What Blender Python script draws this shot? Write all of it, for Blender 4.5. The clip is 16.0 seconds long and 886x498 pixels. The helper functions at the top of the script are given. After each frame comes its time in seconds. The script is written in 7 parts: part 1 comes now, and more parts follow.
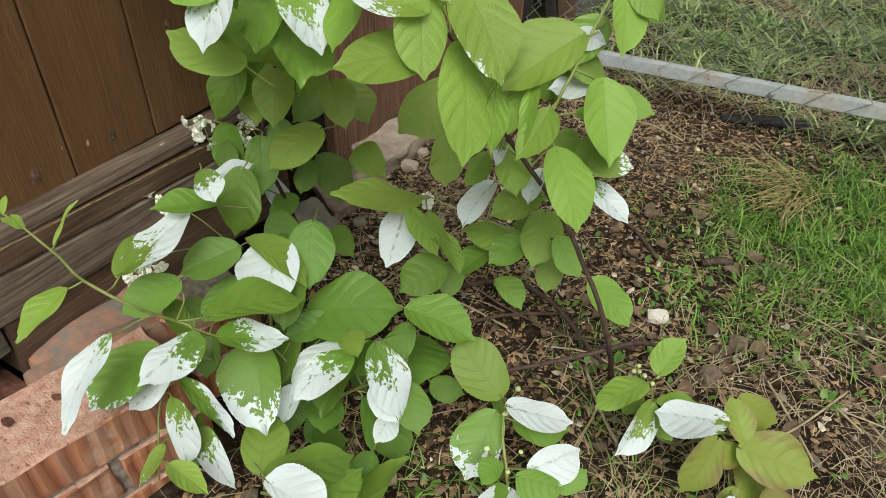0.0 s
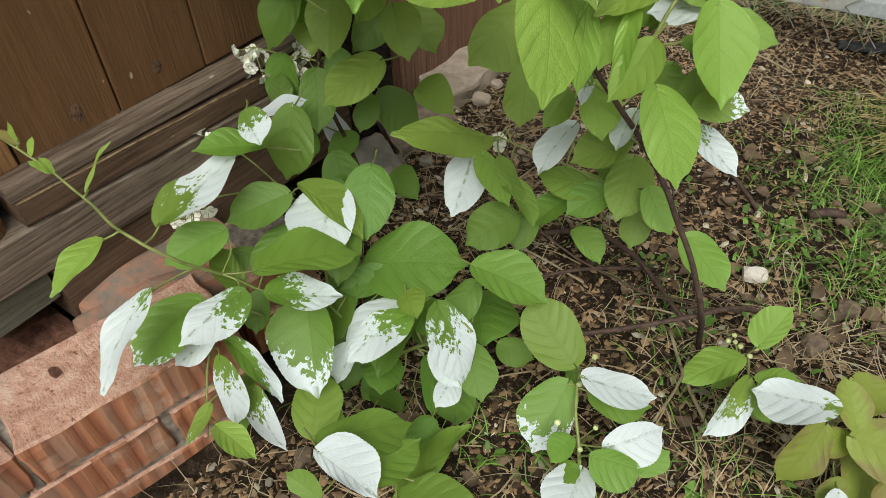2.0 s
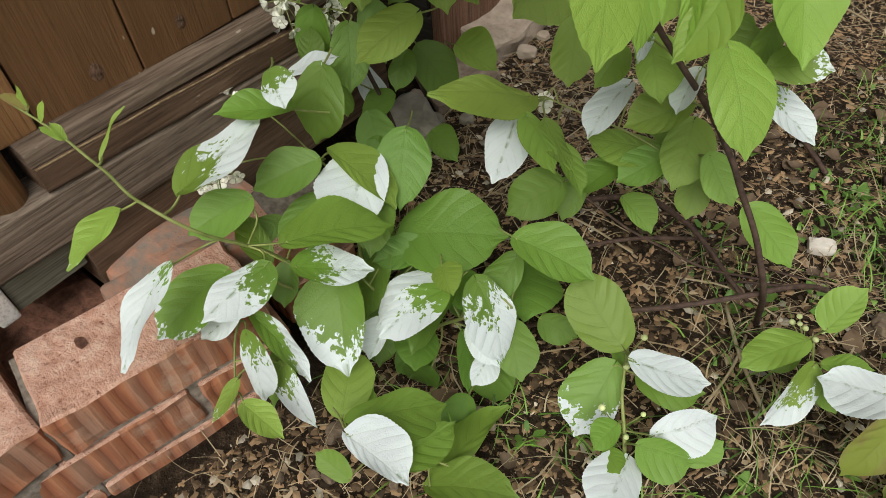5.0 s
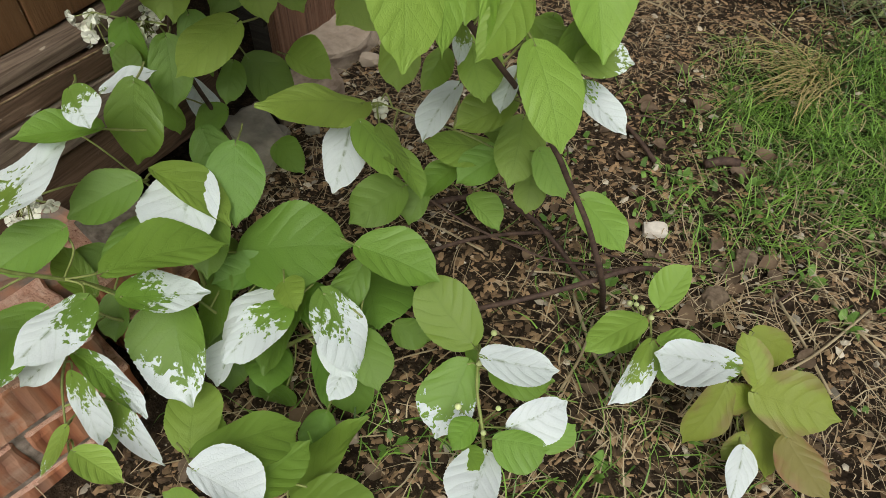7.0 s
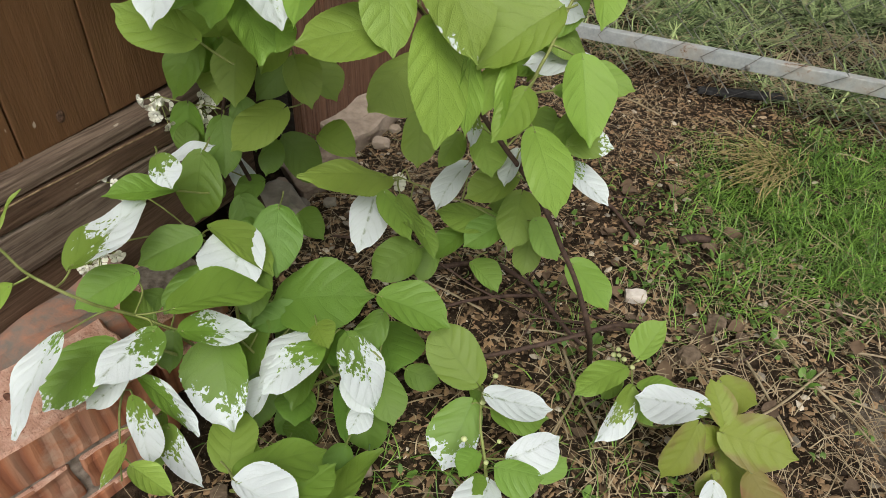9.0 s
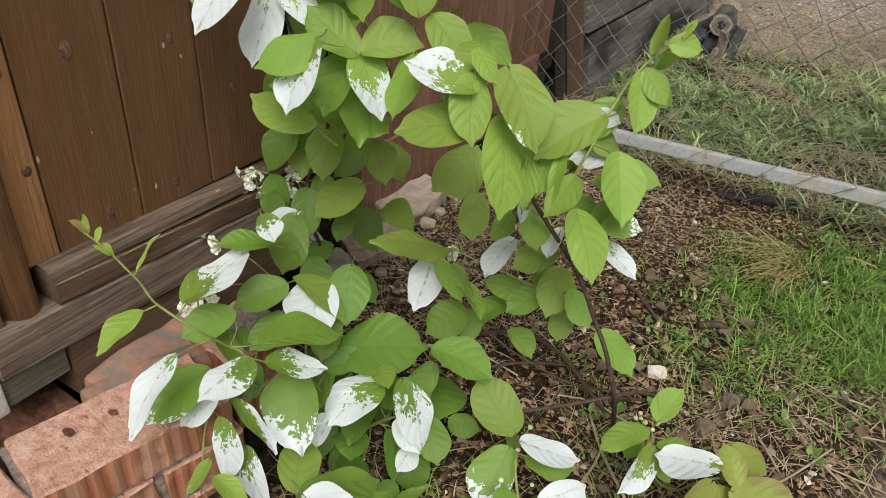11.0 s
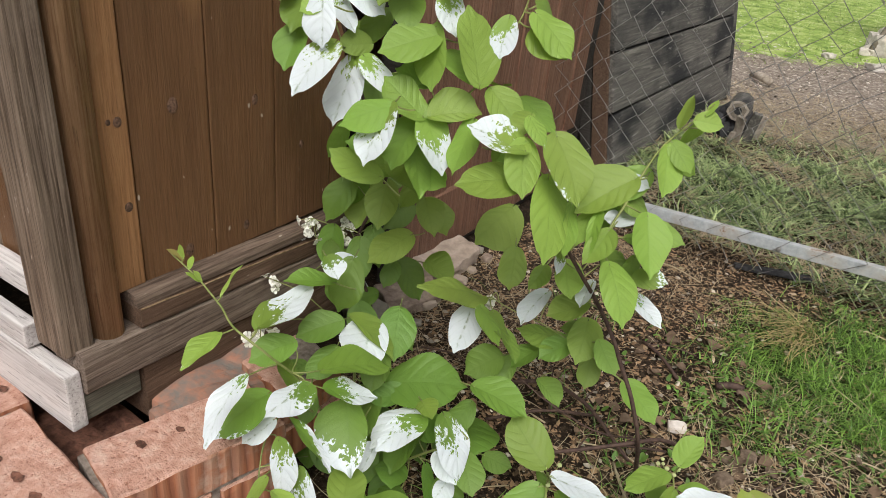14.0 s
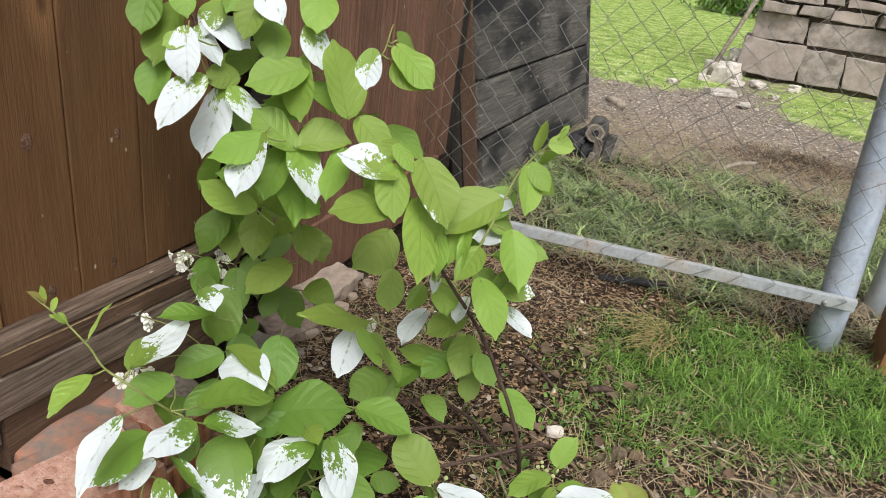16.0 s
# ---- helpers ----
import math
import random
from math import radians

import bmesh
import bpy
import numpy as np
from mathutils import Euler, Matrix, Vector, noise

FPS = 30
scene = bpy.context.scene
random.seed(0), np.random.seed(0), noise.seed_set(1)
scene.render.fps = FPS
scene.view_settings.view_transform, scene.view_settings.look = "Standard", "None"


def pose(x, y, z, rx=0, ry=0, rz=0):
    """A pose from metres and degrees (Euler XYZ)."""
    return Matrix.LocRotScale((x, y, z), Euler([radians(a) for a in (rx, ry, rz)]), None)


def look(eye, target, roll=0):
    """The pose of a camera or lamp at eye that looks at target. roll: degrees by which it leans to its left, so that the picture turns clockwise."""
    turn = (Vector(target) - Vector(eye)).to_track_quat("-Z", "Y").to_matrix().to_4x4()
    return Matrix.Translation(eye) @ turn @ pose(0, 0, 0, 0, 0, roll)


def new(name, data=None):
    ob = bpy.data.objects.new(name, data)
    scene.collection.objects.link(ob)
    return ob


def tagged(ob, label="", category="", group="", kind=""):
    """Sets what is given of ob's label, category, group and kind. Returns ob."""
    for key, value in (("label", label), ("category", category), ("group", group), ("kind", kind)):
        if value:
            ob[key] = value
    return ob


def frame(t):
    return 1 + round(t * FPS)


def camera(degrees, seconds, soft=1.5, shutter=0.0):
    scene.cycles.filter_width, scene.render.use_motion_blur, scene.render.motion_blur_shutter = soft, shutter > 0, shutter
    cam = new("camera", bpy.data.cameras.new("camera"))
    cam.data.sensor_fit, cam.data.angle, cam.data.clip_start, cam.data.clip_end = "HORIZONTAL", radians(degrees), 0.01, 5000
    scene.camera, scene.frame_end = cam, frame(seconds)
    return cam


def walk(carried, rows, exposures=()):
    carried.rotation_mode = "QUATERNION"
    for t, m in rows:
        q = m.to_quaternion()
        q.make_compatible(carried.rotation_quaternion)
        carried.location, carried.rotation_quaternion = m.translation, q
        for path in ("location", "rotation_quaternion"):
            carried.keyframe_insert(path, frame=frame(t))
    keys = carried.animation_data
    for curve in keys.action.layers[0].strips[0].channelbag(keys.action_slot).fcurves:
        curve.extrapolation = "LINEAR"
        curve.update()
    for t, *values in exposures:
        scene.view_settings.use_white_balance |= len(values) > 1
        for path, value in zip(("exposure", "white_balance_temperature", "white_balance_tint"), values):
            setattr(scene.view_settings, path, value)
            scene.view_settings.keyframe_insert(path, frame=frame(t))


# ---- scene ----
cam = camera(65.0, 16.0, soft=0.85)
EXPOSURE = -0.04
PATH = [
    (0, (0.2835, 0.1636, 0.8489), (-0.3200, 1.2668, -0.1717), 2.1),
    (0.5, (0.2730, 0.1814, 0.8400), (-0.3621, 1.2377, -0.2114), 1.1),
    (1, (0.2552, 0.2033, 0.8238), (-0.4123, 1.1996, -0.2657), -0.0),
    (1.5, (0.2462, 0.2155, 0.8165), (-0.4398, 1.1753, -0.2932), -0.8),
    (2, (0.2381, 0.2414, 0.8051), (-0.4439, 1.1656, -0.3378), -1.7),
    (2.5, (0.2292, 0.2624, 0.7930), (-0.4666, 1.1437, -0.3750), -3.0),
    (3, (0.2276, 0.2786, 0.7889), (-0.4536, 1.1429, -0.4001), -3.5),
    (5.3, (0.2090, 0.2900, 0.7760), (-0.5071, 1.0862, -0.4390), -5.0),
    (5.5, (0.2130, 0.3029, 0.7663), (-0.4666, 1.1210, -0.4552), -4.3),
    (6, (0.2171, 0.3329, 0.7533), (-0.3572, 1.1923, -0.4933), -2.1),
    (6.5, (0.2317, 0.3459, 0.7533), (-0.2600, 1.2523, -0.4957), 0.0),
    (7, (0.2398, 0.3119, 0.7719), (-0.2495, 1.2749, -0.4350), 1.2),
    (7.5, (0.2495, 0.2811, 0.7938), (-0.2503, 1.2847, -0.3750), 1.7),
    (8, (0.2535, 0.2503, 0.8051), (-0.2552, 1.2903, -0.3272), 2.5),
    (8.5, (0.2584, 0.2268, 0.8197), (-0.2527, 1.2960, -0.2851), 3.1),
    (9, (0.2665, 0.1968, 0.8367), (-0.2641, 1.2944, -0.2300), 3.2),
    (9.5, (0.2746, 0.1490, 0.8489), (-0.2843, 1.2879, -0.1588), 3.7),
    (9.7, (0.2770, 0.1328, 0.8554), (-0.2924, 1.2830, -0.1337), 3.9),
    (11.8, (0.3005, 0.0284, 0.8999), (-0.3767, 1.2174, 0.0324), 4.9),
    (12, (0.3029, 0.0235, 0.8983), (-0.3783, 1.2150, 0.0381), 4.6),
    (12.5, (0.3086, 0.0146, 0.8983), (-0.4050, 1.1964, 0.0510), 4.1),
    (13, (0.3151, -0.0024, 0.9032), (-0.4560, 1.1543, 0.0713), 3.6),
    (13.5, (0.3127, -0.0324, 0.9088), (-0.4560, 1.1462, 0.1069), 4.9),
    (14, (0.3086, -0.0624, 0.9104), (-0.4163, 1.1705, 0.1499), 6.5),
    (14.5, (0.3159, -0.0737, 0.9161), (-0.3677, 1.1972, 0.1806), 7.1),
    (15, (0.3329, -0.0794, 0.9226), (-0.3078, 1.2280, 0.2130), 6.7),
    (15.5, (0.3418, -0.0859, 0.9283), (-0.2471, 1.2563, 0.2381), 7.0),
    (16, (0.3313, -0.0867, 0.9226), (-0.1741, 1.2968, 0.2471), 8.0),
]
walk(cam, [(t, look(eye, target, roll)) for t, eye, target, roll in PATH], exposures=[(t, EXPOSURE + e, kelvin, tint) for t, e, kelvin, tint in ((0.0, 0.14, 6550, 1), (1.5, 0.07, 6550, 1), (3.0, 0.04, 6600, 1), (5.5, -0.03, 6650, 4), (7.0, -0.08, 6650, 3), (9.0, 0.02, 6650, 6), (12.0, 0.17, 6600, 9), (14.5, 0.24, 6450, 10), (16.0, 0.34, 6400, 10))])

# ---- world and light: a bright overcast day ----
world = bpy.data.worlds.new("sky")
scene.world = world
world.use_nodes = True
wn, wl = world.node_tree.nodes, world.node_tree.links
sky = wn.new("ShaderNodeTexSky")
sky.sky_type, sky.sun_disc = "NISHITA", False
sky.sun_elevation, sky.sun_rotation = radians(52), radians(150)
sky.air_density, sky.dust_density, sky.ozone_density = 1.0, 6.0, 0.6
soft_sky = wn.new("ShaderNodeHueSaturation")
soft_sky.inputs["Saturation"].default_value = 0.16
wl.new(sky.outputs[0], soft_sky.inputs["Color"])
wl.new(soft_sky.outputs[0], wn["Background"].inputs[0])
wn["Background"].inputs[1].default_value = 0.110
sun = new("sun", bpy.data.lights.new("sun", "SUN"))
sun.data.energy, sun.data.angle, sun.data.color = 1.98, radians(30), (1.0, 0.965, 0.875)
sun.matrix_world = look((2.3, -2.9, 6.0), (0, 1, 0))


# ---- building helpers ----
def mesh_of(bm, name):
    me = bpy.data.meshes.new(name)
    bm.to_mesh(me)
    bm.free()
    return me


def place(name, me, material, parent=None, label=""):
    ob = new(name, me)
    if material is not None:
        me.materials.append(material)
    if parent is not None:
        ob.parent = parent
    if label:
        ob["label"] = label
    return ob


def part(name, bm, material, parent, label=""):
    return place(name, mesh_of(bm, name), material, parent, label)


def thing(name, label, category, at=(0, 0, 0), group="", kind=""):
    ob = new(name)
    ob.location = at
    ob.empty_display_size = 0.05
    return tagged(ob, label, category, group, kind)


def box(x0, x1, y0, y1, z0, z1, bevel=0.003, cuts=0, wobble=0.0, seed=0):
    bm = bmesh.new()
    bmesh.ops.create_cube(bm, size=1.0)
    for v in bm.verts:
        v.co = Vector((x0 + (v.co.x + 0.5) * (x1 - x0), y0 + (v.co.y + 0.5) * (y1 - y0), z0 + (v.co.z + 0.5) * (z1 - z0)))
    if bevel:
        bmesh.ops.bevel(bm, geom=bm.edges[:], offset=bevel, segments=2, affect="EDGES", profile=0.6)
    if cuts:
        bmesh.ops.subdivide_edges(bm, edges=[e for e in bm.edges if e.calc_length() > 0.03], cuts=cuts, use_grid_fill=True)
    if wobble:
        for v in bm.verts:
            n = noise.noise_vector(v.co * 14 + Vector((seed, seed * 2, 0)))
            v.co += n * wobble
    return bm


def tube(points, radii, sides=6, closed_tip=True):
    """A round stem through the points, as a bmesh."""
    bm = bmesh.new()
    pts = [Vector(p) for p in points]
    rings = []
    for i, p in enumerate(pts):
        d = (pts[min(i + 1, len(pts) - 1)] - pts[max(i - 1, 0)]).normalized()
        a = d.cross(Vector((0.31, 0.17, 0.93)))
        if a.length < 0.05:
            a = d.cross(Vector((1, 0, 0)))
        a.normalize()
        b = d.cross(a)
        r = radii[i] if not isinstance(radii, float) else radii
        rings.append([bm.verts.new(p + a * (r * math.cos(k * math.tau / sides)) + b * (r * math.sin(k * math.tau / sides))) for k in range(sides)])
    for r0, r1 in zip(rings, rings[1:]):
        for k in range(sides):
            bm.faces.new((r0[k], r0[(k + 1) % sides], r1[(k + 1) % sides], r1[k]))
    if closed_tip:
        bm.faces.new(rings[-1])
        bm.faces.new(rings[0][::-1])
    for f in bm.faces:
        f.smooth = True
    return bm


def smooth_path(points, n=6):
    """Catmull-Rom through the points."""
    p = [Vector(q) for q in points]
    p = [p[0] * 2 - p[1]] + p + [p[-1] * 2 - p[-2]]
    out = []
    for i in range(1, len(p) - 2):
        for k in range(n):
            t = k / n
            out.append(0.5 * ((2 * p[i]) + (p[i + 1] - p[i - 1]) * t + (2 * p[i - 1] - 5 * p[i] + 4 * p[i + 1] - p[i + 2]) * t * t + (3 * p[i] - p[i - 1] - 3 * p[i + 1] + p[i + 2]) * t ** 3))
    out.append(p[-2])
    return out


# ---- materials ----
class Nodes:
    """A short hand for node materials."""

    def __init__(self, name, roughness=0.7, specular=0.3):
        self.mat = bpy.data.materials.new(name)
        self.mat.use_nodes = True
        self.t = self.mat.node_tree
        self.bsdf = self.t.nodes["Principled BSDF"]
        self.bsdf.inputs["Roughness"].default_value = roughness
        self.bsdf.inputs["Specular IOR Level"].default_value = specular

    def node(self, kind, **inputs):
        n = self.t.nodes.new("ShaderNode" + kind)
        for key, value in inputs.items():
            self.put(value, n.inputs[key.replace("_", " ")])
        return n

    def put(self, value, socket):
        if isinstance(value, bpy.types.NodeSocket):
            self.t.links.new(value, socket)
        else:
            socket.default_value = value

    def coord(self, scale=(1, 1, 1), world=True, shift=None):
        n = self.t.nodes.new("ShaderNodeMapping")
        if world:
            src = self.t.nodes.new("ShaderNodeNewGeometry").outputs["Position"]
        else:
            src = self.t.nodes.new("ShaderNodeTexCoord").outputs["Object"]
        self.t.links.new(src, n.inputs["Vector"])
        n.inputs["Scale"].default_value = scale
        if shift is not None:
            self.put(shift, n.inputs["Location"])
        return n.outputs[0]

    def noise(self, vector, scale, detail=4.0, rough=0.55, distortion=0.0):
        n = self.node("TexNoise", Vector=vector, Scale=scale, Detail=detail, Roughness=rough, Distortion=distortion)
        return n.outputs[0]

    def ramp(self, fac, *stops):
        n = self.t.nodes.new("ShaderNodeValToRGB")
        self.put(fac, n.inputs[0])
        e = n.color_ramp.elements
        while len(e) < len(stops):
            e.new(0.5)
        for el, (pos, col) in zip(e, stops):
            el.position = pos
            el.color = (*col, 1) if len(col) == 3 else col
        return n.outputs[0]

    def mix(self, fac, a, b, mode="MIX"):
        n = self.t.nodes.new("ShaderNodeMix")
        n.data_type, n.blend_type = "RGBA", mode
        self.put(fac, n.inputs[0])
        for value, socket in ((a, n.inputs[6]), (b, n.inputs[7])):
            self.put((*value, 1) if isinstance(value, tuple) and len(value) == 3 else value, socket)
        return n.outputs[2]

    def math(self, op, a, b=0.0, clamp=False):
        n = self.t.nodes.new("ShaderNodeMath")
        n.operation, n.use_clamp = op, clamp
        self.put(a, n.inputs[0])
        self.put(b, n.inputs[1])
        return n.outputs[0]

    def attr(self, name):
        n = self.t.nodes.new("ShaderNodeAttribute")
        n.attribute_name = name
        return n.outputs["Fac"]

    def random(self):
        return self.t.nodes.new("ShaderNodeObjectInfo").outputs["Random"]

    def island(self):
        return self.t.nodes.new("ShaderNodeNewGeometry").outputs["Random Per Island"]

    def bump(self, height, strength=0.3, distance=0.01):
        n = self.node("Bump", Height=height, Strength=strength, Distance=distance)
        self.t.links.new(n.outputs[0], self.bsdf.inputs["Normal"])

    def colour(self, value):
        self.put(value, self.bsdf.inputs["Base Color"])
        return self

    def rough(self, value):
        self.put(value, self.bsdf.inputs["Roughness"])


def wood(name, dark, mid, light, along="z", grey=0.0, rough=0.7, knots=None, cracks=0.8, lines=0.0, nicks=0.5):
    """Painted or bare timber: long grain, knots with a halo, cracks, worn pale streaks, weather lines and chipped spots."""
    m = Nodes(name, rough, 0.25)
    axis = {"z": lambda a, b: (a, a, b), "y": lambda a, b: (a, b, a), "x": lambda a, b: (b, a, a)}[along]
    jump = m.math("MULTIPLY", m.random(), 9.0)
    bend = m.noise(m.coord(axis(6, 2.0), shift=jump), 1.5, 2.0, 0.5)
    grain = m.noise(m.coord(axis(110, 5.0), shift=jump), 2.0, 7.0, 0.72, 0.5)
    broad = m.noise(m.coord(axis(10, 1.6), shift=jump), 1.2, 4.0, 0.6, 0.2)
    wear = m.noise(m.coord(shift=jump), 9.0, 6.0, 0.72)
    col = m.ramp(grain, (0.34, dark), (0.50, mid), (0.72, light))
    col = m.mix(m.math("MULTIPLY", bend, 0.5), col, mid)
    stain = m.ramp(broad, (0.36, (0.80, 0.79, 0.78)), (0.52, (1, 1, 1)), (0.68, (1.14, 1.12, 1.10)))
    col = m.mix(1.0, col, stain, "MULTIPLY")
    crack = m.noise(m.coord(axis(150, 2.2), shift=jump), 1.0, 3.0, 0.6, 0.3)
    split = m.ramp(crack, (0.66, (0, 0, 0)), (0.74, (cracks, cracks, cracks)))
    col = m.mix(split, col, tuple(c * 0.35 for c in dark))
    streak = m.noise(m.coord(axis(40, 2.5), shift=jump), 1.3, 5.0, 0.75)
    chip = m.noise(m.coord(axis(95, 16), shift=jump), 1.4, 4.0, 0.7)
    col = m.mix(m.ramp(chip, (0.62, (0, 0, 0)), (0.70, (0.55 * cracks, 0.55 * cracks, 0.55 * cracks))), col, light)
    nick = m.noise(m.coord(axis(120, 11), shift=jump), 1.7, 3.0, 0.65)
    col = m.mix(m.ramp(nick, (0.30, (0.85 * cracks, 0.85 * cracks, 0.85 * cracks)), (0.38, (0, 0, 0))), col, tuple(c * 0.4 for c in dark))
    pale = m.math("MULTIPLY", m.ramp(wear, (0.52, (0, 0, 0)), (0.66, (1, 1, 1))), m.ramp(streak, (0.48, (0, 0, 0)), (0.60, (0.45 + grey, 0.45 + grey, 0.45 + grey))))
    col = m.mix(pale, col, light)
    weather = m.noise(m.coord(axis(210, 4.0), shift=jump), 1.0, 4.0, 0.65, 0.6)
    ridge = m.ramp(weather, (0.40, (0, 0, 0)), (0.50, (0.5, 0.5, 0.5)), (0.62, (1, 1, 1)))
    col = m.mix(lines, col, m.mix(ridge, tuple(c * 0.55 for c in dark), tuple(min(1, c * 1.15) for c in light)))
    spot = m.noise(m.coord(axis(70, 26), shift=jump), 1.0, 2.0, 0.6)
    col = m.mix(m.ramp(spot, (0.735, (0, 0, 0)), (0.765, (nicks, nicks, nicks))), col, (0.58, 0.50, 0.42))
    if knots:
        cell = m.node("TexVoronoi", Vector=m.coord(axis(*knots)), Scale=1.0).outputs["Distance"]
        cell = m.math("ADD", cell, m.math("MULTIPLY", m.math("SUBTRACT", wear, 0.5), 0.10))
        col = m.mix(m.ramp(cell, (0.10, (0.85, 0.85, 0.85)), (0.26, (0, 0, 0))), col, (light[0] * 1.15, light[1] * 1.05, light[2] * 0.9))
        col = m.mix(m.ramp(cell, (0.045, (0.95, 0.95, 0.95)), (0.085, (0, 0, 0))), col, tuple(c * 0.4 for c in dark))
    tint = m.math("ADD", m.math("MULTIPLY", m.random(), 0.3), 0.85)
    m.colour(m.node("HueSaturation", Color=col, Value=tint).outputs[0])
    m.bump(m.math("SUBTRACT", m.math("ADD", m.math("ADD", grain, m.math("MULTIPLY", weather, lines)), m.math("MULTIPLY", wear, 0.5)), m.math("MULTIPLY", split, 1.5)), 0.55, 0.004)
    m.rough(m.math("ADD", rough - 0.15, m.math("MULTIPLY", wear, 0.3)))
    return m.mat


def leaf_material(name, deep, mid, fresh, edge=None):
    """A thin leaf: green, with white or pink running in from the tip between the veins, and pressed-in veins."""
    m = Nodes(name, 0.46, 0.60)
    u, v, wf, tone = m.attr("u"), m.attr("v"), m.attr("white"), m.attr("tone")
    av = m.math("ABSOLUTE", v)
    jump = m.math("MULTIPLY", m.random(), 30.0)
    vec = m.node("CombineXYZ", X=u, Y=m.math("MULTIPLY", v, 0.45), Z=jump).outputs[0]
    fleck = m.math("ADD", m.math("MULTIPLY", m.noise(vec, 15.0, 3.0, 0.7), 0.5), m.math("MULTIPLY", m.noise(vec, 38.0, 2.0, 0.6), 0.5))
    lobe = m.noise(vec, 4.5, 2.0, 0.5)
    # side veins run outwards and forwards from the midrib
    ph = m.math("SUBTRACT", m.math("MULTIPLY", u, 5.4), m.math("MULTIPLY", m.math("POWER", av, 1.3), 2.0))
    ph = m.math("ADD", ph, m.math("MULTIPLY", m.noise(vec, 3.0, 2.0, 0.5), 0.45))
    saw = m.math("ABSOLUTE", m.math("SUBTRACT", m.math("FRACT", ph), 0.5))
    sidevein = m.math("MULTIPLY", m.ramp(saw, (0.0, (1, 1, 1)), (0.04, (0.4, 0.4, 0.4)), (0.20, (0, 0, 0))), m.math("ADD", 0.35, m.math("MULTIPLY", lobe, 0.7)))
    rib = m.ramp(av, (0.0, (1, 1, 1)), (0.03, (0.6, 0.6, 0.6)), (0.12, (0, 0, 0)))
    veins = m.math("MAXIMUM", sidevein, rib)
    small = m.node("TexVoronoi", Vector=vec, Scale=26.0)
    small.feature = "DISTANCE_TO_EDGE"
    net = m.ramp(small.outputs["Distance"], (0.0, (1, 1, 1)), (0.12, (0, 0, 0)))
    # tone also paints shade: low for covered leaves, high for well-lit upper ones
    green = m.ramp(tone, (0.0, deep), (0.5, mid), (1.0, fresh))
    blotch = m.noise(vec, 2.2, 3.0, 0.6)
    green = m.mix(m.math("MULTIPLY", blotch, 0.5), green, mid)
    green = m.mix(m.math("MULTIPLY", veins, m.math("MULTIPLY", lobe, 0.26)), green, deep)
    if edge is not None:
        rim = m.math("ADD", m.math("MULTIPLY", av, 0.9), m.math("MULTIPLY", m.math("SUBTRACT", lobe, 0.5), 1.2), True)
        green = m.mix(m.ramp(rim, (0.45, (0, 0, 0)), (0.95, (0.75, 0.75, 0.75))), green, edge)
    white = m.mix(m.math("MULTIPLY", m.math("MAXIMUM", veins, m.math("MULTIPLY", net, 0.25)), m.math("MULTIPLY", lobe, 0.42)), (0.80, 0.86, 0.92), (0.46, 0.55, 0.47))
    broken = m.ramp(m.noise(vec, 7.0, 3.0, 0.6), (0.50, (0, 0, 0)), (0.60, (0.8, 0.8, 0.8)))
    white = m.mix(m.math("MULTIPLY", broken, m.math("MAXIMUM", rib, m.math("MULTIPLY", sidevein, 0.25))), white, (0.16, 0.24, 0.13))
    # the white ends in ragged patches between the veins, with a few loose flecks
    patch = m.node("TexVoronoi", Vector=vec, Scale=11.0, Randomness=1.0).outputs["Color"]
    bits = m.node("TexVoronoi", Vector=vec, Scale=27.0, Randomness=1.0).outputs["Color"]
    ragged = m.math("ADD", m.math("MULTIPLY", m.math("SUBTRACT", patch, 0.5), 0.34), m.math("MULTIPLY", m.math("SUBTRACT", bits, 0.5), 0.30))
    reach = m.math("ADD", u, ragged)
    reach = m.math("ADD", reach, m.math("MULTIPLY", m.math("SUBTRACT", fleck, 0.5), 0.30))
    reach = m.math("ADD", reach, m.math("MULTIPLY", m.math("SUBTRACT", lobe, 0.5), 0.45))
    reach = m.math("ADD", reach, m.math("MULTIPLY", m.math("SUBTRACT", saw, 0.25), 0.12))
    side = m.math("MULTIPLY", m.attr("side"), 0.32)
    reach = m.math("ADD", reach, m.math("MULTIPLY", v, side))
    reach = m.math("ADD", reach, m.math("MULTIPLY", m.math("SUBTRACT", av, 0.4), 0.22))
    line = m.math("SUBTRACT", 1.02, m.math("MULTIPLY", wf, 1.25))
    line = m.math("ADD", line, m.math("MULTIPLY", m.math("SUBTRACT", 1.0, m.math("MULTIPLY", wf, 8.0), True), 0.7))
    mask = m.math("MULTIPLY", m.math("SUBTRACT", reach, line), 22.0, True)
    own = m.node("HueSaturation", Color=green, Hue=m.math("ADD", 0.488, m.math("MULTIPLY", m.random(), 0.016)), Value=m.math("ADD", 0.82, m.math("MULTIPLY", m.random(), 0.36)))
    col = m.mix(mask, own.outputs[0], white)
    m.colour(col)
    m.rough(m.math("ADD", 0.42, m.math("MULTIPLY", blotch, 0.2)))
    pleat = m.math("MULTIPLY", m.math("POWER", m.math("MULTIPLY", saw, 2.0), 0.6), m.math("MULTIPLY", av, 1.6, True))
    height = m.math("ADD", m.math("MULTIPLY", blotch, 0.3), m.math("MULTIPLY", pleat, 0.9))
    height = m.math("SUBTRACT", height, m.math("ADD", m.math("MULTIPLY", veins, 0.5), m.math("MULTIPLY", net, 0.20)))
    m.bump(height, 0.28, 0.0034)
    thin = m.node("BsdfTranslucent", Color=m.mix(0.35, col, (0.38, 0.50, 0.04)))
    both = m.node("MixShader", Fac=0.32)
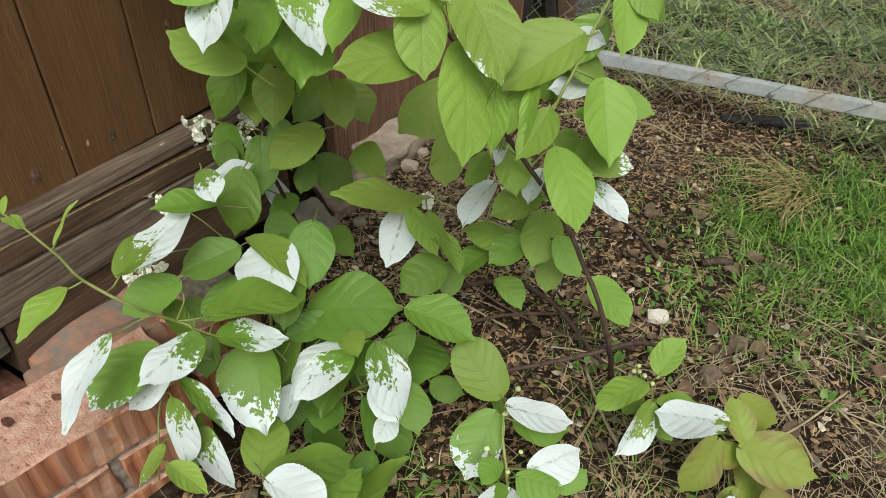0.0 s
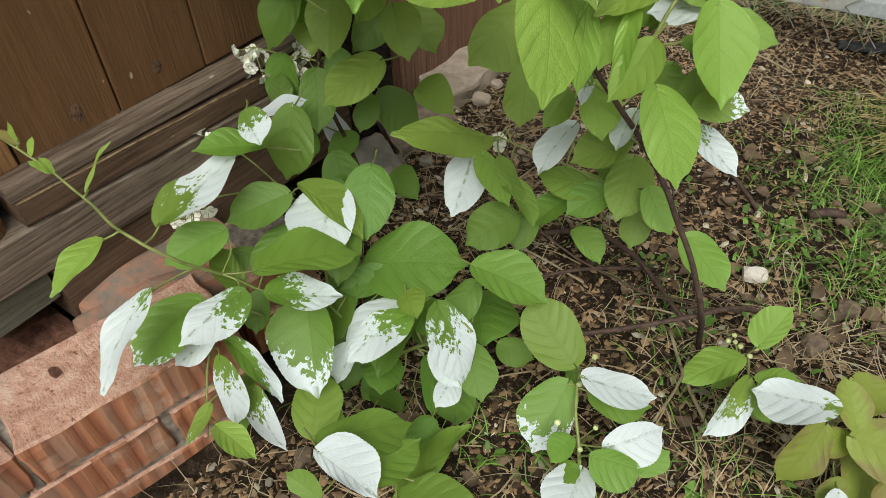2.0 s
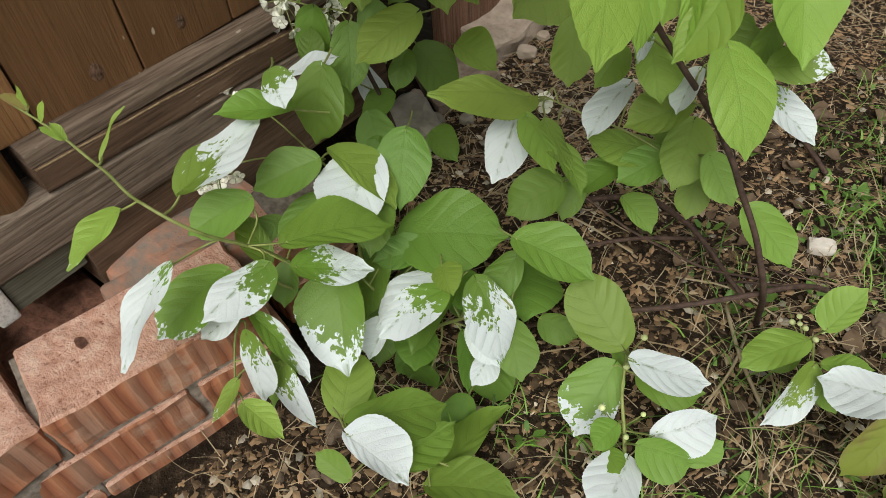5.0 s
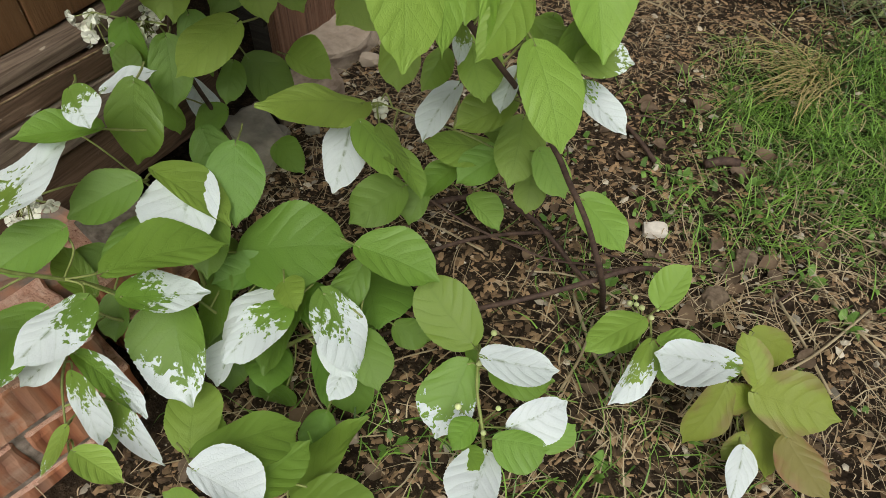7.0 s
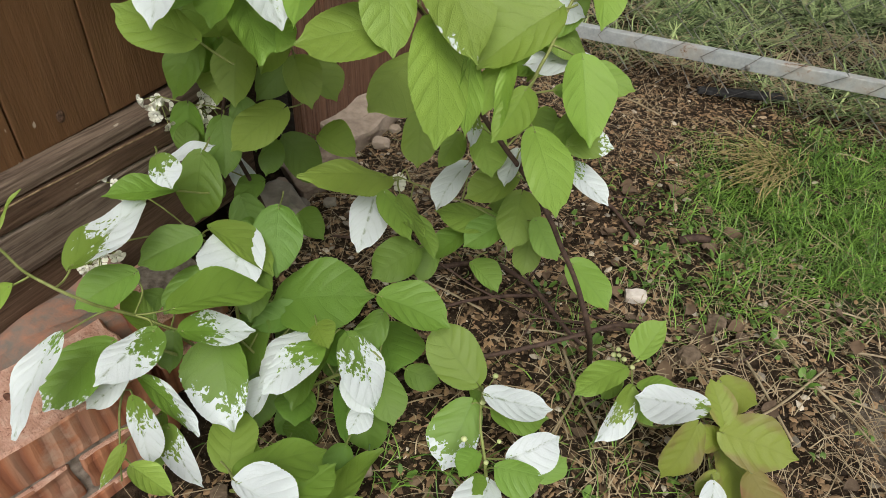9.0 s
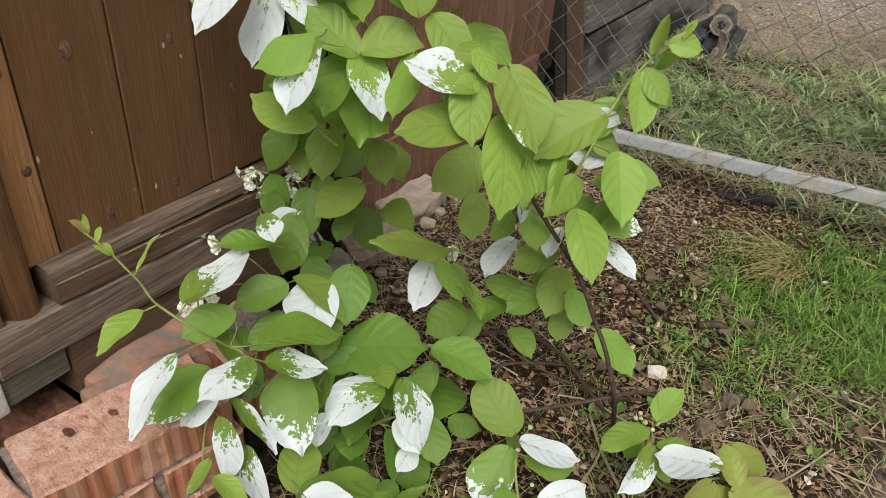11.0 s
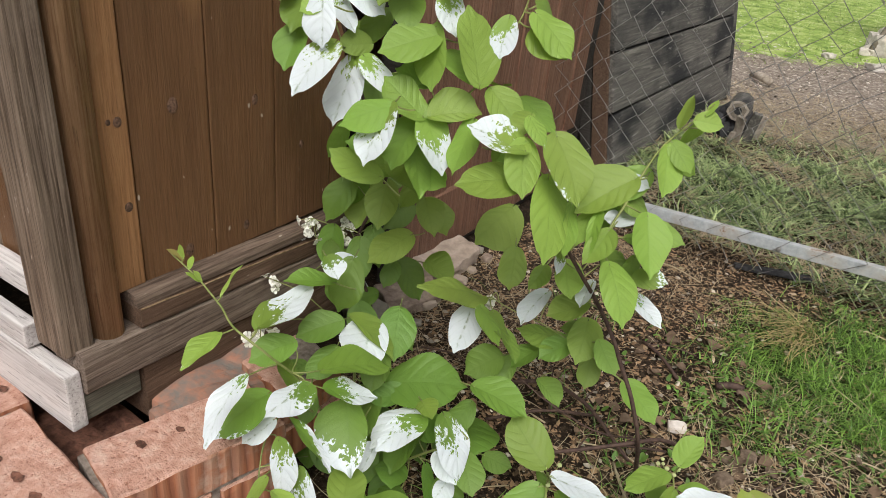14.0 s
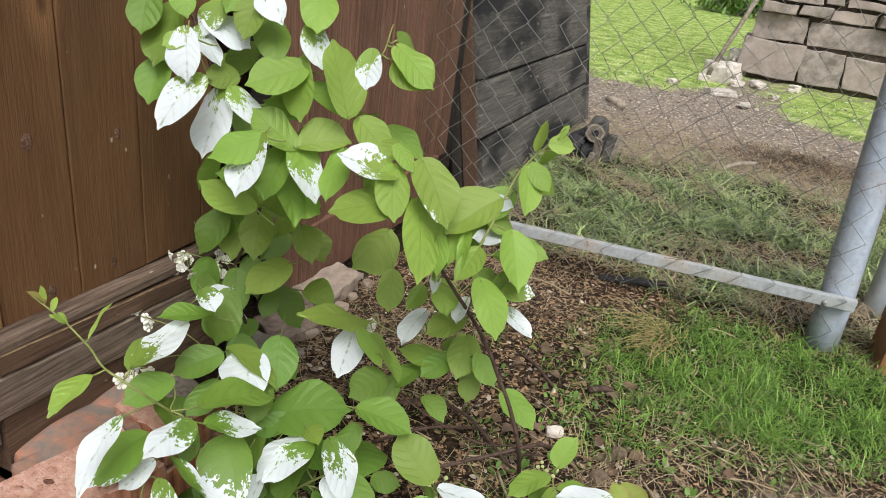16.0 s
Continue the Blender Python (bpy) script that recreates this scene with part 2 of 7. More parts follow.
    m.t.links.new(m.bsdf.outputs[0], both.inputs[1])
    m.t.links.new(thin.outputs[0], both.inputs[2])
    m.t.links.new(both.outputs[0], m.t.nodes["Material Output"].inputs["Surface"])
    return m.mat


def plain(name, a, b, scale=30.0, rough=0.6, bump=0.2, metal=0.0, island=False, c=None):
    """A surface of two or three colours mottled by noise; pieces differ by their random number."""
    m = Nodes(name, rough, 0.3)
    m.bsdf.inputs["Metallic"].default_value = metal
    n1, n2 = m.noise(m.coord(), scale, 5.0, 0.6), m.noise(m.coord(), scale * 0.18, 3.0, 0.5)
    col = m.mix(m.ramp(n1, (0.35, (0, 0, 0)), (0.65, (1, 1, 1))), a, b)
    pick = m.island() if island else m.random()
    if c is not None:
        col = m.mix(m.math("MULTIPLY", pick, 0.9), col, c)
    spread, floor_value = (0.85, 0.38) if island else (0.4, 0.6)
    val = m.math("ADD", m.math("ADD", m.math("MULTIPLY", n2, 0.4), m.math("MULTIPLY", pick, spread)), floor_value)
    m.colour(m.node("HueSaturation", Color=col, Value=val).outputs[0])
    m.bump(n1, bump, 0.004)
    return m.mat


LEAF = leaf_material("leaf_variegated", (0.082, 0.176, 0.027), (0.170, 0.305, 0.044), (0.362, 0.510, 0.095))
LEAF_OLIVE = leaf_material("leaf_bronzed", (0.14, 0.195, 0.032), (0.235, 0.305, 0.048), (0.33, 0.395, 0.070), edge=(0.25, 0.185, 0.070))
LEAF_RED = leaf_material("leaf_reddish", (0.20, 0.19, 0.05), (0.27, 0.24, 0.07), (0.33, 0.30, 0.09), edge=(0.32, 0.135, 0.085))
STEM_GREEN = plain("stem_green", (0.17, 0.205, 0.055), (0.27, 0.295, 0.105), 60, 0.5, 0.1)
STEM_BROWN = plain("stem_bark", (0.050, 0.030, 0.025), (0.110, 0.068, 0.054), 90, 0.75, 0.5)
PETAL = plain("petal_white", (0.78, 0.78, 0.72), (0.82, 0.80, 0.70), 80, 0.6, 0.1)
BUD = plain("bud_pale", (0.42, 0.50, 0.20), (0.62, 0.64, 0.36), 80, 0.6, 0.1)

WALL_BROWN = wood("wood_brown_stain", (0.098, 0.047, 0.020), (0.138, 0.069, 0.033), (0.188, 0.104, 0.054), knots=(7.5, 3.6), cracks=0.30, rough=0.46, lines=0.08, nicks=0.8)
TRIM_BROWN = wood("wood_light_trim", (0.19, 0.090, 0.037), (0.285, 0.142, 0.062), (0.37, 0.205, 0.10), cracks=0.35, lines=0.08, nicks=0.7)
SILL_BROWN = wood("wood_sill", (0.048, 0.026, 0.016), (0.092, 0.053, 0.034), (0.185, 0.125, 0.090), along="y", grey=0.10, cracks=1.0, lines=0.22)
SILL_GREY = wood("wood_sill_grey", (0.050, 0.032, 0.023), (0.102, 0.068, 0.050), (0.215, 0.162, 0.127), along="y", grey=0.22, cracks=1.0, lines=0.38)
SILL_WORN = wood("wood_beam_worn", (0.070, 0.047, 0.035), (0.158, 0.112, 0.085), (0.33, 0.265, 0.22), along="y", grey=0.35, cracks=1.0, lines=0.42)
BLOCK_GREY = wood("wood_block_lichen", (0.060, 0.056, 0.042), (0.118, 0.108, 0.082), (0.24, 0.225, 0.18), along="y", grey=0.2, cracks=0.9, lines=0.30)
POST_BROWN = wood("wood_corner_post", (0.068, 0.045, 0.031), (0.165, 0.113, 0.077), (0.33, 0.255, 0.20), grey=0.15, cracks=0.95, lines=0.42)
ROUND_BROWN = wood("wood_half_round", (0.20, 0.104, 0.052), (0.40, 0.222, 0.115), (0.56, 0.37, 0.225), grey=0.15, cracks=0.7, lines=0.25)
WALL_RED = wood("wood_red_stain", (0.080, 0.037, 0.024), (0.160, 0.077, 0.049), (0.29, 0.175, 0.128), knots=(9.0, 2.2), cracks=0.9, rough=0.5, grey=0.2, lines=0.32, nicks=0.8)
ARRIS = plain("wood_worn_edge", (0.17, 0.105, 0.055), (0.40, 0.29, 0.18), 90, 0.8, 0.3)
PLANK_PALE = wood("wood_bleached", (0.30, 0.26, 0.25), (0.66, 0.62, 0.61), (0.82, 0.79, 0.78), along="x", grey=0.3)
WOOD_DARK = wood("wood_dark", (0.012, 0.010, 0.009), (0.030, 0.026, 0.023), (0.070, 0.062, 0.055), along="x")
MORTAR = plain("mortar", (0.15, 0.12, 0.10), (0.32, 0.27, 0.235), 90, 0.95, 0.6)
STONE = plain("stone_pale", (0.22, 0.165, 0.12), (0.42, 0.345, 0.275), 22, 0.9, 0.7)
STONE_WHITE = plain("stone_chalky", (0.40, 0.36, 0.32), (0.64, 0.595, 0.545), 20, 0.9, 0.9)
STONE_GREY = plain("stone_grey", (0.16, 0.145, 0.12), (0.30, 0.27, 0.225), 22, 0.9, 0.7)
CLOD = plain("earth_clod", (0.085, 0.060, 0.043), (0.19, 0.140, 0.102), 60, 0.95, 0.9)
STONE_WALL = plain("wall_stone", (0.170, 0.145, 0.130), (0.43, 0.378, 0.345), 11, 0.92, 1.0, c=(0.30, 0.250, 0.225))
PAINT_GREY = plain("painted_steel", (0.44, 0.50, 0.59), (0.54, 0.60, 0.69), 25, 0.45, 0.08)
WIRE = plain("galvanised_wire", (0.20, 0.196, 0.19), (0.33, 0.322, 0.31), 60, 0.45, 0.1, 0.35)
DEAD_LEAF = plain("dead_leaf", (0.080, 0.052, 0.034), (0.175, 0.125, 0.090), 60, 0.85, 0.5, c=(0.13, 0.085, 0.055))
GRASS = plain("grass_blade", (0.040, 0.105, 0.014), (0.108, 0.232, 0.032), 12, 0.45, 0.05, island=True, c=(0.165, 0.275, 0.050))
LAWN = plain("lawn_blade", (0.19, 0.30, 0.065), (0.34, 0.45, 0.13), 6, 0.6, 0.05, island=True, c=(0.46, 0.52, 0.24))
GRASS_PAST = plain("grass_wilted", (0.018, 0.052, 0.010), (0.080, 0.158, 0.034), 5, 0.40, 0.05, island=True, c=(0.36, 0.43, 0.20))
HAY = plain("dry_straw", (0.40, 0.315, 0.195), (0.66, 0.56, 0.395), 20, 0.8, 0.1, island=True, c=(0.20, 0.142, 0.088))
STRAW_YELLOW = plain("dead_grass_yellow", (0.36, 0.29, 0.13), (0.56, 0.47, 0.24), 20, 0.7, 0.1, island=True, c=(0.28, 0.21, 0.09))
CHIP = plain("bark_chip", (0.012, 0.008, 0.005), (0.078, 0.047, 0.028), 50, 0.9, 0.5, island=True, c=(0.27, 0.175, 0.100))
PEBBLE = plain("pebble_mix", (0.22, 0.19, 0.155), (0.36, 0.32, 0.27), 40, 0.9, 0.4, island=True, c=(0.42, 0.37, 0.31))
WEED = plain("weed_leaf", (0.065, 0.140, 0.024), (0.13, 0.225, 0.042), 30, 0.5, 0.1, island=True)


def screen_material():
    """Old boards: bleached grey with soot-black patches and pale scuffs."""
    m = Nodes("wood_sooty_boards", 0.8, 0.2)
    jump = m.math("MULTIPLY", m.random(), 9.0)
    grain = m.noise(m.coord((60, 2.5, 60), shift=jump), 1.6, 6.0, 0.65, 0.5)
    soot = m.noise(m.coord((5, 1.6, 4), shift=jump), 1.2, 4.0, 0.55)
    scuff = m.noise(m.coord((20, 6, 30), shift=jump), 1.5, 5.0, 0.7)
    col = m.ramp(grain, (0.30, (0.050, 0.048, 0.045)), (0.55, (0.125, 0.117, 0.106)), (0.80, (0.26, 0.245, 0.222)))
    col = m.mix(m.ramp(soot, (0.46, (0, 0, 0)), (0.60, (0.93, 0.93, 0.93))), col, (0.018, 0.019, 0.022))
    col = m.mix(m.ramp(scuff, (0.62, (0, 0, 0)), (0.72, (0.7, 0.7, 0.7))), col, (0.34, 0.33, 0.31))
    m.colour(col)
    m.bump(m.math("ADD", grain, scuff), 0.4, 0.005)
    return m.mat


SCREEN = screen_material()


def brick_side_material():
    """The ribbed face of a fired brick: upright grooves two centimetres apart, smoky and pale patches."""
    m = Nodes("brick_grooved_face", 0.85, 0.2)
    jump = m.math("MULTIPLY", m.random(), 7.0)
    sep = m.node("SeparateXYZ", Vector=m.coord(world=False))
    along = m.math("ADD", sep.outputs[0], sep.outputs[1])
    shake = m.math("MULTIPLY", m.math("SUBTRACT", m.noise(m.coord((30, 30, 5), shift=jump), 1.0, 3.0, 0.6), 0.5), 0.7)
    turn = m.math("ADD", m.math("MULTIPLY", along, 46.0), shake)
    rib = m.math("MULTIPLY", m.math("ABSOLUTE", m.math("SUBTRACT", m.math("FRACT", turn), 0.5)), 2.0)
    stripe = m.noise(m.coord((95, 95, 4), shift=jump), 1.0, 3.0, 0.6)
    patch = m.noise(m.coord(shift=jump), 16.0, 5.0, 0.65)
    wide = m.noise(m.coord((26, 26, 3), shift=jump), 1.0, 2.0, 0.5)
    col = m.ramp(rib, (0.05, (0.23, 0.085, 0.048)), (0.40, (0.35, 0.135, 0.072)), (0.85, (0.42, 0.185, 0.105)))
    col = m.mix(m.ramp(stripe, (0.45, (0, 0, 0)), (0.70, (0.7, 0.7, 0.7))), col, (0.23, 0.095, 0.060))
    col = m.mix(m.ramp(wide, (0.50, (0, 0, 0)), (0.68, (0.75, 0.75, 0.75))), col, (0.30, 0.195, 0.150))
    col = m.mix(m.ramp(patch, (0.55, (0, 0, 0)), (0.72, (0.75, 0.75, 0.75))), col, (0.44, 0.31, 0.24))
    m.colour(col)
    m.bump(m.math("ADD", m.math("MULTIPLY", rib, 0.9), m.math("ADD", m.math("MULTIPLY", stripe, 0.5), m.math("MULTIPLY", patch, 0.9))), 0.55, 0.005)
    return m.mat


BRICK_SIDE = brick_side_material()


def brick_cut_material():
    """The wire-cut face of a brick: pink, torn across, pitted and dusty."""
    m = Nodes("brick_cut_face", 0.95, 0.15)
    jump = m.math("MULTIPLY", m.random(), 5.0)
    tear = m.noise(m.coord((45, 260, 60), world=False, shift=jump), 1.0, 5.0, 0.75, 0.8)
    pit = m.noise(m.coord(shift=jump), 150.0, 4.0, 0.75)
    crumb = m.noise(m.coord(shift=jump), 55.0, 5.0, 0.7)
    patch = m.noise(m.coord(shift=jump), 11.0, 5.0, 0.65)
    rough_end = m.ramp(patch, (0.42, (1, 1, 1)), (0.58, (0.15, 0.15, 0.15)))
    col = m.ramp(crumb, (0.30, (0.40, 0.205, 0.150)), (0.52, (0.55, 0.325, 0.255)), (0.75, (0.66, 0.465, 0.385)))
    col = m.mix(m.math("MULTIPLY", rough_end, m.ramp(tear, (0.30, (0.6, 0.6, 0.6)), (0.46, (0, 0, 0)))), col, (0.30, 0.115, 0.070))
    col = m.mix(m.ramp(pit, (0.33, (0.9, 0.9, 0.9)), (0.42, (0, 0, 0))), col, (0.17, 0.060, 0.040))
    col = m.mix(m.ramp(patch, (0.56, (0, 0, 0)), (0.72, (0.7, 0.7, 0.7))), col, (0.55, 0.42, 0.36))
    m.colour(col)
    m.bump(m.math("ADD", m.math("MULTIPLY", m.math("MULTIPLY", tear, rough_end), 0.8), m.math("ADD", m.math("MULTIPLY", pit, 0.9), crumb)), 0.62, 0.009)
    return m.mat


BRICK_CUT = brick_cut_material()


def ground_material():
    m = Nodes("ground_soil", 0.95, 0.15)
    pos = m.coord()
    n1, n2, n3 = m.noise(pos, 6.0, 6.0, 0.65), m.noise(pos, 45.0, 5.0, 0.7), m.noise(pos, 210.0, 3.0, 0.7)
    soil = m.ramp(n2, (0.30, (0.008, 0.005, 0.003)), (0.52, (0.025, 0.016, 0.010)), (0.78, (0.085, 0.058, 0.038)))
    soil = m.mix(m.ramp(n3, (0.62, (0, 0, 0)), (0.72, (0.6, 0.6, 0.6))), soil, (0.26, 0.21, 0.155))
    grass = m.ramp(n2, (0.30, (0.012, 0.016, 0.006)), (0.6, (0.034, 0.050, 0.015)), (0.8, (0.09, 0.095, 0.040)))
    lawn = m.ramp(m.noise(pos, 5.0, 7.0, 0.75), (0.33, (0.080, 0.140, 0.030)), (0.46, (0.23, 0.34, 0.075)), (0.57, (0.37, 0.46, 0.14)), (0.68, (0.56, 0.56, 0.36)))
    dirt = m.ramp(n2, (0.3, (0.11, 0.088, 0.070)), (0.50, (0.240, 0.196, 0.162)), (0.72, (0.50, 0.44, 0.38)))
    g = m.math("ADD", m.attr("green"), m.math("MULTIPLY", m.math("SUBTRACT", n1, 0.5), 0.7))
    d = m.math("ADD", m.attr("dirt"), m.math("MULTIPLY", m.math("SUBTRACT", n1, 0.5), 0.5))
    w = m.math("ADD", m.attr("lawn"), m.math("MULTIPLY", m.math("SUBTRACT", n1, 0.5), 1.3))
    col = m.mix(m.ramp(g, (0.35, (0, 0, 0)), (0.65, (1, 1, 1))), soil, grass)
    col = m.mix(m.ramp(d, (0.35, (0, 0, 0)), (0.65, (1, 1, 1))), col, dirt)
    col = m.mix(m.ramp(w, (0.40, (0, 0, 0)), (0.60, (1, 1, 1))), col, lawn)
    m.colour(col)
    m.bump(m.math("ADD", n2, m.math("MULTIPLY", n3, 0.5)), 0.8, 0.012)
    return m.mat


GROUND = ground_material()


# ---- ground ----
def bell(x, y, cx, cy, rx, ry):
    return np.exp(-(((x - cx) / rx) ** 2 + ((y - cy) / ry) ** 2))


def green_at(x, y):
    """How much green grass stands at a place, 0 to 1."""
    near = 1.15 * np.exp(-(((x - 0.62) / 0.37) ** 2 + ((y - 1.60) / 0.31) ** 2) ** 2) + 0.35 * bell(x, y, 0.24, 1.30, 0.20, 0.22) + 0.25 * bell(x, y, 0.20, 0.62, 0.20, 0.08) + 0.25 * bell(x, y, 0.46, 0.72, 0.14, 0.10)
    past = 0.95 / (1 + np.exp(-(y - 2.12) * 14)) / (1 + np.exp((y - 3.35) * 5))
    past = past * np.clip(0.62 + 0.75 * np.sin(x * 5.3 + 2.0 * np.sin(y * 4.1)) * np.sin(y * 6.7 + 1.7 * np.sin(x * 3.7)), 0.08, 1)
    wild = np.sin(x * 9.1 + 1.3 * np.sin(y * 7.0)) * np.sin(y * 8.3 + 1.1 * np.sin(x * 6.0)) * 0.22 * bell(x, y, 0.4, 1.8, 2.0, 2.6)
    round_about = 0.75 * np.clip(np.maximum(np.abs(x - 0.4) - 1.2, np.abs(y - 1.4) - 1.9), 0, 1) * (y < 3.4)
    return np.clip(near + past + wild + 0.8 * round_about, 0, 1)


def dirt_at(x, y):
    return np.clip(1 / (1 + np.exp(-(y - 3.45 - 0.15 * np.sin(x * 3)) * 6)) + 0.95 * bell(x, y, 0.82, 1.08, 0.30, 0.20), 0, 1)


def lawn_at(x, y):
    line = 5.95 + 0.5 * np.clip(x, -0.6, 0.6) + 0.12 * np.sin(x * 5.7)
    return np.clip(1 / (1 + np.exp(-(y - line) * 5)) * np.where((x > 0.3) & (y < 7.6), 0.45, 1.0) + 1.05 * bell(x, y, 1.12, 5.78, 0.40, 0.58) + 0.5 * bell(x, y, 1.5, 6.6, 0.6, 0.40), 0, 1)


def height_at(x, y):
    return 0.008 * np.sin(x * 11 + 0.7) * np.cos(y * 9) + 0.005 * np.sin(x * 27 + y * 19) + 0.02 * bell(x, y, -0.1, 0.95, 0.35, 0.4) - 0.012


def ground():
    def steps(lo, hi, n, near, far):
        fine = np.linspace(lo, hi, n)
        out = np.geomspace(0.12, far, 16)
        return np.concatenate([lo - out[::-1], fine, hi + out])
    xs, ys = steps(-1.2, 2.4, 130, 0.1, 400), steps(-0.6, 5.4, 190, 0.1, 400)
    X, Y = np.meshgrid(xs, ys)
    inside = (np.abs(X) < 9) & (np.abs(Y) < 12)
    Z = np.where(inside, height_at(X, Y), -0.012)
    me = bpy.data.meshes.new("ground")
    nx, ny = len(xs), len(ys)
    idx = np.arange(nx * ny).reshape(ny, nx)
    quads = np.stack([idx[:-1, :-1], idx[:-1, 1:], idx[1:, 1:], idx[1:, :-1]], -1).reshape(-1, 4)
    me.from_pydata(np.stack([X, Y, Z], -1).reshape(-1, 3).tolist(), [], quads.tolist())
    for key, fn in (("green", green_at), ("dirt", dirt_at), ("lawn", lawn_at)):
        a = me.attributes.new(key, "FLOAT", "POINT")
        a.data.foreach_set("value", fn(X, Y).ravel().astype(np.float32))
    me.polygons.foreach_set("use_smooth", np.ones(len(quads), dtype=bool))
    ob = place("ground", me, GROUND)
    return tagged(ob, "brown garden soil and trodden grass running out to a lawn", "ground", kind="structure")


ground()


# ---- shed: boarded wall, sill, corner post ----
WALL = -0.502


def shed_wall():
    wall = thing("wall_shed", "brown-stained shed wall of upright boards on a timber sill", "wall", kind="structure")
    part("backing", box(WALL - 0.10, WALL - 0.024, 0.36, 0.89, 0.15, 2.2, 0.0), WOOD_DARK, wall)
    edges = (0.464, 0.5965, 0.7285, 0.866, 0.900)
    for y0, y1 in zip(edges, edges[1:]):
        part("board", box(WALL - 0.022, WALL, y0 + 0.0012, y1 - 0.0012, 0.333, 2.2, 0.0025), WALL_BROWN, wall)
    # a lighter strip nailed at the corner end of the boards
    part("corner_strip", box(WALL - 0.02, WALL + 0.004, 0.418, 0.462, 0.341, 2.2, 0.003), TRIM_BROWN, wall, "light brown corner strip")
    for y, z, r in ((0.447, 0.590, 0.007), (0.434, 0.592, 0.004), (0.449, 0.468, 0.007)):
        bm = bmesh.new()
        bmesh.ops.create_uvsphere(bm, u_segments=10, v_segments=6, radius=1.0)
        for v in bm.verts:
            v.co = Vector((WALL + 0.0035 + v.co.x * 0.002, y + v.co.y * r, z + v.co.z * r * 1.1))
        part("knot", bm, KNOT, wall)
    # knots stand in the boards as slightly sunk discs
    for y, z, r in ((0.535, 0.594, 0.011), (0.686, 0.575, 0.008), (0.790, 0.476, 0.007), (0.545, 0.362, 0.010), (0.66, 0.365, 0.008), (0.60, 0.79, 0.009)):
        bm = bmesh.new()
        bmesh.ops.create_uvsphere(bm, u_segments=12, v_segments=8, radius=1.0)
        for v in bm.verts:
            v.co = Vector((WALL - 0.0015 + v.co.x * 0.003, y + v.co.y * r * 0.95, z + v.co.z * r * 1.3))
        part("knot", bm, KNOT, wall)
    return wall


KNOT = plain("wood_knot", (0.050, 0.026, 0.016), (0.185, 0.105, 0.070), 190, 0.7, 0.8)
shed_wall()


def timber(name, label, profile, y0, y1, fall, mat, seed=1):
    """A long beam with the given section (distance from the wall, height), sinking a little along its run, with worn edges."""
    bm = bmesh.new()
    n = 46
    rings = []
    for k in range(n + 1):
        y = y0 + (y1 - y0) * k / n
        ring = []
        for d, z in profile:
            p = Vector((WALL + d, y, z - fall * (y - 0.43)))
            p += noise.noise_vector(Vector((d * 60, y * 24, z * 60 + seed * 5))) * 0.0009
            p += noise.noise_vector(Vector((d * 160, y * 120, z * 160 + seed))) * 0.0005
            ring.append(bm.verts.new(p))
        rings.append(ring)
    m = len(profile)
    for a, b in zip(rings, rings[1:]):
        for k in range(m):
            bm.faces.new((a[k], b[k], b[(k + 1) % m], a[(k + 1) % m]))
    bm.faces.new(rings[0])
    bm.faces.new(rings[-1][::-1])
    bmesh.ops.recalc_face_normals(bm, faces=bm.faces[:])
    ob = part(name, bm, mat, None)
    return tagged(ob, label, "beam", kind="structure")


timber("sill_cap", "worn grey-brown capping of the sill, sloping outwards", [(-0.022, 0.320), (-0.022, 0.342), (0.001, 0.342), (0.019, 0.3395), (0.0225, 0.3375), (0.0245, 0.333), (0.0265, 0.3205), (0.026, 0.320)], 0.429, 0.908, 0.040, SILL_GREY, 2)
timber("sill_beam", "brown sill beam with a pale worn upper edge", [(-0.020, 0.286), (-0.020, 0.3195), (0.0265, 0.3195), (0.0305, 0.3185), (0.0315, 0.316), (0.0305, 0.290), (0.028, 0.286)], 0.430, 0.906, 0.062, SILL_BROWN, 3)
timber("lower_beam", "weathered grey-brown timber under the shed sill", [(-0.040, 0.216), (-0.040, 0.2835), (0.024, 0.2835), (0.030, 0.280), (0.031, 0.252), (0.029, 0.220), (0.026, 0.216)], 0.337, 0.93, 0.058, SILL_WORN, 5)
timber("footing_beam", "dark timber block under the shed beam", [(-0.050, 0.112), (-0.050, 0.2135), (0.016, 0.2135), (0.021, 0.209), (0.021, 0.118), (0.016, 0.112)], 0.430, 0.96, 0.058, SILL_BROWN, 8)
timber("footing_block", "grey wooden block below the shed corner", [(-0.040, 0.163), (-0.040, 0.211), (0.010, 0.211), (0.014, 0.207), (0.014, 0.167), (0.010, 0.163)], 0.338, 0.426, 0.0, BLOCK_GREY, 9)
# the worn arris along the front of the sill
bm = tube(smooth_path([Vector((WALL + 0.0305, 0.431 + 0.0452 * k, 0.3192 - 0.062 * 0.0452 * k + 0.0006 * math.sin(k * 2.3))) for k in range(11)], 4), 0.0012, 5)
tagged(part("worn_edge", bm, ARRIS, None), "pale worn edge along the shed sill", "trim", kind="structure")


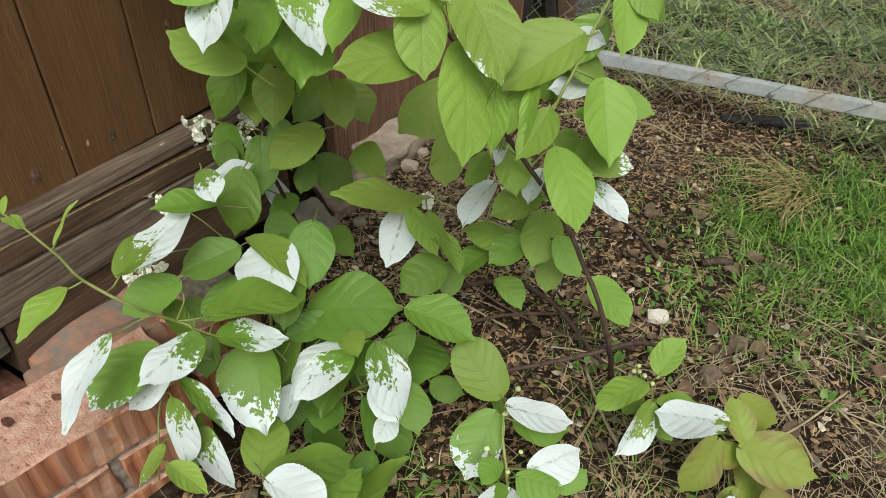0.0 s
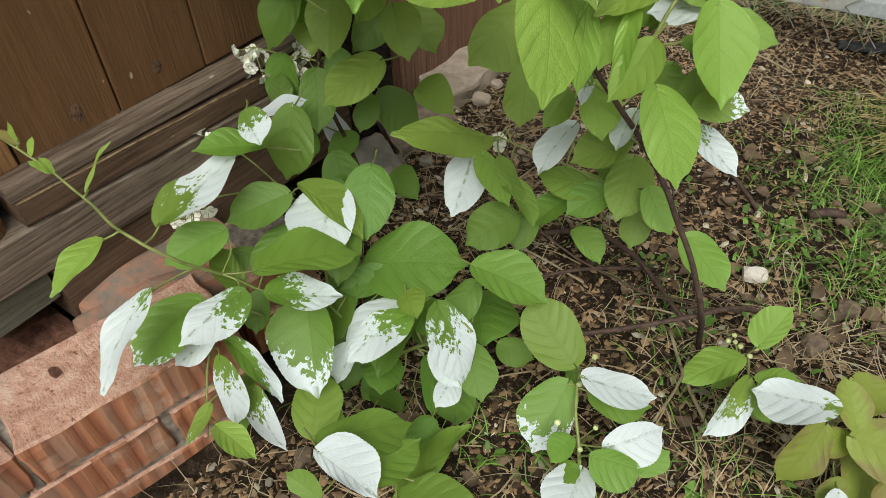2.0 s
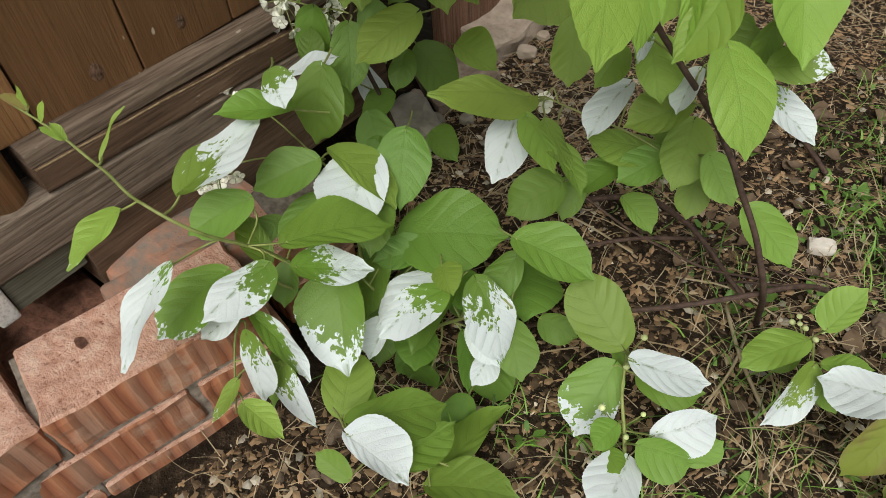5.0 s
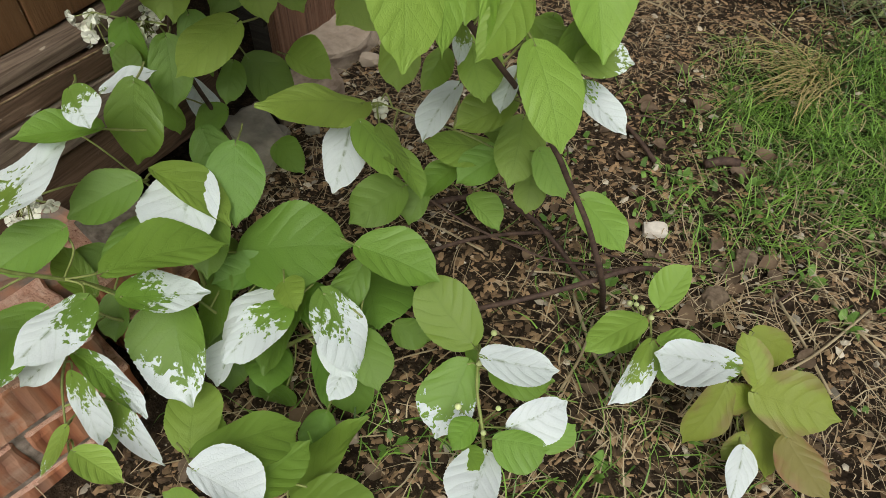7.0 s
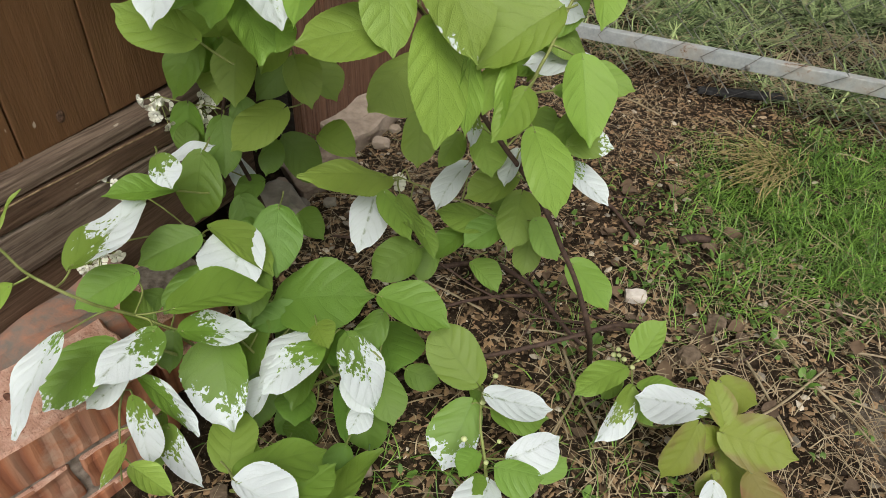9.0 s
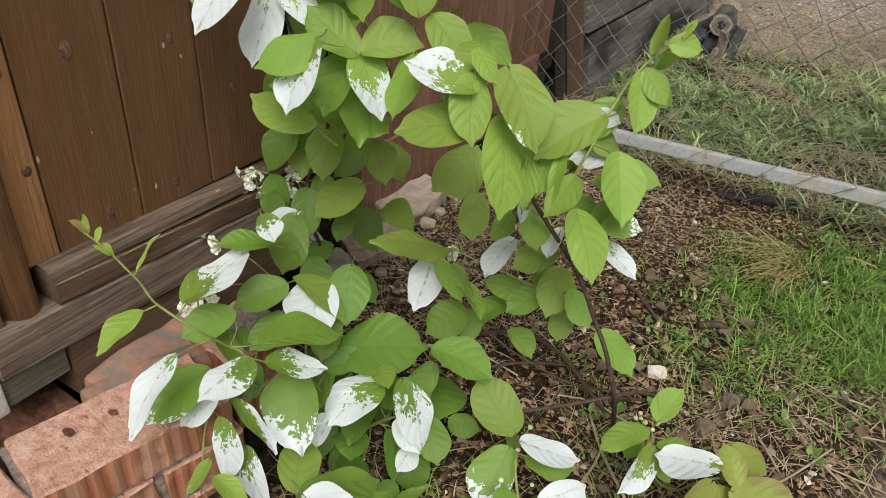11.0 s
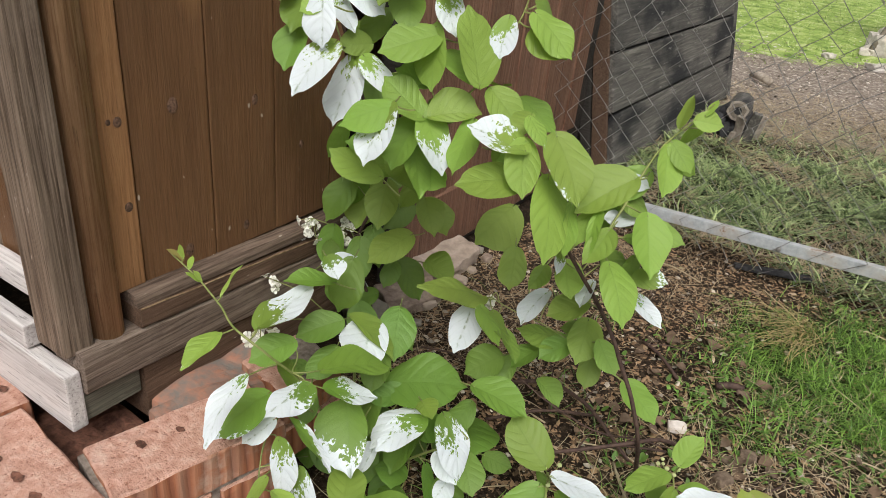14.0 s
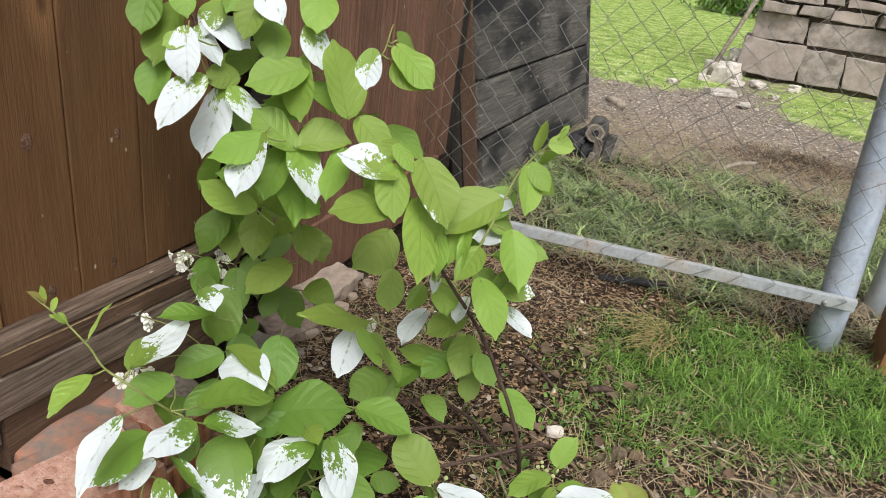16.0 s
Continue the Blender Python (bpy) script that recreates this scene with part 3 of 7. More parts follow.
def corner_post():
    post = thing("corner_post", "weathered brown corner post of the shed", "post", (WALL, 0.36, 0.27), kind="structure")
    p = part("square_post", box(-0.055, 0.014, -0.037, 0.006, 0.012, 1.95, 0.004, 1, 0.0006, 3), POST_BROWN, post)
    # a half-round moulding beside it
    bm = bmesh.new()
    ring = []
    for k in range(11):
        a = math.pi * k / 10
        ring.append((-0.010 + 0.032 * math.sin(a), 0.0355 - 0.0245 * math.cos(a)))
    low = [bm.verts.new((x, y, 0.012)) for x, y in ring]
    top = [bm.verts.new((x, y, 1.95)) for x, y in ring]
    for k in range(10):
        bm.faces.new((low[k], low[k + 1], top[k + 1], top[k])).smooth = True
    bm.faces.new(low[::-1])
    bmesh.ops.recalc_face_normals(bm, faces=bm.faces[:])
    part("half_round", bm, ROUND_BROWN, post, "rounded brown moulding")
    part("side_board", box(-0.19, -0.058, 0.004, 0.027, 0.08, 1.95, 0.003), WALL_BROWN, post)
    part("side_board", box(-0.36, -0.192, 0.004, 0.027, 0.08, 1.95, 0.003), POST_BROWN, post)
    part("side_board", box(-0.56, -0.362, 0.004, 0.027, 0.08, 1.95, 0.003), WALL_BROWN, post)
    return post


corner_post()


def pale_plank(x1, y0, y1, z0, z1, seed, label):
    ob = part("weathered_plank", box(x1 - 0.75, x1, y0, y1, z0, z1, 0.004, 2, 0.0014, seed), PLANK_PALE, None)
    return tagged(ob, label, "plank", group="stacked planks")


pale_plank(-0.482, 0.312, 0.336, 0.163, 0.260, 3, "bleached grey plank on edge under the shed corner")
pale_plank(-0.572, 0.314, 0.338, 0.264, 0.303, 6, "bleached grey plank lying above a wider plank")
pale_plank(-0.560, 0.333, 0.359, 0.342, 0.376, 9, "short grey plank at the top of the stack")


# ---- the redder shed behind ----
def red_wall():
    wall = thing("wall_red", "red-brown stained wall of upright boards", "wall", kind="structure")
    y = 1.165
    k = 0
    while y < 2.12:
        w = (0.105, 0.095, 0.11, 0.10)[k % 4]
        part("board", box(-0.562, -0.545 + 0.005 * (k % 2), y + 0.002, y + w - 0.002, 0.19, 2.2, 0.002), WALL_RED, wall)
        y += w
        k += 1
    part("skirting_board", box(-0.552, -0.530, 1.160, 2.10, 0.03, 0.20, 0.003, 1, 0.0008, 4), WALL_RED, wall, "red-brown skirting board")
    # added dark strip that stands for the shade in the gap at the wall's end
    part("end_post", box(-0.64, -0.60, 2.22, 2.34, 0.0, 2.2, 0.004), WOOD_DARK, wall)
    part("plinth", box(-0.60, -0.556, 1.165, 2.24, -0.02, 0.10, 0.004), WOOD_DARK, wall)
    part("backing", box(-0.62, -0.565, 1.165, 2.30, 0.10, 2.2, 0.0), WOOD_DARK, wall)
    return wall


red_wall()


def shed_body():
    """The closed far sides and the roof of the two sheds behind their boarded fronts."""
    w = thing("shed_back", "plain brown boarded back and sides of the shed", "wall", kind="structure")
    part("side_wall", box(-2.30, -1.07, 0.325, 0.348, 0.08, 2.2, 0.003), WALL_BROWN, w)
    part("back_wall", box(-2.33, -2.305, 0.325, 2.34, -0.02, 2.2, 0.003), WALL_BROWN, w)
    part("end_wall", box(-2.30, -0.605, 2.315, 2.34, -0.02, 2.2, 0.003), WALL_RED, w)
    part("roof", box(-2.40, -0.46, 0.28, 2.40, 2.205, 2.245, 0.004), WOOD_DARK, w, "dark flat felted roof")
    return w


shed_body()


def grey_screen():
    s = thing("board_screen", "weathered black-grey screen of wide boards behind the fence", "fence", (-0.435, 2.36, 0.0))
    s.rotation_euler = (0, radians(-11), radians(-1.4))
    z = 0.0
    for k, h in enumerate((0.222, 0.215, 0.33, 0.26, 0.30)):
        part("board", box(-0.015, 0.012 + 0.003 * (k % 2), -0.02 * (k % 2), 1.62 - 0.015 * (k % 2), z + 0.005, z + h - 0.006, 0.005, 2, 0.002, k + 2), SCREEN, s)
        z += h
    part("backing_board", box(-0.026, -0.017, 0.07, 1.58, 0.0, 1.3, 0.0), WOOD_DARK, s)
    part("upright", box(-0.06, -0.028, 0.02, 0.07, 0.0, 1.3, 0.004), SCREEN, s)
    part("end_board", box(-0.058, -0.002, -0.040, -0.022, 0.0, 1.28, 0.003, 1, 0.001, 5), SILL_BROWN, s, "dark brown upright board")
    part("upright", box(-0.05, 0.018, 1.60, 1.66, 0.0, 1.3, 0.006, 1, 0.002, 4), SCREEN, s)
    part("upright", box(-0.10, -0.062, -0.05, 0.05, 0.0, 1.3, 0.006), WOOD_DARK, s)
    return s


grey_screen()


# ---- brick footing ----
def brick_mesh(name, size, seed, ends=False):
    """A brick with chipped edges; the top is the rough cut face, the sides are grooved."""
    l, w, h = size
    bm = bmesh.new()
    bmesh.ops.create_cube(bm, size=1.0)
    for v in bm.verts:
        v.co = Vector((v.co.x * w, v.co.y * l, v.co.z * h))
    bmesh.ops.bevel(bm, geom=bm.edges[:], offset=0.003, segments=1, affect="EDGES")
    bmesh.ops.subdivide_edges(bm, edges=[e for e in bm.edges if e.calc_length() > 0.02], cuts=5, use_grid_fill=True)
    for v in bm.verts:
        n = noise.noise_vector(v.co * 40 + Vector((seed * 3.1, seed, 0)))
        edge = sum(abs(abs(c) - s / 2) < 0.006 for c, s in zip(v.co, (w, l, h)))
        v.co += n * (0.0048 if edge >= 2 else 0.0012)
    me = mesh_of(bm, name)
    me.materials.append(BRICK_SIDE)
    me.materials.append(BRICK_CUT)
    for p in me.polygons:
        p.material_index = 1 if p.normal.z > 0.6 else 0
    return me


def brick_footing():
    wall = thing("brick_footing", "low corner of red perforated bricks laid in grey mortar", "brick wall", kind="structure")
    a = radians(-15)
    top = 0.166
    h, w, l, j = 0.065, 0.120, 0.250, 0.010
    kinds = [brick_mesh("brick", (l, w, h), k) for k in range(4)]
    half = brick_mesh("brick", (0.120, w, h), 7)
    origin = Vector((-0.333, 0.272, 0))
    run = Vector((math.sin(-a), math.cos(-a), 0))
    out = Vector((math.cos(-a), -math.sin(-a), 0))

    def lay(me, along, back, course, turn=0.0, lift=0.0):
        c = origin + run * along - out * back
        ob = new("brick", me)
        ob.matrix_world = Matrix.Translation((c.x, c.y, top - h / 2 - course * (h + j) + lift)) @ Matrix.Rotation(a + turn, 4, "Z")
        ob.parent = wall
        return ob

    slope = math.tan(radians(9))
    for course in range(3):
        shift = (0.0, -0.116, 0.0)[course]
        lay(kinds[course], shift + l / 2, w / 2, course)
        if course == 1:
            lay(half, shift + l + j + 0.06, w / 2, course)
        # the return of the corner runs away to the left
        for k in range(4):
            back = 0.115 + (0.065 if course % 2 else 0.0) + k * (l + j)
            lay(kinds[(k + course + 1) % 4], -0.004 - w / 2 - slope * back + (0.016 if k else 0.0), back, course, radians(90 + 9), -0.002 * (k % 2))
        for k in range(4):
            back = 0.08 + (0.0 if course % 2 else 0.065) + k * (l + j)
            lay(kinds[(k + course + 2) % 4], -0.022 - w * 1.5 - slope * back, back, course, radians(90 + 9), 0.0)
    lay(half, 0.335, 0.125, 0, radians(8), -0.004)
    lay(half, 0.335, 0.125, 1, radians(8), -0.004)
    # mortar fills the joints a little behind the faces
    for x0, x1, y0, y1, z0, z1 in ((-w + 0.006, -0.006, -0.004, 0.245, -0.06, top - 0.010), (-1.0, -0.006, -0.262, -0.016, -0.06, top - 0.010), (-w + 0.004, -0.004, -0.010, 0.001, -0.06, top - 0.010), (-1.0, 0.0, -0.147, -0.133, -0.06, top - 0.005)):
        ob = part("mortar", box(x0, x1, y0, y1, z0, z1, 0.002, 3, 0.003, y0), MORTAR, wall)
        ob.matrix_world = Matrix.Translation(origin) @ Matrix.Rotation(a + (radians(9) if x0 < -0.9 else 0.0), 4, "Z")
        ob.parent = wall
    # perforations and pits in the top faces: flat discs coloured with the shade inside them
    for along, back, r in ((0.065, 0.077, 0.008), (0.120, 0.075, 0.007), (-0.096, 0.158, 0.008), (-0.083, 0.109, 0.010), (-0.073, 0.062, 0.009), (-0.054, 0.303, 0.007)):
        c = origin + run * along - out * back
        bm = bmesh.new()
        bmesh.ops.create_circle(bm, cap_ends=True, segments=14, radius=r)
        for v in bm.verts:
            rim = 1 + 0.55 * noise.noise(v.co * 130 + c * 40)
            v.co = Vector((c.x + v.co.x * 1.2 * rim, c.y + v.co.y * 0.75 * rim, top + 0.0018 + noise.noise(v.co * 90) * 0.001))
        part("perforation", bm, HOLE_SHADE, wall, "hole in the brick, its shade painted on a flat disc")
    # a rough bed of mortar and brick crumbs behind the front bricks
    bm = box(-0.158, -0.110, 0.105, 0.33, 0.02, top - 0.010, 0.010, 6, 0.012, 2)
    ob = part("mortar_bed", bm, MORTAR_RED, wall, "grey mortar smeared over broken red brick")
    ob.matrix_world = Matrix.Translation(origin) @ Matrix.Rotation(a, 4, "Z")
    # broken brick and mortar packed against the timber
    part("mortar_bed", box(-0.484, -0.405, 0.428, 0.640, 0.02, 0.152, 0.012, 6, 0.010, 5), MORTAR_RED, wall, "grey mortar smeared over broken red brick")
    # broken brick fills the pit behind the front bricks
    part("rubble_fill", box(-0.80, -0.40, 0.262, 0.425, -0.02, 0.098, 0.012, 8, 0.016, 9), RUBBLE, wall, "crumbled red-brown brick in the pit")
    # grey mortar smeared over the far brick
    c = origin + run * 0.335 - out * 0.125
    bm = box(-0.052, 0.05, -0.02, 0.062, top - 0.012, top + 0.000, 0.005, 3, 0.004, 6)
    ob = part("mortar_smear", bm, MORTAR, wall)
    ob.matrix_world = Matrix.Translation((c.x, c.y, 0)) @ Matrix.Rotation(a, 4, "Z")
    return wall


MORTAR_RED = plain("mortar_over_brick", (0.19, 0.165, 0.148), (0.38, 0.185, 0.125), 38, 0.95, 0.9)
RUBBLE = plain("brick_rubble", (0.085, 0.038, 0.026), (0.27, 0.125, 0.085), 60, 0.95, 1.0)
HOLE_SHADE = plain("pit_shade", (0.050, 0.022, 0.015), (0.20, 0.090, 0.062), 120, 0.95, 0.3)
brick_footing()


# ---- wire fence ----
def painted_steel(name, dull, bright, earth):
    """Paint over steel: scuffs, earth splashes and rust that breaks through."""
    m = Nodes(name, 0.45, 0.4)
    wide, fine = m.noise(m.coord(), 9.0, 5.0, 0.65), m.noise(m.coord(), 60.0, 5.0, 0.7)
    col = m.ramp(fine, (0.35, dull), (0.65, bright))
    col = m.mix(m.ramp(wide, (0.50, (0, 0, 0)), (0.68, (earth, earth, earth))), col, (0.40, 0.36, 0.31))
    rust = m.math("MULTIPLY", m.ramp(wide, (0.60, (0, 0, 0)), (0.68, (1, 1, 1))), m.ramp(fine, (0.50, (0, 0, 0)), (0.58, (1, 1, 1))))
    col = m.mix(rust, col, (0.20, 0.095, 0.045))
    m.colour(col)
    m.rough(m.math("ADD", 0.38, m.math("MULTIPLY", rust, 0.4)))
    m.bump(m.math("ADD", fine, rust), 0.25, 0.002)
    return m.mat


PAINT_POST = painted_steel("painted_steel_post", (0.34, 0.40, 0.49), (0.46, 0.52, 0.61), 0.35)
PAINT_RAIL = painted_steel("painted_steel_rail", (0.31, 0.335, 0.355), (0.44, 0.46, 0.475), 0.8)


def wire_fence():
    f = thing("wire_fence", "chain-link fence on a grey painted steel frame", "fence", (0.0, 1.95, 0.0))
    part("post", tube([(0.765, -0.015, -0.05), (0.760, -0.012, 0.12), (0.724, 0.0, 0.6), (0.678, 0.01, 1.3)], 0.044, 24), PAINT_POST, f, "thick grey painted steel post")
    bm = box(-0.42, 0.795, -0.085, -0.062, 0.077, 0.110, 0.003, 1, 0.0008, 2)
    for v in bm.verts:
        v.co.z += 0.060 * (v.co.x + 0.42) / 1.22
    rail = part("bottom_rail", bm, PAINT_RAIL, f, "grey painted rail with rust and scuffs")
    for x in (0.72, 0.22, -0.2):
        bm = bmesh.new()
        bmesh.ops.create_uvsphere(bm, u_segments=10, v_segments=6, radius=0.007)
        for v in bm.verts:
            v.co = Vector((x, -0.088, 0.088 + 0.049 * (x + 0.42))) + Vector((v.co.x, v.co.y * 0.6, v.co.z))
        part("bolt", bm, WIRE, f)
    d = 0.043
    n = int(1.26 / d)
    for k in range(n):
        pts = []
        side = k % 2
        for i in range(29):
            z = 0.030 + i * d
            x = -0.47 + k * d + (d * 0.52 if (i + side) % 2 else -0.52 * d) + 0.006 * math.sin(i * 1.7 + k * 2.3)
            y = (-0.056 if side and i < 6 else -0.094) + 0.004 * math.sin(i * 0.6 + k * 0.4) + (0.002 if i % 2 else -0.002)
            pts.append((x + 0.01 * math.sin(i * 0.5), y, z + 0.004 * math.sin(k * 1.3 + i)))
        part("wire", tube(pts, 0.0013, 5, False), WIRE, f)
    return f


wire_fence()


def second_post():
    ob = part("gate_post", tube([(0.935, 2.27, -0.05), (0.93, 2.27, 0.3), (0.92, 2.28, 1.3)], 0.030, 18), PAINT_GREY, None)
    return tagged(ob, "thin grey painted steel post beside the fence", "post")


second_post()
ob = part("brown_board", box(0.90, 0.925, 1.86, 2.02, -0.02, 0.9, 0.003, 1, 0.001, 3), TRIM_BROWN, None)
tagged(ob, "light brown board standing at the end of the fence", "board")


# ---- things past the fence ----
def stone_mesh(name, size, seed, rough=0.22, cuts=3, flat=1.0):
    bm = bmesh.new()
    bmesh.ops.create_icosphere(bm, subdivisions=cuts, radius=0.5)
    s = Vector((seed * 1.7, seed * 0.6, -seed))
    for v in bm.verts:
        d = v.co.normalized()
        v.co = d * 0.5 * (1 + rough * noise.noise(d * 1.6 + s) + 0.35 * rough * noise.noise(d * 5 + s))
        v.co = Vector([max(-0.40, min(0.40, c)) for c in v.co])
        v.co = Vector((v.co.x * size[0] * 1.25, v.co.y * size[1] * 1.25, v.co.z * size[2] * 1.25 * flat))
        v.co += noise.noise_vector(v.co * 30 + s) * 0.04 * min(size)
    return mesh_of(bm, name)


def stone(at, size, seed, mat=None, name="stone", label="pale rough stone lying on the soil", turn=0.0, group=""):
    me = stone_mesh(name, size, seed, 0.5 if size[0] > 0.06 else 0.3)
    ob = place(name, me, mat or STONE)
    ob.matrix_world = pose(at[0], at[1], at[2], 0, 0, turn)
    return tagged(ob, label, "stone", group=group)


def stone_building():
    wall = thing("stone_wall", "ruined wall of rough brown stone blocks and thin slabs", "stone wall", (0.33, 7.35, 0.0))
    rnd = random.Random(11)
    z = 0.02
    for row, h in enumerate((0.34, 0.24, 0.12, 0.10, 0.16, 0.11, 0.20, 0.13, 0.22)):
        x = 0.024 * row + rnd.uniform(-0.05, 0.05)
        while x < 4.2:
            w = rnd.uniform(0.30, 0.75) if row < 2 else rnd.uniform(0.16, 0.62)
            top = z + h - 0.012 + rnd.uniform(-0.03, 0.012)
            bm = box(x + 0.010, x + w - 0.010, rnd.uniform(-0.09, 0.03), 0.45, z + rnd.uniform(0, 0.02), top, 0.010, 7, 0.0, row * 7 + x)
            skew, seed = rnd.uniform(-0.12, 0.12), Vector((row * 3.1, x * 5, 1.7))
            for v in bm.verts:
                v.co.x += (v.co.z - z) * skew
                v.co += noise.noise_vector(v.co * 3 + seed) * 0.016 + noise.noise_vector(v.co * 8.5 + seed) * 0.014
            part("block", bm, STONE_WALL, wall)
            x += w
        z += h
    # a dark core behind the blocks puts the shade of the gaps into colour
    part("mortar_core", box(0.10, 4.3, 0.06, 0.42, -0.05, z - 0.08, 0.0), STONE_SHADE, wall)
    return wall


BARK_POLE = plain("pole_weathered", (0.20, 0.165, 0.13), (0.38, 0.33, 0.275), 30, 0.85, 0.5)
STONE_SHADE = plain("stone_gap_shade", (0.06, 0.05, 0.04), (0.13, 0.105, 0.08), 30, 0.95, 0.4)
stone_building()
ob = part("leaning_pole", tube([(0.12, 6.6, 0.02), (0.29, 6.85, 0.55), (0.50, 7.15, 1.2)], 0.020, 8), BARK_POLE, None)
tagged(ob, "grey wooden pole leaning on the ruined wall", "pole")
for k, (x, y, sx, sy, sz) in enumerate(((0.18, 6.71, 0.22, 0.18, 0.22), (0.30, 6.85, 0.16, 0.16, 0.22), (0.24, 7.15, 0.20, 0.16, 0.16), (0.34, 7.5, 0.24, 0.2, 0.3), (0.20, 7.9, 0.18, 0.16, 0.12), (0.10, 6.62, 0.10, 0.09, 0.06), (0.27, 5.96, 0.24, 0.16, 0.06), (0.47, 5.62, 0.15, 0.08, 0.03), (0.55, 6.77, 0.18, 0.12, 0.06), (0.86, 6.88, 0.09, 0.08, 0.08), (0.38, 6.60, 0.12, 0.08, 0.06), (-0.12, 6.10, 0.09, 0.07, 0.04), (0.70, 6.30, 0.07, 0.05, 0.03))):
    stone((x, y, sz * 0.22), (sx, sy, sz), k + 20, STONE_WHITE, label="pale stone lying by the ruined wall", turn=k * 37, group="stones by the ruin")
ob = part("cut_branch", tube([(-0.39, 4.66, 0.03), (-0.33, 4.60, 0.034), (-0.265, 4.53, 0.028)], [0.022, 0.026, 0.024], 10), BARK_POLE, None)
tagged(ob, "short pale cut branch on the bare earth", "branch")


WOOD_CHAR = plain("wood_charred", (0.014, 0.014, 0.016), (0.055, 0.054, 0.058), 60, 0.75, 0.6)


def old_log():
    """A short weathered log lying end-on over a blackened rotten one, among split slabs of bark."""
    st = thing("old_log", "grey weathered log with split bark beside the board screen", "log", (-0.225, 3.20, 0.0))
    st.scale = (0.80, 0.9, 0.80)
    path = [Vector((0.05, -0.02, 0.175)), Vector((0.04, 0.08, 0.165)), Vector((0.02, 0.20, 0.150)), Vector((0.0, 0.36, 0.13))]
    bm = tube(path, [0.058, 0.062, 0.062, 0.058], 24)
    for v in bm.verts:
        v.co += noise.noise_vector(v.co * 26) * 0.010
    part("log_body", bm, SCREEN, st)
    for r0, r1, mat in ((0.0, 0.020, WOOD_CHAR), (0.021, 0.041, LOG_END), (0.042, 0.056, BARK_PALE)):
        bm = bmesh.new()
        rings = [[bm.verts.new((0.05 + r * math.cos(k * math.tau / 20) * (1 + 0.10 * math.sin(k * 1.9)), -0.030, 0.175 + r * math.sin(k * math.tau / 20))) for k in range(20)] for r in (max(r0, 0.0015), r1)]
        for k in range(20):
            bm.faces.new((rings[0][k], rings[0][(k + 1) % 20], rings[1][(k + 1) % 20], rings[1][k]))
        part("end_ring", bm, mat, st)
    for k, (x, z, r) in enumerate(((-0.06, 0.06, 0.075), (0.03, 0.055, 0.065), (-0.02, 0.13, 0.05))):
        under = tube([Vector((x, -0.05 + 0.03 * k, z)), Vector((x + 0.01, 0.1, z)), Vector((x + 0.02, 0.3, z * 0.9))], [r * 0.9, r, r * 0.9], 18)
        for v in under.verts:
            v.co += noise.noise_vector(v.co * 22 + Vector((k, 0, 0))) * 0.022
        part("rotten_log", under, WOOD_CHAR, st, "blackened rotten log")
    for k, (x, y, w, h, turn, lean) in enumerate(((0.03, -0.09, 0.040, 0.12, 20, -10), (0.085, -0.05, 0.050, 0.16, -20, 6), (0.12, 0.03, 0.055, 0.19, 25, 10), (0.14, 0.12, 0.05, 0.15, 40, 12), (-0.13, -0.08, 0.05, 0.07, 10, -30), (0.06, -0.10, 0.03, 0.08, 60, 8))):
        bm = box(-w / 2, w / 2, -0.011, 0.011, 0.0, h, 0.004, 4, 0.009, k + 3)
        ob = part("split_piece", bm, BARK_PALE if k % 2 else SCREEN, st, "pale split piece of bark")
        ob.matrix_basis = pose(x, y, -0.005, lean, lean * 0.6, turn)
    return st


LOG_END = plain("wood_cut_end", (0.11, 0.092, 0.075), (0.24, 0.205, 0.17), 50, 0.85, 0.4)
BARK_PALE = plain("bark_split", (0.15, 0.125, 0.10), (0.40, 0.35, 0.30), 26, 0.9, 0.6)
old_log()

# ---- stones and litter near the plant ----
CHALK = plain("stone_chalk_white", (0.55, 0.49, 0.45), (0.74, 0.68, 0.64), 40, 0.9, 0.6)
SLAB = plain("stone_pinkish", (0.22, 0.160, 0.125), (0.44, 0.345, 0.285), 38, 0.92, 1.0, c=(0.36, 0.30, 0.25))


def slab(at, size, seed, name, label, turn, lean):
    """A broken flat stone with split edges."""
    bm = box(-size[0] / 2, size[0] / 2, -size[1] / 2, size[1] / 2, -size[2] / 2, size[2] / 2, size[2] * 0.16, 7, 0.0, seed)
    for v in bm.verts:
        q = v.co * 9 + Vector((seed * 2.3, seed, 1))
        v.co.x *= 1 - 0.25 * (v.co.y / size[1]) + 0.25 * noise.noise(q * 0.6)
        v.co += noise.noise_vector(q) * size[2] * 0.30 + noise.noise_vector(q * 5) * size[2] * 0.12
    ob = part(name, bm, SLAB, None)
    ob.matrix_world = pose(at[0], at[1], at[2], lean[0], lean[1], turn)
    return tagged(ob, label, "stone")



slab((-0.500, 1.315, 0.024), (0.085, 0.21, 0.055), 3, "boulder", "pinkish stone slab leaning at the foot of the red wall", -10, (0, 12))
slab((-0.475, 1.140, 0.008), (0.10, 0.14, 0.035), 6, "boulder", "flat pinkish stone half sunk in the soil", -30, (6, 4))
rubble = random.Random(31)
for k in range(16):
    s = rubble.uniform(0.010, 0.026)
    stone((rubble.uniform(-0.20, -0.06), rubble.uniform(0.36, 0.56), s * 0.2), (s, s * 0.8, s * 0.6), 70 + k, STONE_GREY if k % 4 == 0 else CLOD, "clod", "crumbling brown clod of soil beside the bricks", rubble.uniform(0, 180), "clods by the bricks")
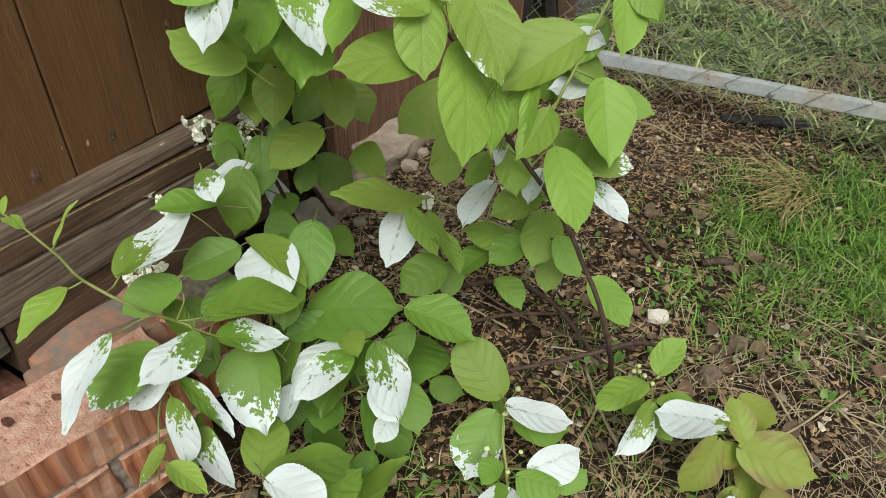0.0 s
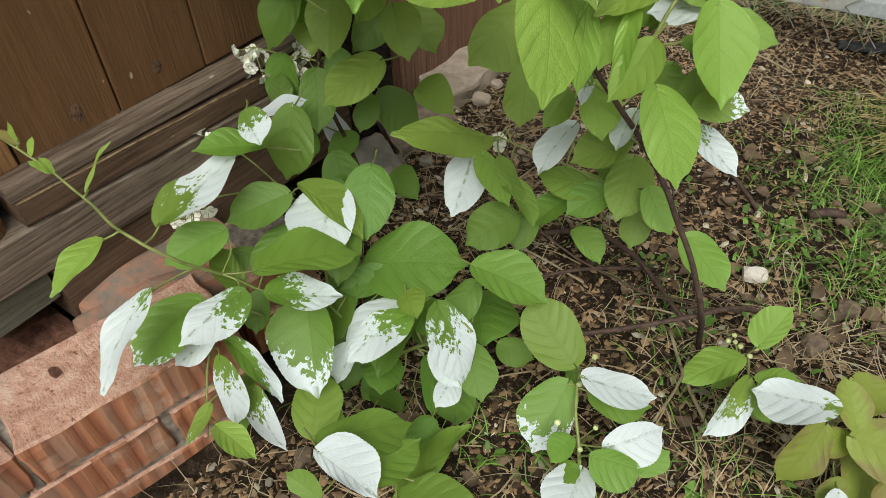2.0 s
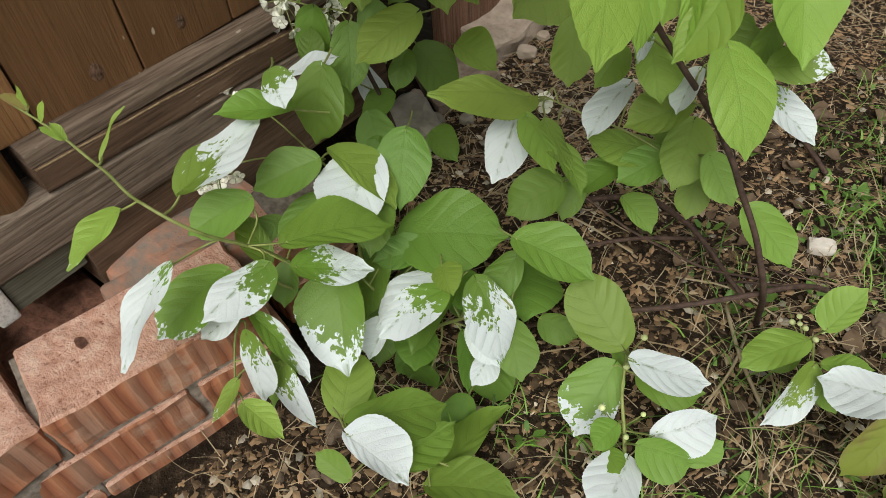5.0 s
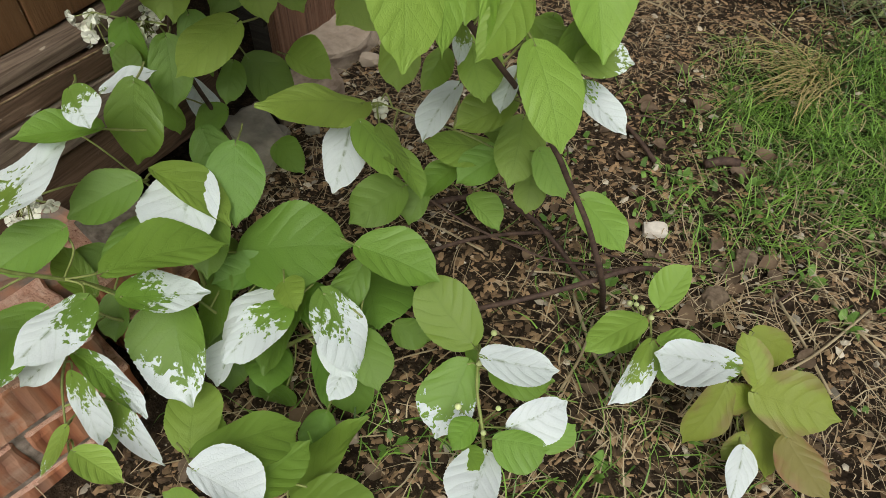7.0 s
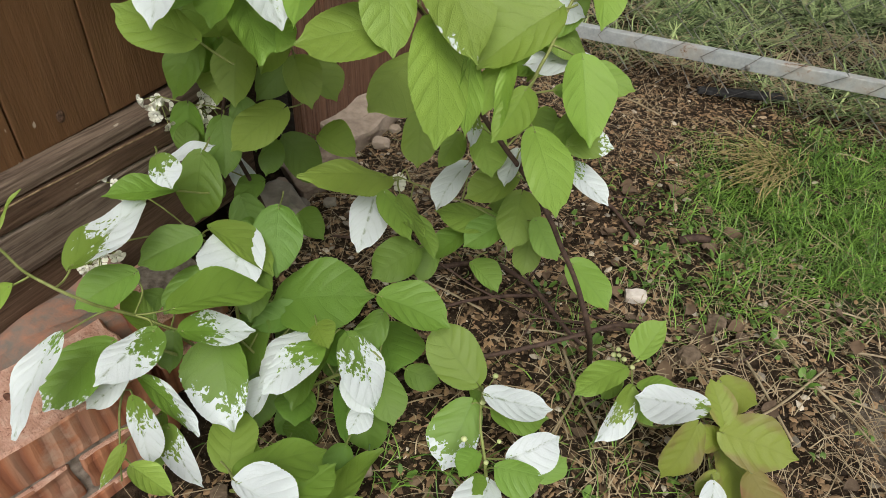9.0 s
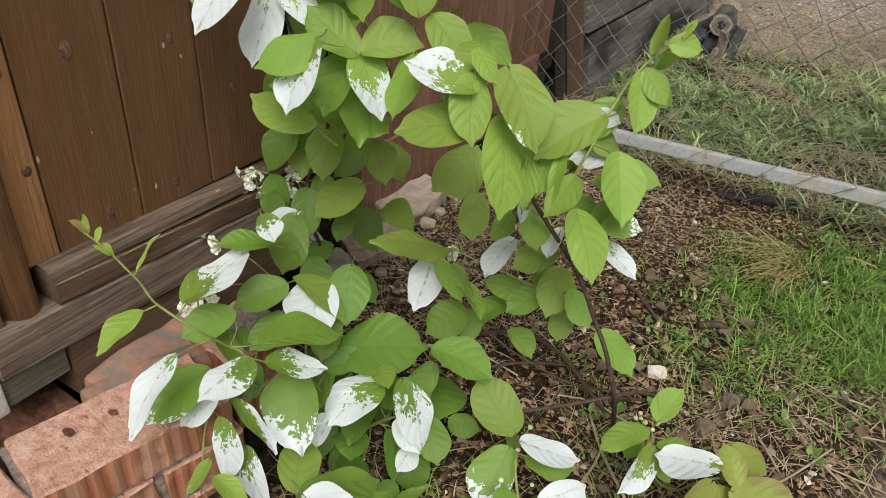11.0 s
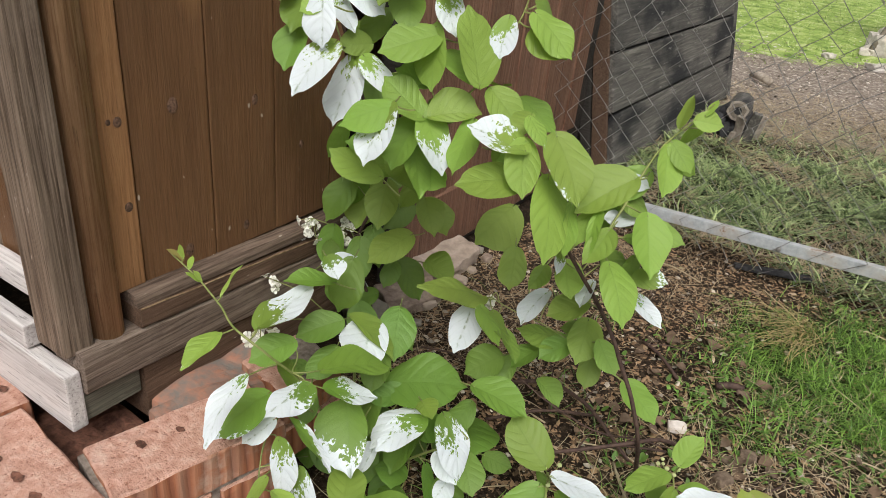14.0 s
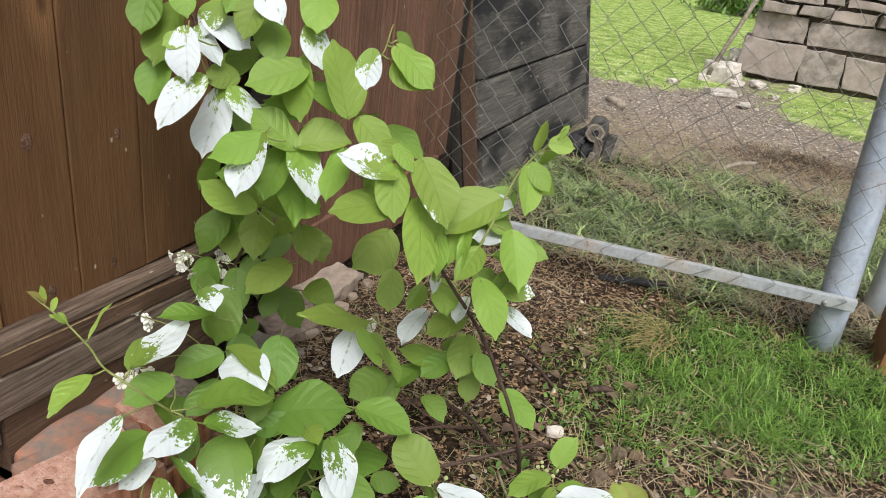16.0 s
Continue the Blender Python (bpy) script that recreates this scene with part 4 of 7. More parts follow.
for k in range(12):
    s = rubble.uniform(0.022, 0.055)
    stone((rubble.uniform(-0.525, -0.40), rubble.uniform(1.0, 1.52), s * 0.18), (s, s * 0.8, s * 0.55), 40 + k, SLAB if k % 3 else STONE_GREY, "stone", "small broken stone at the foot of the wall", rubble.uniform(0, 180), "rubble by the wall")
stone((-0.46, 0.97, 0.01), (0.10, 0.14, 0.08), 8, STONE_GREY, "boulder", "grey stone under the vine leaves", 60)
stone((-0.43, 0.70, 0.02), (0.08, 0.10, 0.12), 9, STONE, "boulder", "pale stone between bricks and vine", 10)
stone((0.195, 1.112, 0.006), (0.036, 0.026, 0.018), 12, CHALK, "stone", "small white stone on the mulch", 20)
stone((0.305, 1.015, 0.010), (0.036, 0.030, 0.030), 14, CLOD, "stone", "brown lump of earth-stained stone", 70)
stone((0.33, 1.12, 0.006), (0.030, 0.026, 0.018), 15, CLOD, "stone", "brown crumbling clod on the mulch", 10)
stone((-0.04, 0.60, 0.008), (0.045, 0.03, 0.02), 18, STONE, "stone", "pinkish flat stone under the leaves", 40)
ob = part("dark_plank", box(-0.105, 0.105, -0.013, 0.013, -0.008, 0.004, 0.003, 3, 0.004, 4), WOOD_CHAR, None)
ob.matrix_world = pose(0.222, 1.965, 0.006, 0, 0, 20)
tagged(ob, "short blackened piece of wood on the grass", "plank")


# ---- the vine ----
def leaf_mesh(length, left, right, wide, white, side, tone, rnd):
    """An ovate leaf with a heart-shaped foot, a drawn-out tip, toothed edge, sunk midrib and quilted blade."""
    nu, nv = 36, 12
    verts, faces, us, vs = [], [], [], []
    fold = rnd.uniform(-0.06, 0.20)
    arch = rnd.uniform(-0.06, 0.22)
    wave = rnd.uniform(0.015, 0.06)
    sway = rnd.uniform(-0.025, 0.025)
    twist = rnd.uniform(-0.25, 0.25)
    blunt = rnd.uniform(1.75, 2.15)
    ph = rnd.uniform(0, 6.28)
    for i in range(nu + 1):
        u = i / nu
        if u < wide:
            shape = (1 - ((wide - u) / wide) ** 2.4) ** 0.50
        else:
            shape = (1 - ((u - wide) / (1 - wide)) ** blunt) ** 0.90
            if u > 0.86:
                shape *= 1 - 0.40 * math.sin(math.pi * (u - 0.86) / 0.14 * 0.9)
        shape = max(shape, 0.025)
        foot = 0.07 * length * max(0.0, 1 - u * 5)
        for j in range(nv + 1):
            v = (j / nv) * 2 - 1
            tooth = 1.0 + (0.012 if i % 2 else -0.010) * (abs(v) > 0.9) + 0.030 * math.sin(u * 9 + ph + 2 * (v > 0))
            half = (right if v > 0 else left) * shape * tooth * 1.02
            x = v * half + sway * length * math.sin(u * math.pi)
            y = u * length - foot * abs(v) ** 1.5 * 1.2
            z = fold * abs(v * half) * (0.4 + 0.8 * abs(v)) + arch * length * u * (1 - u) * 1.6
            z += wave * length * 0.6 * math.sin(u * 9 + ph + (1.5 if v > 0 else 0)) * abs(v) ** 2
            z += 0.016 * length * math.cos(math.tau * (u * 5.4 - abs(v) ** 1.3 * 2.0)) * (1 - abs(v) ** 4) * min(1, abs(v) * 3) * 0.6
            z -= twist * x * (u - 0.4)
            verts.append((x, y, z))
            us.append(u)
            vs.append(v * min(1.0, shape * 1.1))
    row = nv + 1
    for i in range(nu):
        for j in range(nv):
            a = i * row + j
            faces.append((a, a + 1, a + 1 + row, a + row))
    me = bpy.data.meshes.new("leaf")
    me.from_pydata(verts, [], faces)
    for key, data in (("u", us), ("v", vs), ("white", [white] * len(us)), ("tone", [tone] * len(us)), ("side", [side] * len(us))):
        a = me.attributes.new(key, "FLOAT", "POINT")
        a.data.foreach_set("value", data)
    me.polygons.foreach_set("use_smooth", [True] * len(faces))
    return me


OPEN_SIDE = Vector((0.33, -0.58, 0.74)).normalized()   # away from the wall and up to the light


class Plant:
    """A woody vine: stems, then leaves on petioles that spring from the nearest stem."""

    def __init__(self, name, label, category, at, seed):
        self.root = thing(name, label, category, at)
        self.at = Vector(at)
        self.line = []
        self.rnd = random.Random(seed)

    def stem(self, points, r0, r1, mat=None, name="stem", label=""):
        path = smooth_path([Vector(p) - self.at for p in points], 6)
        n = len(path)
        rad = [r0 + (r1 - r0) * i / (n - 1) for i in range(n)]
        path = [p + noise.noise_vector(p * 25) * 0.0015 for p in path]
        part(name, tube(path, rad, 8), mat or STEM_BROWN, self.root, label)
        self.line += path

    def petiole(self, base, away, leaf):
        near = min(self.line, key=lambda p: (p - base).length + (0.03 if p.z > base.z + 0.01 else 0.0)) if self.line else base - Vector((0, 0, 0.05))
        if (near - base).length < 0.004:
            return
        if (near - base).length > 0.075:
            near = base - away * 0.03 - OPEN_SIDE * 0.03
        span = (near - base).length
        mid = (near + base) * 0.5 - away * 0.12 * span - OPEN_SIDE * 0.20 * span
        stalk = part("petiole", tube(smooth_path([near, mid, base], 4), 0.0012, 5), STEM_GREEN, leaf)
        stalk.matrix_parent_inverse = leaf.matrix_basis.inverted()

    def leaf(self, base, tip, face, left, right, wide=0.42, white=0.0, tone=0.5, side=0.0, mat=None, petiole=True, label=""):
        """A leaf from its foot to its tip. face: the way its upper side looks; left, right: its half-widths; wide: where it is widest."""
        b, t = Vector(base) - self.at, Vector(tip) - self.at
        axis = t - b
        length = axis.length
        axis.normalize()
        rnd = self.rnd
        out = Vector(face)
        out = (out - axis * out.dot(axis)).normalized()
        across = axis.cross(out)
        if not label and (white >= 0.35 or mat is not None):
            label = "bronze-tinged leaf" if mat is LEAF_OLIVE else "reddish leaf" if mat is LEAF_RED else "white leaf" if white > 0.8 else "green leaf with a white tip"
        ob = place("leaf", leaf_mesh(length, left, right, wide, white, side, tone + rnd.uniform(-0.08, 0.08), rnd), mat or LEAF, self.root, label)
        turn = Matrix((across, axis, out)).transposed().to_4x4()
        ob.matrix_basis = Matrix.Translation(b) @ turn
        if petiole:
            self.petiole(b, axis, ob)
        return ob

    def inner_leaf(self, c, d, wide, tone, rnd):
        """One of the leaves deeper inside the foliage."""
        face = OPEN_SIDE + Vector((rnd.uniform(-0.4, 0.4), rnd.uniform(-0.4, 0.4), rnd.uniform(-0.3, 0.3)))
        self.leaf(c, c + d, face, d.length * wide / 2, d.length * wide / 2, 0.42, 0.0, tone)

    def flowers(self, at, n, spread, seed, size=0.0104):
        """A loose cluster of small white five-petalled flowers on thin stalks."""
        rnd = random.Random(seed)
        c = Vector(at) - self.at
        near = min(self.line, key=lambda p: (p - c).length)
        spots = [c + Vector((rnd.uniform(-1, 1), rnd.uniform(-1, 1), rnd.uniform(-1, 1))) * spread for k in range(n)]
        cluster = part("flower_stem", tube(smooth_path([near, (near + c) * 0.5 + Vector((0, 0, 0.02)), c + Vector((0, 0, spread))], 4), 0.0011, 5), STEM_GREEN, self.root, "loose cluster of small white flowers")
        for p in spots:
            part("flower_stalk", tube(smooth_path([c + Vector((0, 0, spread)), (c + p) * 0.5 + Vector((0, 0, spread * 0.5)), p], 3), 0.0007, 4), STEM_GREEN, cluster)
            bm = bmesh.new()
            face = Vector((rnd.uniform(-1, 1), rnd.uniform(-1, 0.2), rnd.uniform(-0.6, 1))).normalized()
            q = face.to_track_quat("Z", "Y")
            for i in range(5):
                a = i * math.tau / 5
                ring = []
                for r, da, h in ((0.12, 0.0, 0.0), (0.50, -0.60, 0.40), (0.84, -0.56, 0.55), (1.0, -0.20, 0.45), (1.0, 0.20, 0.45), (0.84, 0.56, 0.55), (0.50, 0.60, 0.40)):
                    ring.append(bm.verts.new(p + q @ Vector((math.cos(a + da) * r * size, math.sin(a + da) * r * size, h * size))))
                bm.faces.new(ring)
            bmesh.ops.create_icosphere(bm, subdivisions=1, radius=size * 0.28, matrix=Matrix.Translation(p + q @ Vector((0, 0, size * 0.2))))
            part("flower", bm, PETAL, cluster, "small white flower")

    def buds(self, at, n, spread, seed, size=0.0028):
        rnd = random.Random(seed)
        c = Vector(at) - self.at
        foot = c - Vector((0, 0, spread * 0.8))
        cluster = part("bud_stem", tube([foot - Vector((0, 0, 0.01)), foot], 0.001, 5), STEM_GREEN, self.root, "cluster of pale flower buds")
        for k in range(n):
            p = c + Vector((rnd.uniform(-1, 1), rnd.uniform(-1, 1), rnd.uniform(-0.6, 0.6))) * spread
            bm = bmesh.new()
            bmesh.ops.create_icosphere(bm, subdivisions=2, radius=size * rnd.uniform(0.8, 1.2))
            for v in bm.verts:
                v.co = v.co * (1.0 if v.co.z < 0 else 1.25) + p
            for f in bm.faces:
                f.smooth = True
            part("bud", bm, BUD, cluster, "round pale flower bud")
            part("bud_stalk", tube([foot, (foot + p) * 0.5, p], 0.0007, 4), STEM_GREEN, cluster)


clump = Plant("vine_clump", "low leafy vine clump with green and white-tipped leaves", "shrub", (-0.20, 0.62, 0.0), 5)
clump.stem([(-0.200, 0.640, -0.010), (-0.220, 0.600, 0.100), (-0.230, 0.530, 0.200), (-0.269, 0.521, 0.206)], 0.0034, 0.0012, STEM_GREEN, "stem")
clump.stem([(-0.250, 0.600, 0.100), (-0.252, 0.535, 0.235), (-0.262, 0.472, 0.322), (-0.298, 0.452, 0.357), (-0.316, 0.444, 0.390), (-0.342, 0.437, 0.420), (-0.377, 0.422, 0.453)], 0.0022, 0.0010, STEM_GREEN, "shoot")
clump.stem([(-0.200, 0.640, -0.010), (-0.240, 0.640, 0.120), (-0.260, 0.660, 0.220), (-0.283, 0.646, 0.271)], 0.0034, 0.0012, STEM_GREEN, "stem")
clump.stem([(-0.200, 0.640, -0.010), (-0.170, 0.620, 0.100), (-0.196, 0.586, 0.201)], 0.003, 0.0011, STEM_GREEN, "stem")
clump.stem([(-0.200, 0.640, -0.010), (-0.120, 0.660, 0.080), (-0.060, 0.680, 0.130), (-0.042, 0.674, 0.155)], 0.003, 0.0011, STEM_GREEN, "stem")
clump.stem([(-0.269, 0.521, 0.206), (-0.268, 0.476, 0.170), (-0.253, 0.446, 0.139), (-0.226, 0.412, 0.101)], 0.0018, 0.001, STEM_GREEN, "shoot")
clump.leaf((-0.268, 0.436, 0.300), (-0.244, 0.349, 0.253), (-0.16, -0.50, 0.85), 0.021, 0.022, 0.51, 0.82, 0.3)
clump.leaf((-0.282, 0.490, 0.229), (-0.293, 0.401, 0.201), (0.11, -0.31, 0.94), 0.034, 0.031, 0.55, 0.12, 0.35)
clump.leaf((-0.215, 0.502, 0.274), (-0.215, 0.422, 0.272), (0.14, -0.03, 0.99), 0.031, 0.020, 0.41, 0.62, 0.3, side=0.6)
clump.leaf((-0.262, 0.483, 0.197), (-0.272, 0.432, 0.182), (0.18, -0.30, 0.93), 0.015, 0.023, 0.56, 1, 0.3)
clump.leaf((-0.211, 0.468, 0.235), (-0.135, 0.462, 0.193), (0.46, 0.41, 0.79), 0.014, 0.016, 0.44, 0.35, 0.45, side=-1.6)
clump.leaf((-0.230, 0.462, 0.192), (-0.202, 0.437, 0.117), (0.17, -0.91, 0.37), 0.028, 0.016, 0.47, 0.62, 0.5)
clump.leaf((-0.239, 0.493, 0.123), (-0.206, 0.445, 0.089), (-0.21, -0.67, 0.71), 0.017, 0.014, 0.53, 0, 0.4)
clump.leaf((-0.201, 0.473, 0.146), (-0.155, 0.460, 0.076), (0.22, -0.92, 0.32), 0.018, 0.027, 0.43, 0.6, 0.5, side=-0.5)
clump.leaf((-0.221, 0.427, 0.155), (-0.215, 0.383, 0.138), (-0.27, -0.40, 0.88), 0.011, 0.013, 0.44, 0.12, 0.85)
clump.leaf((-0.191, 0.413, 0.159), (-0.143, 0.416, 0.136), (0.40, 0.29, 0.87), 0.016, 0.018, 0.37, 0, 0.85)
clump.leaf((-0.296, 0.493, 0.340), (-0.293, 0.600, 0.362), (-0.08, -0.20, 0.98), 0.027, 0.034, 0.41, 0.55, 0.55, side=0.4)
clump.leaf((-0.270, 0.615, 0.367), (-0.321, 0.563, 0.372), (0.10, 0.01, 0.99), 0.018, 0.024, 0.49, 0.05, 0.35)
clump.leaf((-0.280, 0.611, 0.408), (-0.240, 0.590, 0.396), (0.12, -0.32, 0.94), 0.021, 0.012, 0.56, 0.5, 0.35)
clump.leaf((-0.355, 0.688, 0.335), (-0.321, 0.734, 0.343), (-0.00, -0.17, 0.99), 0.014, 0.017, 0.51, 0.92, 0.4)
clump.leaf((-0.287, 0.678, 0.372), (-0.289, 0.651, 0.288), (0.40, -0.87, 0.28), 0.030, 0.027, 0.52, 0, 0.25)
clump.leaf((-0.260, 0.623, 0.300), (-0.294, 0.561, 0.286), (0.30, -0.36, 0.88), 0.027, 0.025, 0.52, 0, 0.22)
clump.leaf((-0.238, 0.678, 0.278), (-0.194, 0.586, 0.258), (0.32, -0.05, 0.95), 0.031, 0.043, 0.55, 1, 0.4)
clump.leaf((-0.257, 0.644, 0.297), (-0.176, 0.648, 0.253), (0.46, 0.25, 0.85), 0.037, 0.014, 0.45, 0, 0.6)
clump.leaf((-0.201, 0.657, 0.249), (-0.184, 0.607, 0.208), (0.21, -0.58, 0.78), 0.021, 0.025, 0.45, 0, 0.25)
clump.leaf((-0.211, 0.532, 0.285), (-0.159, 0.626, 0.256), (0.14, 0.22, 0.97), 0.041, 0.022, 0.47, 0, 0.55)
clump.leaf((-0.200, 0.526, 0.260), (-0.153, 0.583, 0.231), (0.29, 0.22, 0.93), 0.027, 0.022, 0.39, 0.5, 0.45)
clump.leaf((-0.195, 0.566, 0.209), (-0.132, 0.504, 0.149), (0.26, -0.53, 0.81), 0.027, 0.047, 0.36, 0.28, 0.35, side=0.5)
clump.leaf((-0.154, 0.588, 0.137), (-0.148, 0.546, 0.113), (0.04, -0.49, 0.87), 0.010, 0.024, 0.53, 1, 0.4)
clump.leaf((-0.285, 0.547, 0.289), (-0.311, 0.484, 0.275), (0.34, -0.34, 0.88), 0.025, 0.024, 0.54, 0, 0.35)
clump.leaf((-0.264, 0.534, 0.218), (-0.307, 0.547, 0.254), (0.66, 0.17, 0.73), 0.024, 0.012, 0.56, 0, 0.4)
clump.leaf((-0.289, 0.579, 0.228), (-0.298, 0.538, 0.223), (0.58, -0.22, 0.78), 0.013, 0.016, 0.51, 0, 0.1)
clump.leaf((-0.257, 0.611, 0.257), (-0.264, 0.553, 0.228), (0.12, -0.46, 0.88), 0.025, 0.021, 0.56, 0, 0.2)
clump.leaf((-0.245, 0.546, 0.215), (-0.227, 0.512, 0.186), (0.20, -0.56, 0.81), 0.013, 0.020, 0.51, 0, 0.15)
clump.leaf((-0.121, 0.476, 0.122), (-0.165, 0.541, 0.130), (0.18, -0.00, 0.98), 0.028, 0.028, 0.52, 0, 0.75)
clump.leaf((-0.189, 0.667, 0.188), (-0.078, 0.720, 0.206), (0.02, -0.35, 0.94), 0.051, 0.051, 0.50, 0, 0.12)
clump.leaf((-0.109, 0.639, 0.213), (-0.074, 0.613, 0.216), (-0.19, -0.16, 0.97), 0.020, 0.013, 0.38, 0, 0.65)
clump.leaf((-0.121, 0.650, 0.186), (-0.148, 0.564, 0.152), (-0.25, -0.29, 0.92), 0.029, 0.033, 0.56, 1, 0.4)
clump.leaf((-0.097, 0.623, 0.199), (-0.125, 0.549, 0.172), (-0.17, -0.28, 0.94), 0.031, 0.024, 0.46, 0.55, 0.4, side=-0.3)
clump.leaf((-0.082, 0.664, 0.182), (-0.029, 0.639, 0.097), (0.81, -0.19, 0.56), 0.027, 0.035, 0.44, 0.62, 0.35)
clump.leaf((-0.080, 0.652, 0.116), (-0.029, 0.632, 0.098), (0.15, -0.42, 0.90), 0.020, 0.021, 0.46, 1, 0.35)
clump.leaf((-0.055, 0.652, 0.075), (-0.051, 0.607, 0.069), (0.29, -0.09, 0.95), 0.021, 0.012, 0.44, 1, 0.4)
# leaves low in the clump, most with shade painted in as a low tone
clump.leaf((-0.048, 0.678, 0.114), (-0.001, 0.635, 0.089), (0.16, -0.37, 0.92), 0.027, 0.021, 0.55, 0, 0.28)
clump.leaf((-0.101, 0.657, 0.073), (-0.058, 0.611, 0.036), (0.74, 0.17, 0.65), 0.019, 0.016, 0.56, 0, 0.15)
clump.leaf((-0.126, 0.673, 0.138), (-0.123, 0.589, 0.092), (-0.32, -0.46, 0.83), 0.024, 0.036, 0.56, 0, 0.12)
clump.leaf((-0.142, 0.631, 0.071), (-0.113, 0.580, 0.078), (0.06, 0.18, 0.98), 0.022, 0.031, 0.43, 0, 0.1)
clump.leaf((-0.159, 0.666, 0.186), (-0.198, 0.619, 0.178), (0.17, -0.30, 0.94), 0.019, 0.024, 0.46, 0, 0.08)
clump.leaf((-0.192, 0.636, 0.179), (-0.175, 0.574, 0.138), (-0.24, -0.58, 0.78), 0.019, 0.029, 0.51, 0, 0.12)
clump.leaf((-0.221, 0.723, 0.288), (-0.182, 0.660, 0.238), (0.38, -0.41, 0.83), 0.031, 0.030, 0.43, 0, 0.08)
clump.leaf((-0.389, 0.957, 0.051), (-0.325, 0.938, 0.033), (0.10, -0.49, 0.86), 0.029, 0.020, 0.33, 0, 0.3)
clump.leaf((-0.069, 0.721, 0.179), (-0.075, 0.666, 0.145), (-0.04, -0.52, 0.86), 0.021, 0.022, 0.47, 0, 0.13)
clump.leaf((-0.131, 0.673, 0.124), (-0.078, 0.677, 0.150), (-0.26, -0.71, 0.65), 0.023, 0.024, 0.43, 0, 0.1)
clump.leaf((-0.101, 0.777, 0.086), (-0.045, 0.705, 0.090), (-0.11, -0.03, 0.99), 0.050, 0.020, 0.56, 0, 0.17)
clump.leaf((-0.028, 0.718, 0.094), (0.022, 0.718, 0.098), (-0.06, -0.55, 0.83), 0.015, 0.021, 0.48, 0, 0.25)
clump.leaf((-0.308, 0.433, 0.352), (-0.310, 0.372, 0.329), (-0.10, -0.35, 0.93), 0.012, 0.025, 0.33, 0.1, 0.85)
clump.leaf((-0.315, 0.448, 0.403), (-0.318, 0.486, 0.432), (-0.17, -0.61, 0.77), 0.005, 0.002, 0.51, 0, 0.9)
clump.leaf((-0.364, 0.429, 0.446), (-0.383, 0.420, 0.457), (0.39, 0.19, 0.90), 0.004, 0.008, 0.54, 0, 0.8, mat=LEAF_RED)
clump.leaf((-0.365, 0.430, 0.448), (-0.376, 0.435, 0.462), (0.02, -0.92, 0.39), 0.005, 0.006, 0.41, 0, 0.95)
clump.leaf((-0.356, 0.431, 0.435), (-0.360, 0.442, 0.448), (-0.03, -0.75, 0.67), 0.005, 0.006, 0.55, 0, 0.9)
clump.leaf((-0.342, 0.434, 0.420), (-0.359, 0.428, 0.429), (0.42, 0.22, 0.88), 0.004, 0.006, 0.56, 0, 0.85)
clump.leaf((-0.340, 0.436, 0.419), (-0.354, 0.436, 0.431), (0.61, 0.29, 0.74), 0.004, 0.005, 0.56, 0, 0.9)
clump.flowers((-0.383, 0.575, 0.241), 9, 0.018, 4)
clump.flowers((-0.454, 0.667, 0.263), 4, 0.012, 5)


front = Plant("vine_shoot", "low vine shoot with broad green leaves and one white leaf", "shrub", (-0.10, 0.50, 0.0), 8)
front.stem([(-0.100, 0.500, -0.010), (-0.110, 0.490, 0.050), (-0.124, 0.471, 0.080)], 0.003, 0.002, STEM_GREEN, "stem")
front.stem([(-0.124, 0.471, 0.080), (-0.058, 0.490, 0.096), (0.000, 0.502, 0.108)], 0.0018, 0.0012, STEM_GREEN, "stem")
front.leaf((-0.080, 0.450, 0.165), (-0.009, 0.454, 0.140), (0.32, 0.16, 0.94), 0.037, 0.014, 0.41, 0.97, 0.6)
front.leaf((-0.093, 0.466, 0.149), (-0.043, 0.553, 0.116), (0.08, 0.31, 0.95), 0.024, 0.040, 0.55, 0, 0.5)
front.leaf((-0.023, 0.507, 0.047), (-0.001, 0.611, 0.071), (-0.45, -0.11, 0.89), 0.041, 0.016, 0.37, 0, 0.65)
front.leaf((-0.042, 0.473, 0.119), (-0.018, 0.538, 0.127), (-0.09, -0.09, 0.99), 0.016, 0.030, 0.43, 0, 0.55)
front.leaf((-0.113, 0.478, 0.102), (-0.120, 0.522, 0.116), (-0.14, -0.32, 0.94), 0.014, 0.017, 0.47, 0, 0.35)
front.leaf((-0.011, 0.482, 0.081), (0.070, 0.528, 0.073), (-0.04, 0.24, 0.97), 0.033, 0.027, 0.49, 0, 0.55)
front.leaf((-0.083, 0.436, 0.087), (-0.124, 0.432, 0.102), (0.33, -0.59, 0.73), 0.012, 0.017, 0.56, 0, 0.6)


sprig = Plant("vine_shoot", "small vine shoot with pale buds and white leaves", "shrub", (0.12, 0.66, 0.0), 9)
sprig.stem([(0.120, 0.660, -0.010), (0.146, 0.608, 0.053), (0.123, 0.647, 0.080), (0.098, 0.681, 0.104), (0.079, 0.725, 0.120)], 0.003, 0.0014, STEM_GREEN, "stem")
sprig.leaf((0.077, 0.703, 0.152), (-0.002, 0.737, 0.185), (0.13, -0.51, 0.85), 0.033, 0.032, 0.47, 0, 0.68)
sprig.leaf((0.096, 0.698, 0.143), (0.170, 0.737, 0.118), (0.25, 0.13, 0.96), 0.022, 0.028, 0.48, 1, 0.5)
sprig.leaf((0.105, 0.706, 0.110), (0.170, 0.726, 0.111), (-0.00, -0.04, 1.00), 0.016, 0.029, 0.53, 0, 0.5)
